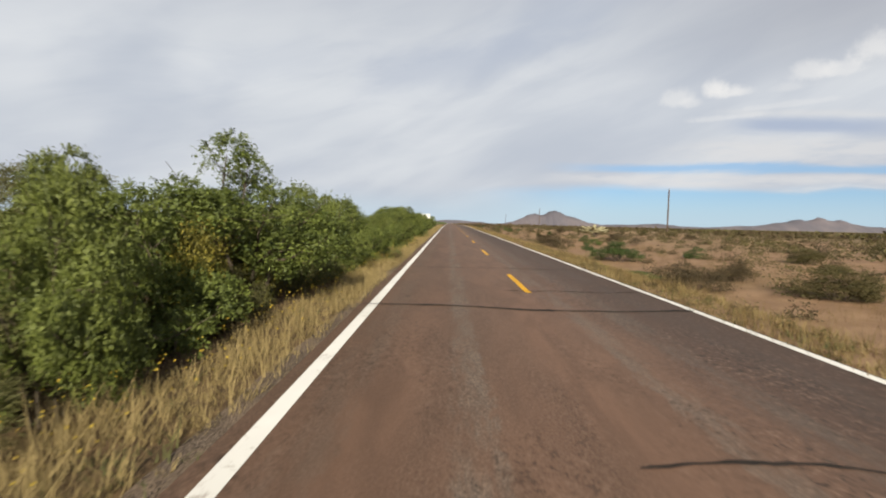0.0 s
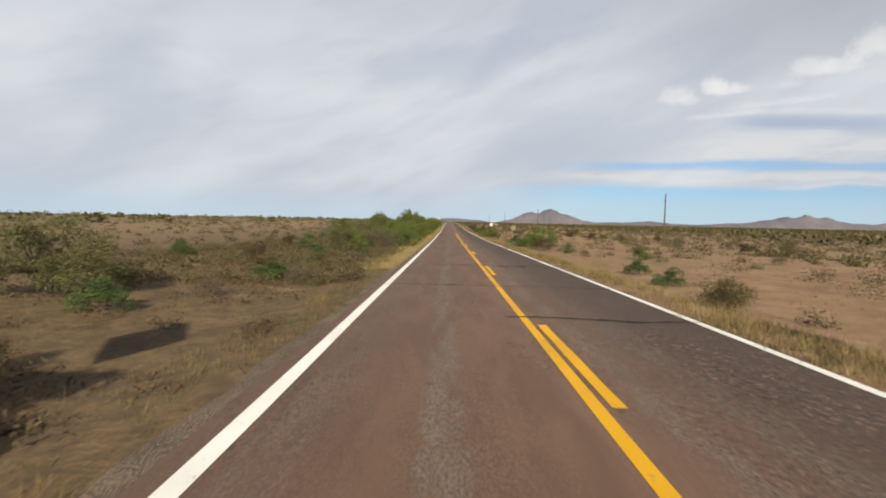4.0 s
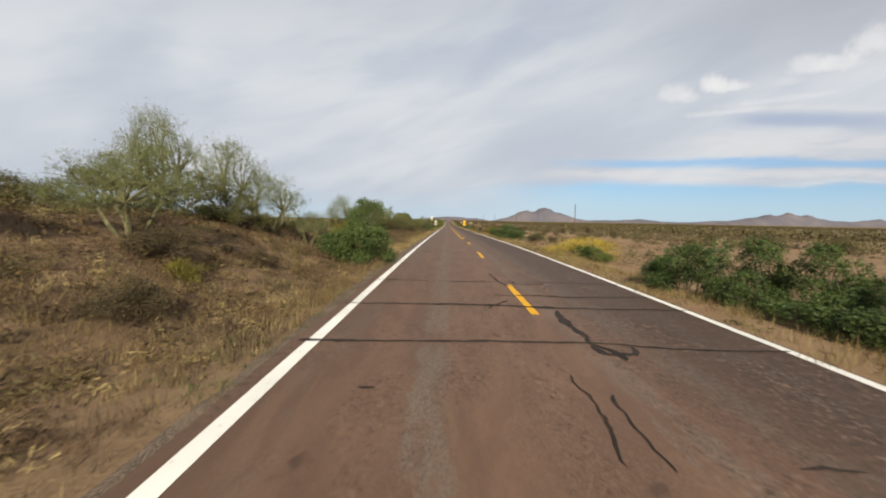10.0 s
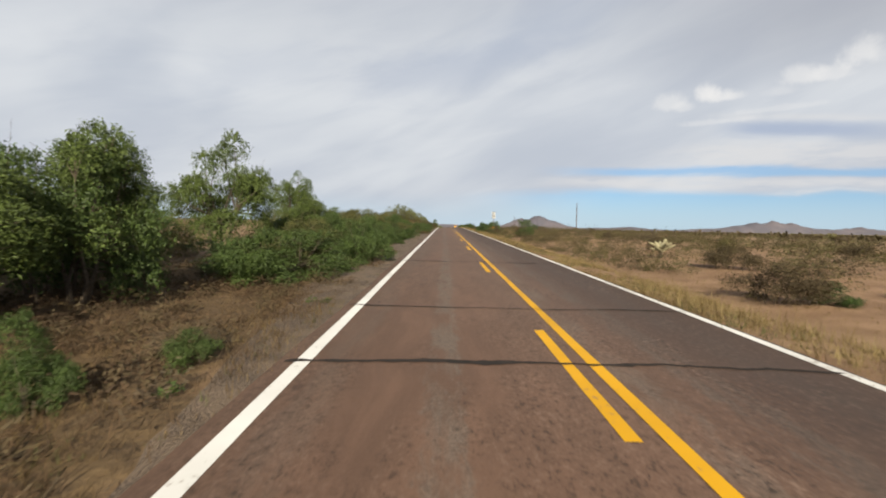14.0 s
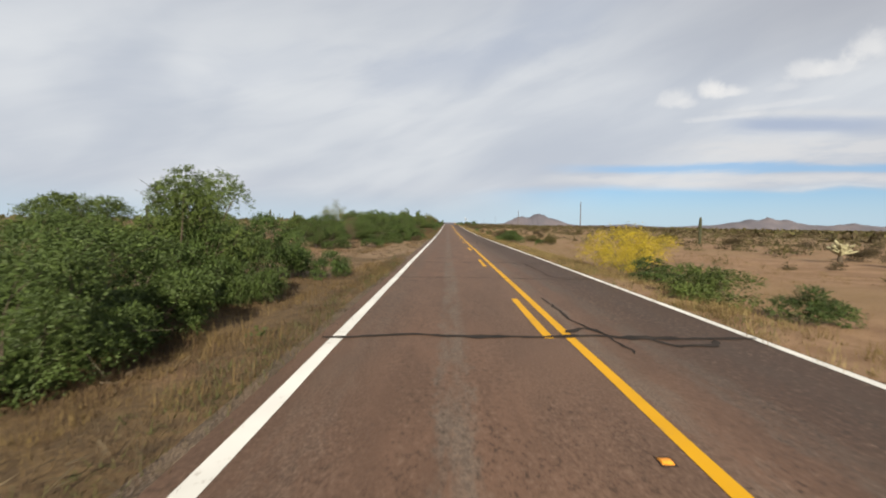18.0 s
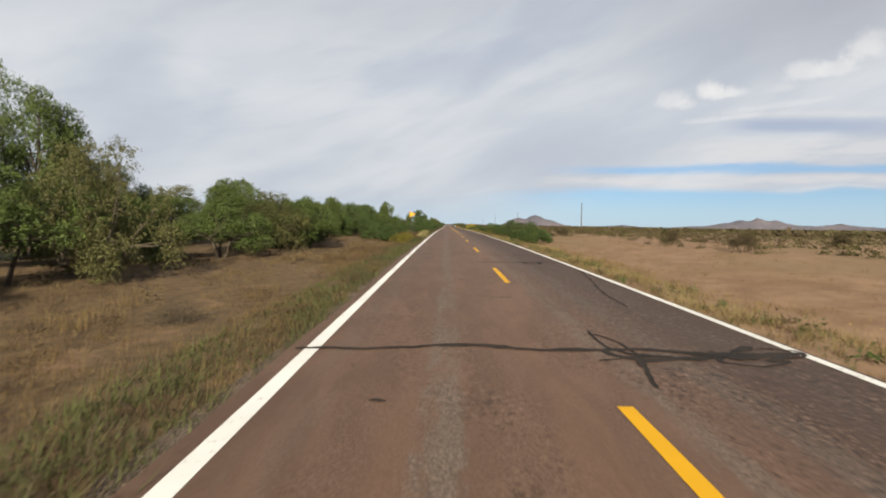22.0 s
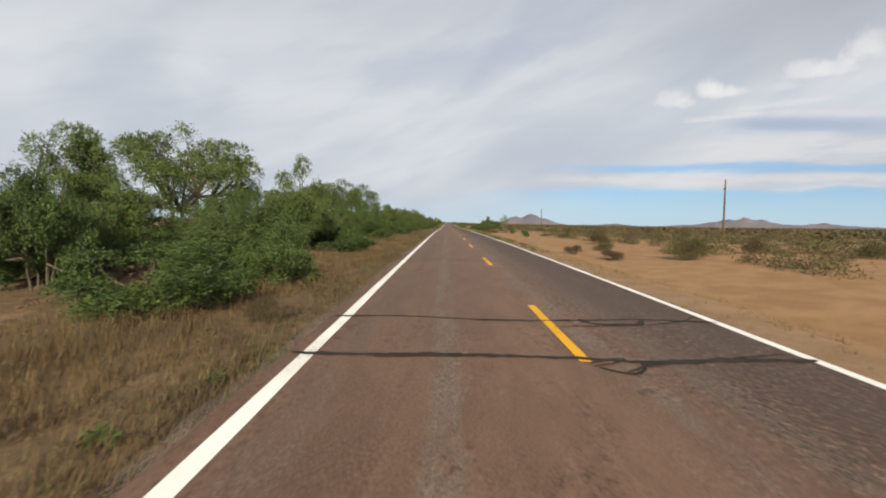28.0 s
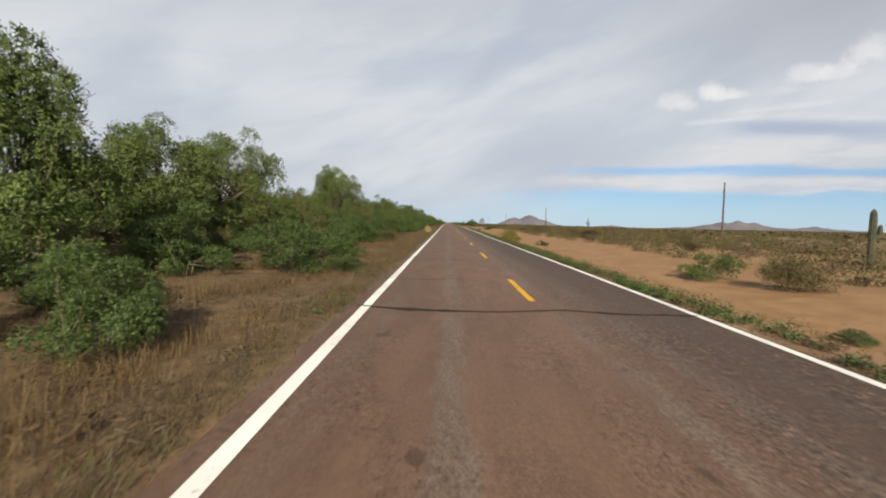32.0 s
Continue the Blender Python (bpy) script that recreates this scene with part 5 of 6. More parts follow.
s = sign_root("large_sign", "pale bare back of a large sign on two dark posts", 7.05, -38.3, 0)
post(s, -0.16, 2.35, "rusty_steel", y=-0.05, lean=1.5)
post(s, 0.16, 2.75, "rusty_steel", y=-0.05, lean=1.5)
plate(s, [(-0.23, 1.95), (0.32, 2.10), (0.32, 2.78), (-0.23, 2.52)], 0.004, "sign_white", "panel", "pale unpainted sheet back")


def diamond(cx, cz, half):
    return [(cx, cz + half), (cx - half, cz), (cx, cz - half), (cx + half, cz)]


s = sign_root("warning_sign", "yellow diamond warning sign with a plate below on two posts", 6.0, -123.0)
post(s, -0.30, 1.5)
post(s, 0.30, 1.5)
p1 = plate(s, diamond(0, 2.75, 0.80), 0.004, "sign_yellow", "diamond", "bright yellow sheet")
ring_border(p1, diamond(0, 2.75, 0.74), diamond(0, 2.75, 0.70), -0.002, "sign_black")
for k, (w, z) in enumerate(((0.50, 2.90), (0.62, 2.74), (0.44, 2.58))):
    plate(p1, rounded(w, 0.08, 0, z, 0.01), 0.001, "sign_black", "writing_bar", "dark line of writing", -0.003)
p1 = plate(s, rounded(1.25, 0.62, 0, 1.55), 0.004, "sign_yellow", "plate", "bright yellow plate")
plate(p1, rounded(0.8, 0.12, 0, 1.55, 0.01), 0.001, "sign_black", "writing_bar", "dark line of writing", -0.003)
s = sign_root("warning_sign", "pale bare back of a diamond sign on two posts", -6.7, -124.0)
post(s, -0.35, 1.4, y=-0.05)
post(s, 0.35, 1.4, y=-0.05)
plate(s, diamond(0, 2.70, 0.72), 0.004, "sign_back", "diamond", "dull beige sheet back")
plate(s, rounded(1.4, 0.5, 0, 1.60), 0.004, "sign_back", "plate", "grey sheet back")
s = sign_root("roadside_sign", "white rectangular sign on two short posts", -7.3, 98.0)
post(s, -0.6, 2.3)
post(s, 0.6, 2.3)
plate(s, rounded(2.1, 1.0, 0, 2.85), 0.006, "sign_white", "panel", "plain white sheet")


def utility_pole(x, y, h):
    root = empty_thing("utility_pole", "weathered brown wooden utility pole with a bare top", "pole", group="power line poles")
    root.matrix_basis = pose(x, y, land(x, y))
    bm = bmesh.new()
    tube(bm, [Vector((0, 0, -0.3)), Vector((0.01, 0, h * 0.5)), Vector((0, 0, h))], [0.16, 0.14, 0.105], 12)
    part("shaft", bm, "pole_wood", root)
    bm = bmesh.new()
    tube(bm, [Vector((0, 0, h - 0.02)), Vector((0, 0, h + 0.10)), Vector((0, 0, h + 0.2))], [0.03, 0.055, 0.03], 8)
    part("insulator", bm, "insulator", root)
    bm = bmesh.new()
    box(bm, -0.19, -0.13, -0.05, 0.05, h - 1.6, h - 1.2, 0.01)
    part("bracket", bm, "galvanised", root)
    return root


POLE_X, POLE_H = 42.6, 9.2
POLES = (343, 215, 89, -37, -165, -296, -423, -551.5, -681.5, -814.5, -940, -1067)
for y in POLES:
    utility_pole(POLE_X, y, POLE_H)

# ---------------------------------------------------------------- sealed cracks


def crack(points, half, seed, name="crack_seal"):
    """A tar ribbon along a line of points on the road, uneven in width; a third number is the half width there."""
    rng = np.random.RandomState(seed)
    pts = []
    for a, b in zip(points, points[1:]):
        n = max(2, int(math.hypot(b[0] - a[0], b[1] - a[1]) / 0.10))
        pts += [[u + (v - u) * k / n for u, v in zip(a, b)] for k in range(n)]
    pts.append(points[-1])
    p = np.array(pts)
    if p.shape[1] == 3:
        half, p = p[:, 2], p[:, :2]
    for _ in range(6):
        p[1:-1] = p[1:-1] * 0.5 + (p[:-2] + p[2:]) * 0.25
    wig = np.cumsum(rng.normal(size=len(p))) * 0.018
    wig -= np.linspace(wig[0], wig[-1], len(p))
    wig *= min(1.0, 0.09 / (np.abs(wig).max() + 1e-9))
    d = np.gradient(p, axis=0)
    d /= np.linalg.norm(d, axis=1)[:, None] + 1e-9
    nrm = np.stack([-d[:, 1], d[:, 0]], 1)
    p = p + nrm * wig[:, None]
    w = half * (0.60 + 0.50 * np.abs(np.convolve(rng.normal(size=len(p) + 4), np.ones(5) / 2.5, "valid")))
    w *= 1 + 0.9 * np.clip(np.convolve(rng.normal(size=len(p) + 14), np.ones(15) / 3.9, "valid") - 0.5, 0, 1.2)
    w[0] *= 0.4
    w[-1] *= 0.3
    z = (0.0065 + 0.0004 * (seed * 7 % 16) + grade(p[:, 1]))[:, None]
    v = np.concatenate([np.hstack([p + nrm * w[:, None], z]), np.hstack([p - nrm * w[:, None], z])])
    i = np.arange(len(p) - 1)
    f = np.stack([i, i + 1, i + len(p) + 1, i + len(p)], 1)
    mesh_object(name, raw_mesh(name, v, f), "tar", road)


FULL, LEFT, RIGHT, CENTRE = (-3.75, 3.5), (-3.8, -0.6), (-0.4, 3.5), (-0.9, 2.2)
CRACK_N = 0


def seals(t_start, *rows):
    """Sealed cracks across the road: distance past the place that the car reaches at t_start, reach across, half width."""
    global CRACK_N
    for d, (x0, x1), half in rows:
        CRACK_N += 1
        rng = random.Random(CRACK_N)
        y = -SPEED * t_start + d
        n = rng.choice((3, 4, 5, 6))
        pts = [(x0 + (x1 - x0) * k / n, y + rng.uniform(-0.20, 0.20)) for k in range(n + 1)]
        crack(pts, half * 0.72, CRACK_N)
        if rng.random() < 0.30 and x1 > 2:
            x, r, q = rng.uniform(0.8, 2.2), rng.uniform(0.3, 0.8), rng.uniform(0.3, 0.8)
            crack([(x - r * math.cos(math.pi * k / 9), y - q * math.sin(math.pi * k / 9) * (1 + 0.3 * math.sin(k))) for k in range(10)], half * 0.7, CRACK_N + 500)


N, W, B = 0.036, 0.062, 0.095
seals(0, (9.3, FULL, W), (11.7, RIGHT, N), (16.9, FULL, N), (22.9, LEFT, N))
seals(1, (9.2, FULL, W), (6.0, LEFT, W), (3.3, FULL, B))
seals(1.5, (7.9, FULL, W), (3.8, FULL, W))
seals(2, (6.0, FULL, W), (8.6, FULL, N), (11.1, LEFT, N))
seals(3, (4.2, FULL, B), (12.5, LEFT, N), (15.1, FULL, N))
seals(5.5, (3.1, FULL, B), (7.8, FULL, N))
seals(6, (5.9, FULL, W), (9.7, FULL, N))
seals(6.5, (6.7, LEFT, W), (10.3, FULL, W))
seals(7, (9.6, FULL, N), (16.1, LEFT, N))
seals(7.5, (3.6, FULL, W))
seals(8, (10.7, LEFT, N), (8.4, RIGHT, N), (16.1, LEFT, N))
seals(9, (9.0, FULL, N), (15.2, FULL, N))
seals(10, (6.3, FULL, W), (9.2, FULL, W), (12.7, FULL, N), (10.4, RIGHT, N))
seals(10.5, (3.6, LEFT, B))
seals(11, (7.7, FULL, W), (14.9, FULL, N), (11.1, RIGHT, N))
seals(12, (10.3, FULL, N), (24.7, LEFT, N))
seals(13, (8.3, FULL, W), (5.0, CENTRE, W), (3.4, LEFT, B), (17.2, LEFT, N))
seals(13.5, (4.0, FULL, B))
seals(14, (9.4, FULL, N), (5.6, FULL, W))
seals(16.5, (17.5, LEFT, N), (3.3, FULL, B))
seals(17, (5.8, RIGHT, N), (17.9, LEFT, N))
seals(17.5, (5.4, FULL, W))
seals(18, (7.1, FULL, B), (15.0, FULL, N))
seals(19, (15.3, FULL, W), (3.0, FULL, B))
seals(20, (17.9, FULL, W), (9.9, FULL, N))
seals(21, (11.0, FULL, N), (22.2, FULL, N))
seals(21.5, (3.1, RIGHT, B))
seals(22, (6.2, FULL, B), (22.7, FULL, N))
seals(23, (8.4, LEFT, N), (13.5, LEFT, N), (19.1, LEFT, N), (21.4, LEFT, N))
seals(24, (7.5, FULL, W), (13.4, FULL, N))
seals(25, (15.9, FULL, N), (3.5, FULL, W))
seals(28, (8.2, FULL, W), (5.8, FULL, B), (20.2, FULL, N))
seals(29, (8.5, FULL, W), (5.0, FULL, W), (19.6, FULL, N))
seals(30, (8.3, FULL, N), (5.5, (0.2, 1.8), W), (17.0, LEFT, N))
seals(31, (5.0, LEFT, W), (12.3, FULL, N), (19.3, FULL, N))
seals(32, (13.8, LEFT, N), (9.1, FULL, W))
seals(0, (104.8, LEFT, N), (96.2, RIGHT, W), (89.3, FULL, N), (84.0, LEFT, N), (75.1, RIGHT, W), (66.9, RIGHT, N), (59.7, LEFT, N), (52.5, RIGHT, W), (48.4, FULL, N), (40.6, FULL, N), (32.7, FULL, N), (3.3, RIGHT, N), (-4.4, RIGHT, N), (-61.2, RIGHT, W), (-66.9, RIGHT, W), (-72.1, FULL, W))
seals(0, (-97.3, LEFT, W), (-105.6, FULL, W), (-112.8, FULL, N), (-117.5, RIGHT, W), (-126.4, FULL, N), (-134.4, RIGHT, N), (-138.5, RIGHT, N), (-146.9, FULL, W), (-252.4, FULL, N), (-258.2, LEFT, N), (-264.1, RIGHT, W), (-284.3, FULL, N), (-291.5, LEFT, N), (-349.5, LEFT, N), (-376.7, FULL, W), (-383.1, FULL, W))
seals(0, (-387.2, FULL, N), (-445.9, FULL, N), (-454.8, LEFT, N), (-461.3, FULL, N), (-466.9, RIGHT, W), (-474.4, FULL, W), (-480.0, FULL, W), (-488.2, RIGHT, N), (-492.6, LEFT, W), (-498.9, LEFT, N), (-566.1, LEFT, N), (-571.6, FULL, N), (-577.3, RIGHT, N), (-602.9, FULL, N), (-628.9, RIGHT, W), (-692.4, LEFT, N))
seals(0, (-700.7, FULL, N), (-728.9, LEFT, N), (-735.8, FULL, N), (-761.2, RIGHT, N), (-796.2, RIGHT, N), (-802.0, LEFT, N), (-808.7, FULL, N), (-813.9, FULL, N), (-822.0, FULL, N), (-829.1, RIGHT, N), (-836.9, LEFT, N), (-844.0, RIGHT, N), (-850.4, FULL, N), (-858.2, FULL, N), (-887.2, RIGHT, N), (-919.1, FULL, N))
seals(0, (-923.7, FULL, W), (-946.1, FULL, N), (-952.4, RIGHT, W), (-979.6, RIGHT, W), (-985.1, RIGHT, N), (-989.2, LEFT, W), (-1009.6, LEFT, N), (-1014.2, FULL, N), (-1020.1, FULL, N), (-1026.4, FULL, W), (-1033.7, RIGHT, W))

# a broken joint beside the centre line
crack([(0.22, -709.22, 0.055), (0.08, -712.39, 0.123), (0.21, -714.98, 0.082), (0.33, -717.13, 0.095), (0.40, -718.53, 0.081), (0.16, -720.09, 0.074), (0.19, -720.95, 0.093), (0.25, -721.48, 0.115), (0.23, -722.01, 0.102), (0.17, -722.35, 0.044), (0.02, -722.58, 0.035)], 0.03, 901)
crack([(-1.60, -722.94, 0.019), (-0.99, -722.88, 0.022), (-0.54, -722.73, 0.037), (-0.40, -722.61, 0.052), (0.02, -722.64, 0.052), (0.24, -722.76, 0.095), (0.31, -722.95, 0.095), (0.49, -723.07, 0.061), (0.78, -723.14, 0.064), (1.17, -723.15, 0.030), (1.57, -723.09, 0.020)], 0.03, 902)
crack([(0.20, -719.04, 0.029), (0.17, -720.32, 0.029), (0.50, -720.54, 0.023), (0.87, -720.48, 0.051), (0.76, -721.21, 0.040), (0.74, -721.81, 0.032), (0.75, -722.26, 0.035), (0.71, -722.63, 0.046), (0.75, -722.88, 0.064), (0.78, -723.13, 0.070)], 0.03, 903)
crack([(0.89, -720.44, 0.028), (1.47, -720.08, 0.025), (2.10, -719.83, 0.026), (3.34, -719.53, 0.021)], 0.03, 904)
crack([(0.91, -720.53, 0.028), (0.83, -721.36, 0.027), (0.92, -721.74, 0.032), (1.33, -721.72, 0.033), (1.81, -721.49, 0.027), (3.11, -720.99, 0.013)], 0.03, 905)
crack([(0.50, -717.73, 0.027), (0.72, -718.42, 0.031), (0.69, -719.20, 0.023), (0.58, -719.78, 0.021), (0.92, -720.37, 0.024)], 0.03, 906)
crack([(0.54, -717.99, 0.020), (0.88, -717.90, 0.027), (0.73, -718.70, 0.024), (0.43, -718.83, 0.024)], 0.03, 907)
crack([(-0.97, -720.14, 0.015), (-0.40, -720.15, 0.020), (0.13, -720.23, 0.024)], 0.03, 908)
crack([(-0.41, -721.25, 0.008), (0.04, -721.18, 0.016)], 0.03, 909)
crack([(0.34, -721.38, 0.016), (0.81, -721.31, 0.020)], 0.03, 910)
crack([(0.21, -708.92, 0.028), (0.90, -706.99, 0.047), (1.06, -708.84, 0.042), (0.42, -710.04, 0.026)], 0.03, 911)
crack([(0.36, -712.76, 0.033), (1.00, -713.84, 0.040), (0.91, -714.94, 0.027), (0.22, -715.11, 0.027)], 0.03, 912)
crack([(0.36, -717.00, 0.022), (0.89, -716.44, 0.024), (2.16, -716.81, 0.023)], 0.03, 913)
crack([(0.27, -720.79, 0.017), (0.30, -721.22, 0.020), (0.30, -722.10, 0.020), (0.31, -722.57, 0.018)], 0.03, 914)
crack([(-3.57, -722.61, 0.020), (-3.10, -722.81, 0.030), (-2.65, -722.91, 0.040), (-2.25, -722.84, 0.035), (-1.74, -722.82, 0.030), (-1.53, -722.92, 0.030)], 0.03, 940)
crack([(-3.47, -722.81, 0.015), (-3.17, -722.92, 0.040), (-2.90, -722.94, 0.035), (-2.57, -722.90, 0.020)], 0.03, 941)
crack([(-0.36, -941.82, 0.020), (0.04, -941.87, 0.040), (0.66, -941.57, 0.020), (1.39, -941.30, 0.015), (2.51, -940.98, 0.012)], 0.03, 950)
crack([(-2.96, -907.55, 0.020), (-0.98, -907.64, 0.025), (0.15, -906.88, 0.045), (1.15, -906.25, 0.060), (2.00, -906.95, 0.035), (3.23, -906.08, 0.015)], 0.03, 960)
crack([(-0.11, -907.58, 0.020), (0.61, -907.25, 0.030), (1.32, -907.39, 0.020)], 0.03, 961)

# webs of sealed cracks
crack([(0.52, -184.0, 0.004), (0.42, -184.7, 0.005), (0.50, -185.3, 0.014), (0.60, -185.8, 0.018), (0.70, -186.1, 0.024), (0.70, -186.4, 0.032), (0.62, -186.8, 0.035), (0.55, -187.6, 0.02)], 0.03, 930)
crack([(0.68, -557.2), (0.72, -559.8), (1.0, -561.1), (1.02, -562.0)], 0.026, 931)
crack([(2.0, -547.8), (2.0, -552.8), (3.4, -553.2)], 0.020, 932)
crack([(0.3, -876.4), (1.6, -876.3), (2.8, -875.9), (3.4, -875.4)], 0.022, 933)
crack([(0.91, -274.58), (0.35, -275.55), (0.26, -276.69), (0.26, -277.34), (0.27, -277.91)], 0.046, 1103)
crack([(0.27, -277.91), (0.39, -278.16), (0.36, -278.72)], 0.028, 1106)
crack([(0.09, -274.60), (0.90, -274.64), (1.71, -274.43)], 0.019, 1109)
crack([(0.72, -306.94), (0.67, -307.91), (0.74, -308.71), (0.68, -309.34), (0.94, -309.60), (0.88, -310.04)], 0.043, 1112)
crack([(-0.06, -301.21), (-0.04, -303.03), (0.25, -303.85)], 0.031, 1115)
crack([(-0.65, -306.79), (-0.12, -305.94)], 0.031, 1118)
crack([(0.26, -311.17), (0.21, -311.92), (0.20, -312.29), (0.20, -312.60)], 0.012, 1121)
crack([(-0.03, -310.61), (-0.11, -311.82), (-0.15, -312.54)], 0.012, 1124)
crack([(1.17, -312.51), (1.50, -312.44), (1.66, -312.53)], 0.019, 1127)
crack([(0.07, -333.35), (0.57, -334.53), (0.74, -336.60), (0.09, -337.61), (0.05, -338.61), (0.24, -340.01)], 0.025, 1130)
crack([(0.67, -336.92), (1.63, -336.90), (3.35, -336.57)], 0.025, 1133)
crack([(0.14, -344.04), (0.18, -344.25), (0.19, -344.45)], 0.050, 1136)
crack([(0.32, -333.84), (1.06, -334.12), (0.28, -334.79)], 0.019, 1139)
crack([(0.60, -368.26), (0.97, -369.76)], 0.031, 1142)
crack([(0.42, -369.81), (1.68, -368.38)], 0.031, 1145)
crack([(1.05, -367.81), (0.45, -370.73)], 0.031, 1148)
crack([(0.33, -369.34), (1.14, -368.58), (1.46, -369.54)], 0.031, 1151)
crack([(0.73, -387.67), (1.15, -390.12), (0.54, -392.02), (1.02, -393.65)], 0.019, 1154)
crack([(2.45, -532.54), (1.82, -532.70), (1.30, -532.83), (0.74, -532.87), (0.64, -532.99), (0.55, -533.40), (0.53, -533.74)], 0.043, 1157)
crack([(0.90, -518.32), (1.33, -521.02), (1.49, -522.92), (1.14, -526.38)], 0.031, 1160)
crack([(1.33, -521.02), (2.04, -522.87)], 0.025, 1163)
crack([(0.48, -530.77), (1.40, -530.72), (3.24, -530.37)], 0.022, 1166)
crack([(-0.06, -531.12), (0.19, -531.09)], 0.031, 1169)
crack([(0.33, -560.81), (0.86, -560.37), (1.08, -561.14), (2.18, -561.00)], 0.031, 1172)
crack([(0.48, -595.99), (1.18, -595.83), (1.87, -595.77), (2.83, -595.43)], 0.028, 1175)
crack([(0.48, -596.21), (1.16, -596.07), (1.62, -596.18), (2.26, -596.01)], 0.028, 1178)
crack([(0.40, -596.44), (0.91, -596.29), (1.18, -596.41), (1.59, -596.67)], 0.028, 1181)
crack([(0.41, -596.70), (0.79, -596.40), (1.27, -596.19)], 0.028, 1184)
crack([(2.17, -595.55), (1.95, -595.96), (1.58, -596.27)], 0.028, 1187)
crack([(0.65, -596.62), (0.99, -596.65), (1.48, -596.48)], 0.028, 1190)
crack([(2.58, -595.47), (2.30, -595.90), (2.01, -596.26)], 0.028, 1193)
crack([(0.75, -687.42), (1.02, -687.94), (0.98, -688.83), (0.77, -689.79)], 0.034, 1196)
crack([(0.81, -687.24), (0.76, -688.07), (0.94, -688.55), (1.59, -688.67), (2.69, -688.52)], 0.028, 1199)
crack([(0.44, -688.86), (1.10, -688.54), (1.54, -688.62)], 0.028, 1202)
crack([(2.98, -688.11), (1.97, -688.79), (2.40, -689.04), (3.06, -688.75)], 0.028, 1205)
crack([(3.00, -688.19), (3.60, -688.28), (3.54, -688.54), (2.75, -688.76)], 0.028, 1208)
crack([(3.28, -678.66), (2.45, -683.53), (2.29, -685.29)], 0.019, 1211)
crack([(-0.93, -750.10), (-0.28, -749.82), (0.33, -749.42), (0.28, -748.63)], 0.031, 1214)
crack([(0.13, -748.46), (0.33, -749.65), (0.42, -750.65), (0.86, -750.96)], 0.031, 1217)
crack([(0.12, -749.88), (0.60, -749.64), (0.82, -750.26), (1.23, -750.46), (0.54, -750.84)], 0.031, 1220)
crack([(0.28, -750.28), (0.99, -750.05), (1.10, -750.68)], 0.031, 1223)
crack([(0.66, -749.40), (0.89, -750.62)], 0.031, 1226)
crack([(1.30, -750.16), (2.03, -750.57), (1.73, -750.99), (1.00, -750.82)], 0.031, 1229)
crack([(1.32, -750.23), (2.18, -750.27), (3.34, -749.72)], 0.031, 1232)
crack([(0.42, -750.65), (1.17, -750.24)], 0.031, 1235)
crack([(-3.21, -743.65), (-2.17, -744.24), (-1.46, -744.31)], 0.031, 1238)
crack([(-3.14, -743.07), (-2.45, -744.00)], 0.031, 1241)
crack([(0.19, -744.43), (1.67, -743.67)], 0.031, 1244)
crack([(3.07, -784.74), (1.91, -785.21), (1.25, -785.45), (0.82, -785.66), (0.24, -785.77)], 0.028, 1247)
crack([(0.24, -785.77), (0.20, -785.49), (0.41, -785.20), (0.72, -785.13), (0.95, -785.25), (0.82, -785.66)], 0.028, 1250)
crack([(0.69, -785.20), (0.52, -785.67), (0.27, -785.79)], 0.028, 1253)
crack([(0.52, -785.20), (0.56, -785.53), (0.61, -785.76)], 0.028, 1256)
crack([(0.82, -785.66), (0.77, -786.00), (0.88, -786.15)], 0.028, 1259)
crack([(2.80, -785.00), (2.21, -785.11), (1.60, -785.34)], 0.028, 1262)
crack([(1.10, -785.46), (1.74, -785.16), (3.24, -784.57)], 0.028, 1265)
crack([(0.30, -878.36), (0.92, -878.03), (0.78, -878.27), (0.30, -878.47)], 0.031, 1268)
crack([(0.37, -878.47), (0.73, -878.81), (1.07, -878.21), (1.47, -878.31)], 0.031, 1271)
crack([(0.65, -878.66), (1.13, -878.39), (2.24, -878.16), (3.27, -877.81)], 0.031, 1274)

for x, y in ((-2.49, -184.4), (-2.38, -211.0), (-2.57, -215.3), (-2.47, -245.7), (-2.40, -311.1), (-2.45, -374.0), (-2.30, -690.2)):
    crack([(x - 0.09, y), (x, y + 0.03), (x + 0.10, y - 0.01)], 0.030, int(-y * 10), "tar_spot")
crack([(-3.2, -57.0), (-2.7, -57.0), (-2.45, -57.4), (-2.6, -57.9), (-2.9, -58.0), (-3.05, -57.6), (-2.8, -57.2)], 0.030, 950)
for n in range(16):
    y = -768 + 2.1 * n if n < 11 else -797 + 3.2 * (n - 11)
    crack([(-3.70 - 0.03 * (n % 3), y), (-3.72, y + 0.8), (-3.69 - 0.02 * (n % 2), y + 1.9)], 0.024, 1000 + n)
crack([(0.95, -940.2), (1.3, -939.9), (1.8, -939.4), (2.6, -939.1), (3.3, -938.9)], 0.018, 973)

# ---------------------------------------------------------------- grass and far scrub


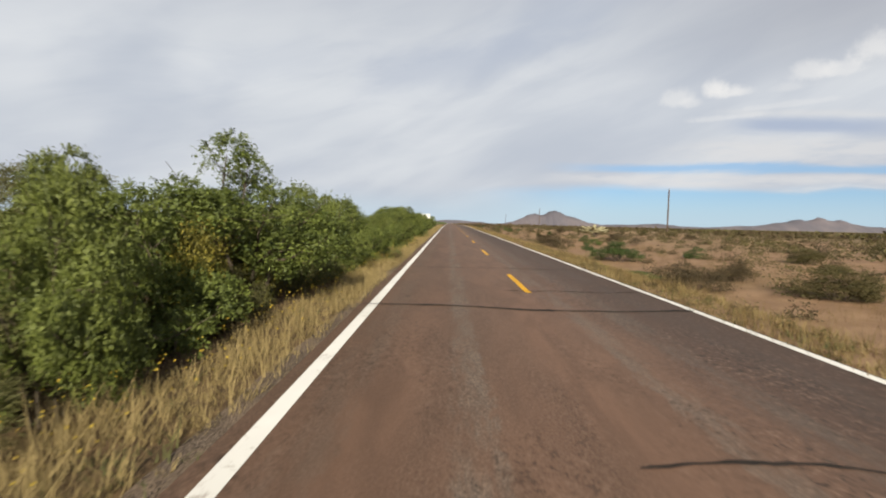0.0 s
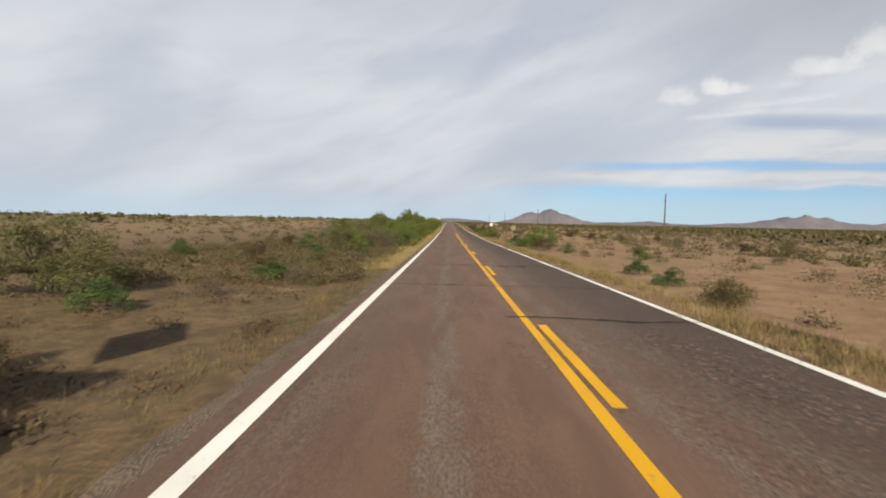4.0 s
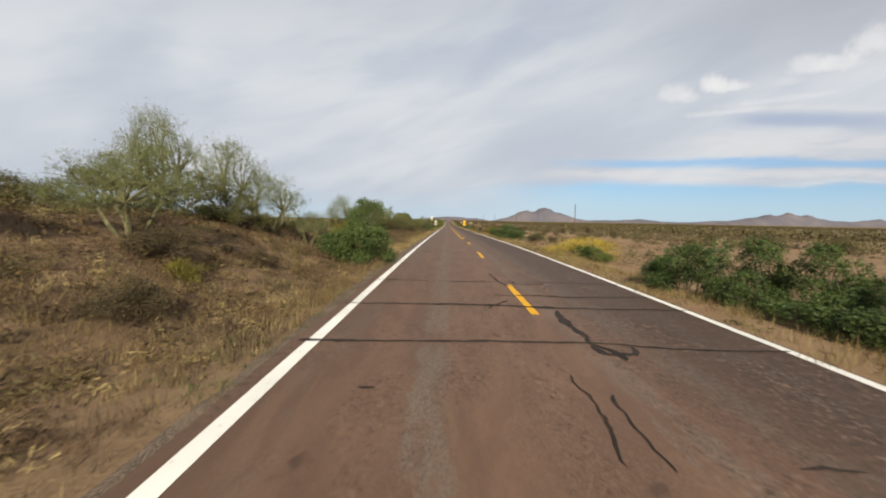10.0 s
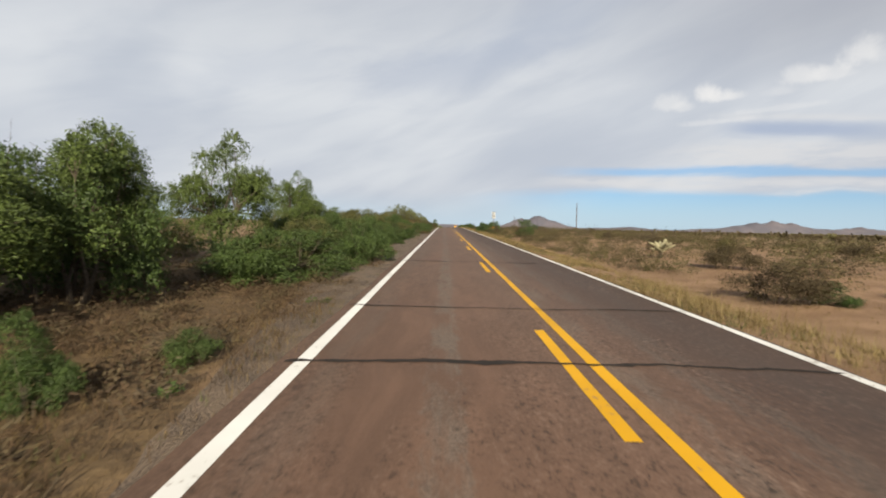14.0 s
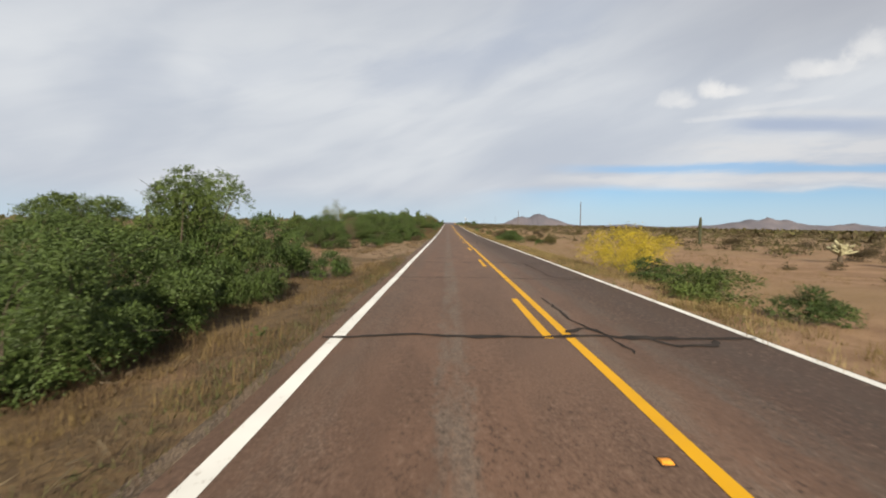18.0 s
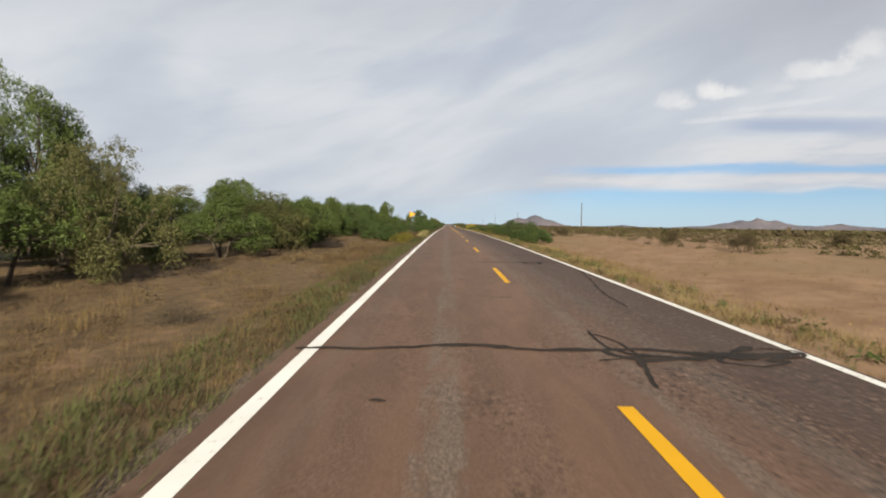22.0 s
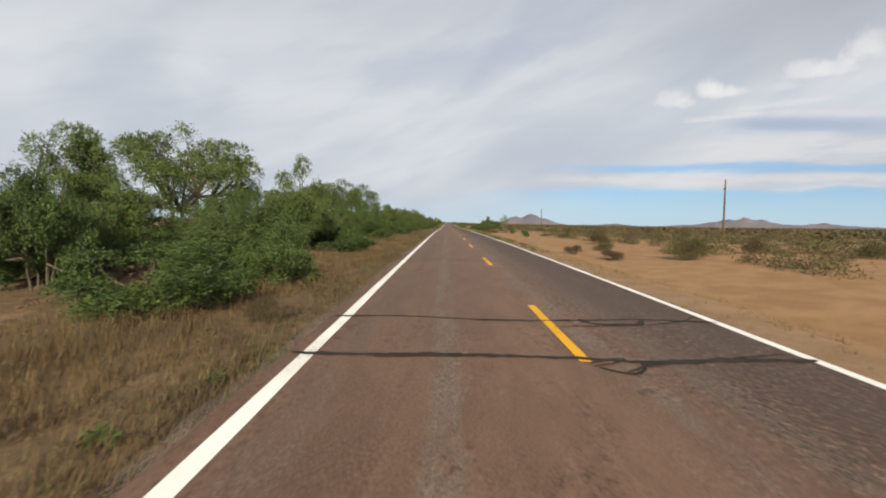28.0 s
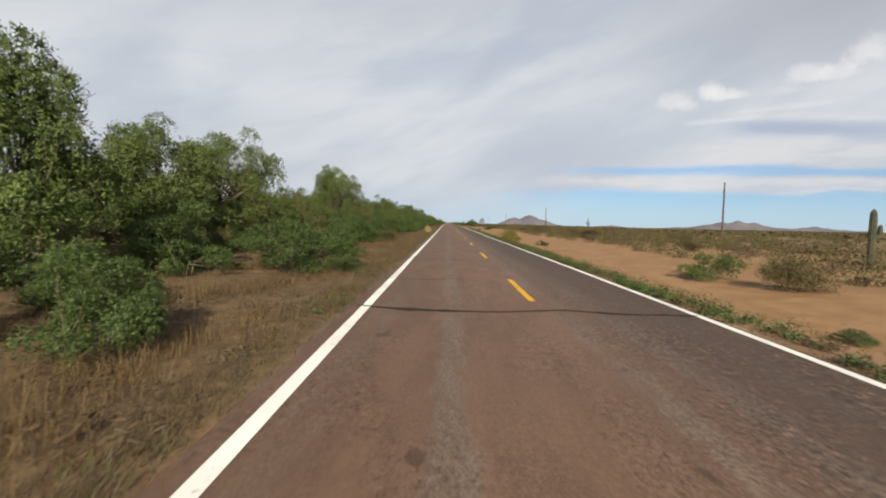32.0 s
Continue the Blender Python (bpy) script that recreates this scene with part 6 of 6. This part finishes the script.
def grass(name, label, material, seed, y0, y1, x0, x1, density, blades, tall, wide=0.005, lean=0.6, clump=0.07, patchy=0.0, skip=()):
    """Tufts of single bent blades, joined."""
    rng = np.random.RandomState(seed)
    n = int(abs(x1 - x0) * (y1 - y0) * density)
    x, y = rng.uniform(x0, x1, n), rng.uniform(y0, y1, n)
    keep = np.ones(n, bool)
    for a, b in skip:
        keep &= ~((y > a) & (y < b) & (x > -7.5) & (rng.uniform(0, 1, n) < 0.93))
    if patchy:
        f = np.sin(x * 0.9 + 2 * np.sin(y * 0.23)) * np.sin(y * 0.41 + 1.4 * np.sin(x * 0.5 + y * 0.05)) + rng.normal(size=n) * 0.35
        keep &= f > patchy - 0.5
    x, y = x[keep], y[keep]
    n = len(x)
    size = rng.uniform(0.45, 1.2, n) * (0.80 + 0.38 * np.sin(y * 0.83 + 2.1 * np.sin(x * 1.3)) * np.sin(y * 0.31 + seed))
    blades, wide = int(blades * 1.1), wide * 0.85
    x, y, size = (np.repeat(a, blades) for a in (x, y, size))
    m = len(x)
    bx, by = x + rng.normal(size=m) * clump * size, y + rng.normal(size=m) * clump * size
    bz = swell(bx, by) - 0.02
    hgt = tall * size * rng.uniform(0.22, 1.1, m)
    a = rng.uniform(0, 2 * math.pi, m)
    dx, dy = np.cos(a), np.sin(a)
    out = lean * hgt * rng.uniform(0.1, 1.5, m)
    w = wide * rng.uniform(0.7, 1.5, m)
    b1 = np.stack([bx - dy * w, by + dx * w, bz], 1)
    b2 = np.stack([bx + dy * w, by - dx * w, bz], 1)
    tip = np.stack([bx + dx * out, by + dy * out, bz + hgt], 1)
    v = np.stack([b1, b2, tip], 1).reshape(-1, 3)
    ob = mesh_object(name, raw_mesh(name, v, np.arange(3 * m).reshape(-1, 3)), material)
    tagged(ob, label, "grass", kind="stuff")


BARE = ((-432, -322), (-545, -514), (-806, -770), (-655, -614))
grass("verge_grass", "tall dry straw-coloured grass along the road edge", "pale_weed", 1, -108, 140, -5.3, -3.95, 36, 15, 0.46, wide=0.006, lean=0.8, clump=0.12)
grass("verge_grass", "dry straw-coloured grass along the road edge", "straw", 21, -225, -108, -5.5, -4.1, 9, 14, 0.28, patchy=0.2, clump=0.12)
grass("verge_grass", "short dry tan grass along the road edge", "straw", 2, -1012, -225, -6.0, -3.95, 7, 14, 0.26, patchy=0.3, clump=0.12, skip=BARE)
grass("verge_grass", "russet dry grass beside the road", "rust_straw", 3, -1012, -430, -8.2, -3.95, 10, 16, 0.36, lean=0.8, clump=0.17, patchy=0.28, skip=BARE[1:])
grass("verge_grass", "golden dry grass in front of the trees", "straw", 22, -760, -560, -9.5, -5.5, 9, 14, 0.34, lean=0.7, clump=0.14, patchy=0.1)
grass("verge_grass", "low green weeds at the pavement edge", "green_blade", 4, -1012, 100, -5.0, -3.88, 12, 10, 0.15, wide=0.009, lean=1.2, patchy=0.2, skip=BARE)
grass("verge_grass", "creeping green weeds covering the pavement edge", "green_blade", 23, -735, -610, -5.6, -3.88, 32, 12, 0.25, wide=0.010, lean=1.2, patchy=-0.2, clump=0.12)
grass("verge_grass", "tan and grey grass crowding the pavement edge", "dead_twig", 24, -1012, -440, -5.2, -3.9, 10, 14, 0.26, lean=0.9, clump=0.14, patchy=-0.1, skip=BARE[1:])
grass("verge_grass", "pale dry stalks along the foot of the bank", "straw", 25, -345, -225, -8.0, -4.1, 10, 13, 0.36, patchy=0.2, clump=0.11)
grass("verge_grass", "pale golden tufts along the pavement edge", "pale_weed", 64, -292, -222, -6.0, -4.05, 12, 15, 0.34, patchy=0.1, clump=0.12)
grass("verge_grass", "pale dry grass and stalks beside the road", "pale_weed", 65, -202, -150, -6.8, -4.1, 11, 15, 0.38, patchy=0.15, clump=0.12)
grass("verge_grass", "tufts of pale grass crowding the pavement edge", "pale_weed", 82, -212, -150, -5.3, -4.0, 18, 14, 0.36, lean=0.7, clump=0.13, patchy=-0.1)
grass("verge_grass", "dark stalks along the pavement edge", "umber_twig", 83, -212, -150, -6.4, -4.1, 8, 14, 0.32, lean=0.8, clump=0.15, patchy=0.2)
grass("verge_grass", "dense dry stalks at the foot of the bank", "pale_weed", 84, -318, -290, -9.0, -4.1, 10, 14, 0.38, lean=0.7, clump=0.14, patchy=0.2)
grass("verge_grass", "dark dead grass at the foot of the bank", "umber_twig", 85, -318, -290, -10.0, -4.2, 13, 14, 0.36, lean=0.8, clump=0.16, patchy=0.0)
grass("verge_grass", "grey dead grass at the foot of the bank", "dead_twig", 86, -318, -290, -10.0, -4.2, 9, 14, 0.36, lean=0.8, clump=0.16, patchy=0.2)
grass("verge_grass", "tall dense brown grass beside the road", "umber_twig", 29, -1012, -850, -8.0, -4.0, 8, 14, 0.46, lean=0.6, patchy=0.25, clump=0.15)
grass("verge_grass", "matted olive and tan herbs along the pavement edge", "green_blade", 61, -1012, -440, -4.7, -3.86, 20, 11, 0.16, wide=0.007, lean=1.3, clump=0.14, patchy=-0.6, skip=BARE[1:3])
grass("verge_grass", "matted brown grass along the pavement edge", "umber_twig", 62, -1012, -440, -4.9, -3.86, 22, 11, 0.22, lean=1.0, clump=0.14, skip=BARE[1:3])
grass("verge_grass", "tall russet grass in front of the trees", "rust_straw", 66, -1012, -840, -9.5, -5.6, 8, 14, 0.60, wide=0.006, lean=0.5, patchy=0.35, clump=0.16)
grass("verge_grass", "band of grey dry grass before the trees", "dead_twig", 67, -812, -762, -10.5, -6.4, 26, 14, 0.50, lean=0.7, clump=0.16, patchy=-0.4)
grass("verge_grass", "patch of golden grass before the trees", "pale_weed", 80, -775.5, -769, -10.4, -7.8, 30, 14, 0.55, lean=0.6, clump=0.16)
grass("verge_grass", "dark stalks in the grey grass", "umber_twig", 81, -812, -762, -10.5, -6.2, 9, 14, 0.46, lean=0.7, clump=0.18, patchy=0.2)
grass("verge_grass", "tufts of straw in the grey grass", "straw", 68, -812, -762, -10.0, -6.4, 6, 12, 0.42, lean=0.6, clump=0.14, patchy=0.1)
grass("verge_grass", "dense brown grass beside the road", "umber_twig", 69, -475, -428, -9.0, -4.1, 12, 14, 0.40, lean=0.8, clump=0.16, patchy=-0.1)
grass("verge_grass", "patches of tall pale grass before the trees", "straw", 71, -1012, -810, -9.0, -4.6, 9, 15, 0.55, lean=0.5, patchy=1.15, clump=0.20)
grass("verge_grass", "patches of tall grey grass beside the road", "dead_twig", 72, -1012, -690, -8.5, -4.2, 14, 15, 0.48, lean=0.7, patchy=0.95, clump=0.20)
grass("verge_grass", "patches of dark stalks beside the road", "umber_twig", 73, -760, -560, -8.5, -4.4, 12, 15, 0.45, lean=0.7, patchy=0.95, clump=0.20)
grass("field_grass", "sparse dry grass between the bushes", "straw", 5, -1012, 60, -14, -5.3, 2.6, 12, 0.30, patchy=0.4, clump=0.14, skip=BARE)
grass("field_grass", "brown dead grass between the bushes", "umber_twig", 6, -1012, 60, -11, -4.1, 5.5, 12, 0.30, lean=0.9, patchy=0.2, clump=0.18, skip=BARE)
grass("verge_grass", "tall dry straw-coloured grass along the road edge", "straw", 7, -640, 140, 3.56, 5.6, 14, 13, 0.44, wide=0.006, lean=0.6, patchy=-0.1, clump=0.12)
grass("verge_grass", "pale golden grass tufts along the road edge", "pale_weed", 63, -800, 140, 3.6, 5.6, 14, 14, 0.38, wide=0.005, lean=0.7, patchy=0.15, clump=0.12)
grass("verge_grass", "golden dry grass along the road edge", "straw", 27, -790, -640, 3.56, 7.0, 12, 13, 0.36, lean=0.7, patchy=-0.1, clump=0.12)
grass("verge_grass", "short dry tan grass along the road edge", "straw", 8, -1012, -790, 3.75, 6.0, 8, 10, 0.22, lean=0.7, patchy=0.2)
grass("verge_grass", "olive weeds at the pavement edge", "green_blade", 9, -840, 100, 3.55, 4.7, 6, 12, 0.24, wide=0.009, lean=0.9, patchy=0.1, clump=0.12)
grass("verge_grass", "dark umber stalks at the pavement edge", "umber_twig", 28, -840, 100, 3.56, 5.6, 4, 12, 0.28, lean=0.8, patchy=-0.1, clump=0.14)
grass("field_grass", "sparse dry grass on the sandy plain", "straw", 10, -800, 100, 5.3, 16, 3.6, 12, 0.26, lean=0.7, patchy=0.15, clump=0.16)
grass("field_grass", "thin dry grass on the open sand", "straw", 11, -1012, -800, 5.5, 20, 1.0, 10, 0.18, patchy=0.4, clump=0.14)


def flower_heads(seed, y0, y1, x0, x1, count, z0, z1):
    rng = np.random.RandomState(seed)
    x, y = rng.uniform(x0, x1, count), rng.uniform(y0, y1, count)
    p = np.stack([x, y, swell(x, y) + rng.uniform(z0, z1, count)], 1)
    v, f = leaf_cloud(p, 0.022, rng, 1.0)
    ob = mesh_object("yellow_flowers", raw_mesh("yellow_flowers", v, f), "flower")
    tagged(ob, "scattered small yellow flower heads in the dry grass", "flowers", kind="stuff")


flower_heads(1, -100, 40, -5.5, -4.2, 6000, 0.25, 0.55)
flower_heads(2, -225, -160, -5.6, -4.3, 700, 0.15, 0.4)
flower_heads(4, -760, -600, 3.9, 5.2, 900, 0.25, 0.5)
flower_heads(5, -196, -158, -6.6, -4.3, 1600, 0.2, 0.5)
flower_heads(3, -665, -640, -6.4, -4.4, 500, 0.15, 0.4)


def scrub(name, label, material, seed, count, x0, x1, y0, y1, w, h, leaves, size, clear=0.0, bare=(), longer=2.2):
    """Many small bushes, joined: each a dome of leaves."""
    rng = np.random.RandomState(seed)
    x, y = x0 + (x1 - x0) * rng.uniform(0, 1, count) ** 1.3, rng.uniform(y0, y1, count)
    f = np.sin(x * 0.11 + 2 * np.sin(y * 0.031)) * np.sin(y * 0.07 + 1.5 * np.sin(x * 0.05)) + rng.normal(size=count) * 0.5
    keep = f > -clear
    for xa, xb, ya, yb in bare:
        keep &= ~((x > xa) & (x < xb) & (y > ya) & (y < yb))
    x, y = x[keep], y[keep]
    n = len(x)
    s = rng.uniform(0.55, 1.3, n)
    z = swell(x, y)
    d = rng.normal(size=(n, leaves, 3))
    d[:, :, 2] = np.abs(d[:, :, 2])
    d /= np.linalg.norm(d, axis=2)[:, :, None]
    d *= rng.uniform(0.35, 1.0, (n, leaves, 1))
    d[:, :, 2] *= rng.uniform(0.15, 1.0, (n, leaves))
    p = np.stack([x[:, None] + d[:, :, 0] * (w * 0.5 * s)[:, None], y[:, None] + d[:, :, 1] * (w * 0.5 * s)[:, None], z[:, None] + 0.03 + d[:, :, 2] * (h * s)[:, None]], 2).reshape(-1, 3)
    v, t = blade_cloud(p, size, rng, longer)
    ob = mesh_object(name, raw_mesh(name, v, t), material)
    tagged(ob, label, "scrub", kind="stuff")


OPEN_SAND = ((-7.3, 0, -432, -322), (-7.3, 0, -545, -514), (-7.0, 0, -806, -770))
SANDY = ((4, 17, -1100, -800), (5.5, 12, -560, -505), (4, 16, -770, -640))
scrub("desert_scrub", "low olive creosote scrub scattered over the plain", "olive_leaf", 1, 1500, 6.3, 26, -1010, 160, 1.3, 1.1, 190, 0.036, 0.4, SANDY, 2.8)
scrub("desert_scrub", "low brown scrub scattered over the plain", "scrub_leaf", 2, 1500, 6.3, 26, -1010, 160, 1.2, 1.0, 190, 0.036, 0.4, SANDY, 2.8)
scrub("desert_scrub", "dense dark olive scrub beside the road", "scrub_leaf", 31, 300, 6.4, 36, -425, -318, 1.9, 1.7, 300, 0.042, 2.0)
scrub("desert_scrub", "dense olive scrub beside the road", "olive_leaf", 32, 260, 6.4, 36, -425, -318, 1.9, 1.5, 300, 0.042, 2.0)
scrub("desert_scrub", "low olive creosote scrub across the plain", "olive_leaf", 33, 8000, 22, 140, -1010, 260, 1.8, 1.1, 44, 0.105, 1.1)
scrub("desert_scrub", "low brown scrub across the plain", "scrub_leaf", 34, 7000, 22, 140, -1010, 260, 1.7, 1.05, 44, 0.10, 1.1)
scrub("desert_scrub", "dense olive creosote scrub beyond the open sand", "olive_leaf", 35, 900, 12.5, 48, -1010, -815, 1.8, 1.35, 150, 0.050, 1.6, (), 2.8)
scrub("desert_scrub", "dense dark scrub beyond the open sand", "scrub_leaf", 36, 420, 12.5, 48, -1010, -815, 1.7, 1.2, 150, 0.048, 1.6, (), 2.8)
scrub("desert_scrub", "low olive and brown scrub behind the trees", "scrub_leaf", 3, 3000, -90, -10, -1010, 200, 1.6, 1.0, 44, 0.11, 0.9)
scrub("desert_scrub", "low olive scrub behind the trees", "olive_leaf", 4, 2600, -90, -10, -1010, 200, 1.7, 1.1, 44, 0.11, 0.9)
scrub("far_scrub", "far olive-green scrub covering the plain", "olive_leaf", 5, 14000, 90, 900, -900, 1600, 3.0, 1.5, 12, 0.75, 2.0)
scrub("far_scrub", "far brown scrub covering the plain", "scrub_leaf", 6, 11000, 60, 700, -900, 1600, 2.6, 1.3, 12, 0.65, 2.0)
scrub("far_scrub", "far olive-green scrub beyond the tree line", "olive_leaf", 7, 6000, -600, -60, -900, 1600, 3.2, 1.8, 12, 0.8, 2.0)
scrub("far_scrub", "far brown scrub beside the distant road", "scrub_leaf", 8, 1600, 8, 70, 140, 1200, 2.4, 1.3, 14, 0.6, 2.0)
scrub("far_scrub", "far green bushes beside the distant road", "mesquite_leaf", 9, 900, -60, -8, 130, 1200, 3.4, 2.4, 16, 0.7, 2.0)
scrub("verge_weeds", "bushy green weeds crowding the pavement edge", "green_blade", 41, 180, 3.78, 5.2, -760, -560, 0.6, 0.42, 90, 0.030, 0.4, (), 3.0)
scrub("verge_weeds", "bushy dark weeds crowding the pavement edge", "scrub_leaf", 42, 320, 3.78, 5.4, -860, 120, 0.6, 0.40, 80, 0.030, 0.3, (), 3.0)
scrub("verge_weeds", "dark green leafy weeds along the pavement edge", "deep_leaf", 10, 1000, 3.80, 4.5, -1012, -900, 0.45, 0.36, 70, 0.030, 9)
scrub("verge_weeds", "dry brown stalks among the roadside weeds", "umber_twig", 56, 500, 3.80, 4.6, -1012, -890, 0.45, 0.50, 50, 0.018, 1.0, (), 5.0)
scrub("verge_weeds", "scattered green weeds along the pavement edge", "deep_leaf", 15, 160, 3.8, 4.7, -900, -640, 0.45, 0.28, 40, 0.040, 0.3)
scrub("verge_weeds", "scattered green weeds along the pavement edge", "deep_leaf", 11, 900, -5.1, -4.05, -1012, -430, 0.40, 0.22, 36, 0.035, 0.2, OPEN_SAND)
scrub("verge_weeds", "scattered olive weeds along the pavement edge", "olive_leaf", 12, 1000, 3.9, 5.4, -865, 120, 0.40, 0.26, 30, 0.035, 0.1)
scrub("dry_brush", "low dark brown dead brush between the bushes", "umber_twig", 13, 4200, -4.9, -15, -1012, 60, 0.9, 0.5, 40, 0.028, 0.5, OPEN_SAND, 4.0)
scrub("dry_brush", "low olive-brown brush between the bushes", "scrub_leaf", 14, 2600, -4.9, -15, -1012, 60, 0.8, 0.45, 40, 0.034, 0.3, OPEN_SAND, 3.0)
scrub("dry_brush", "dense olive brush beside the road", "olive_leaf", 51, 560, -4.9, -20, -112, -62, 1.1, 0.7, 110, 0.040, 1.0, (), 2.6)
scrub("dry_brush", "dense brown brush beside the road", "scrub_leaf", 52, 760, -4.9, -20, -112, -62, 1.1, 0.65, 110, 0.040, 1.0, (), 2.6)
scrub("dry_brush", "olive herbs and low brush beside the road", "olive_leaf", 53, 240, -4.5, -10, -200, -150, 0.6, 0.40, 80, 0.028, 0.8, (), 3.0)
scrub("dry_brush", "dark low brush under the palo verdes", "scrub_leaf", 54, 420, -5.0, -13, -200, -150, 1.0, 0.6, 100, 0.036, 0.8, (), 2.6)
scrub("verge_weeds", "low dark weeds beside the gravel", "scrub_leaf", 55, 60, -4.3, -5.2, -380, -370, 0.8, 0.38, 180, 0.034, 3.0, (), 2.6)
scrub("dry_brush", "scattered dark brush on the sandy ground", "scrub_leaf", 57, 620, -6.0, -18, -300, -203, 0.9, 0.55, 100, 0.034, 0.8, (), 2.8)
scrub("dry_brush", "low dead brush on the sandy ground", "umber_twig", 77, 500, -5.2, -18, -300, -203, 0.8, 0.45, 90, 0.022, 0.6, (), 4.0)
scrub("dry_brush", "low olive herbs on the sandy ground", "olive_leaf", 78, 260, -5.2, -16, -300, -203, 0.6, 0.35, 80, 0.028, 0.4, (), 3.0)
scrub("dry_brush", "dark brush under the roadside trees", "umber_twig", 58, 150, -5.2, -12, -478, -430, 1.0, 0.8, 110, 0.022, 1.5, (), 4.0)
scrub("dry_brush", "dark olive and brown brush beside the road", "scrub_leaf", 59, 170, -5.0, -12, -446, -416, 0.9, 0.6, 110, 0.034, 1.5, (), 2.8)
scrub("dry_brush", "dark dead brush beside the road", "umber_twig", 60, 120, -4.6, -12, -446, -416, 0.9, 0.6, 110, 0.022, 1.5, (), 4.0)
scrub("twig_litter", "fallen grey twigs and sticks on the verge", "dead_twig", 74, 1500, -4.3, -11, -1012, -420, 1.2, 0.12, 26, 0.016, 0.4, (), 14.0)
scrub("twig_litter", "fallen dark twigs and leaves on the verge", "umber_twig", 75, 1500, -4.3, -11, -1012, -420, 0.9, 0.10, 36, 0.022, 0.2, (), 4.0)
scrub("twig_litter", "pale dry stalks fallen on the verge", "straw", 76, 900, -4.3, -10, -1012, -420, 1.0, 0.14, 26, 0.014, 0.2, (), 12.0)
scrub("dry_brush", "dense russet dry brush on the cut bank", "rust_straw", 16, 950, -5.0, -22, -342, -288, 0.8, 0.42, 70, 0.022, 3.0, (), 4.5)
scrub("dry_brush", "dense dark brown brush on the cut bank", "umber_twig", 17, 600, -5.0, -22, -342, -288, 0.8, 0.45, 70, 0.022, 3.0, (), 4.5)
scrub("dry_brush", "tan and olive brush at the foot of the bank", "straw", 20, 420, -5.4, -13, -346, -318, 0.8, 0.42, 90, 0.022, 1.0, (), 4.5)
scrub("dry_brush", "low olive brush at the foot of the bank", "olive_leaf", 21, 300, -5.6, -14, -346, -290, 0.8, 0.45, 90, 0.028, 1.0, (), 3.0)
scrub("dry_brush", "dark olive brush over the cut bank", "scrub_leaf", 79, 180, -6.0, -22, -346, -286, 0.9, 0.5, 80, 0.030, 1.0, (), 3.0)
scrub("dry_brush", "pale dry stalks on the cut bank", "pale_weed", 18, 900, -4.6, -22, -342, -288, 0.5, 0.40, 40, 0.018, 0.8, (), 5.0)
scrub("dry_brush", "patches of pale grey dead brush along the verge", "dead_twig", 19, 700, -4.7, -9, -1012, -90, 0.8, 0.42, 70, 0.022, -0.2, OPEN_SAND, 4.5)


def pavement_marker(x, y, material, label):
    root = empty_thing("pavement_marker", label, "road marker", group="raised pavement markers")
    root.matrix_basis = pose(x, y, 0.004 + float(grade(y)))
    bm = bmesh.new()
    box(bm, -0.065, 0.065, -0.07, 0.07, 0.0, 0.003)
    part("glue_pad", bm, "tar", root)
    bm = bmesh.new()
    low = [bm.verts.new(p) for p in ((-0.05, -0.05, 0.003), (0.05, -0.05, 0.003), (0.05, 0.05, 0.003), (-0.05, 0.05, 0.003))]
    top = [bm.verts.new(p) for p in ((-0.042, -0.022, 0.018), (0.042, -0.022, 0.018), (0.042, 0.022, 0.018), (-0.042, 0.022, 0.018))]
    bm.faces.new(top)
    for a in range(4):
        bm.faces.new((low[a], low[(a + 1) % 4], top[(a + 1) % 4], top[a]))
    part("reflector", bm, material, root)


for x, y in ((0.34, -943.4), (0.02, -564.9), (0.20, -722.9)):
    pavement_marker(x, y, "marker_orange", "small orange reflective marker on the centre line")
for x, y in ((0.13, -28.4), (0.17, -90.1), (0.02, -406.3)):
    pavement_marker(x, y, "sign_back", "small pale worn marker on the centre line")
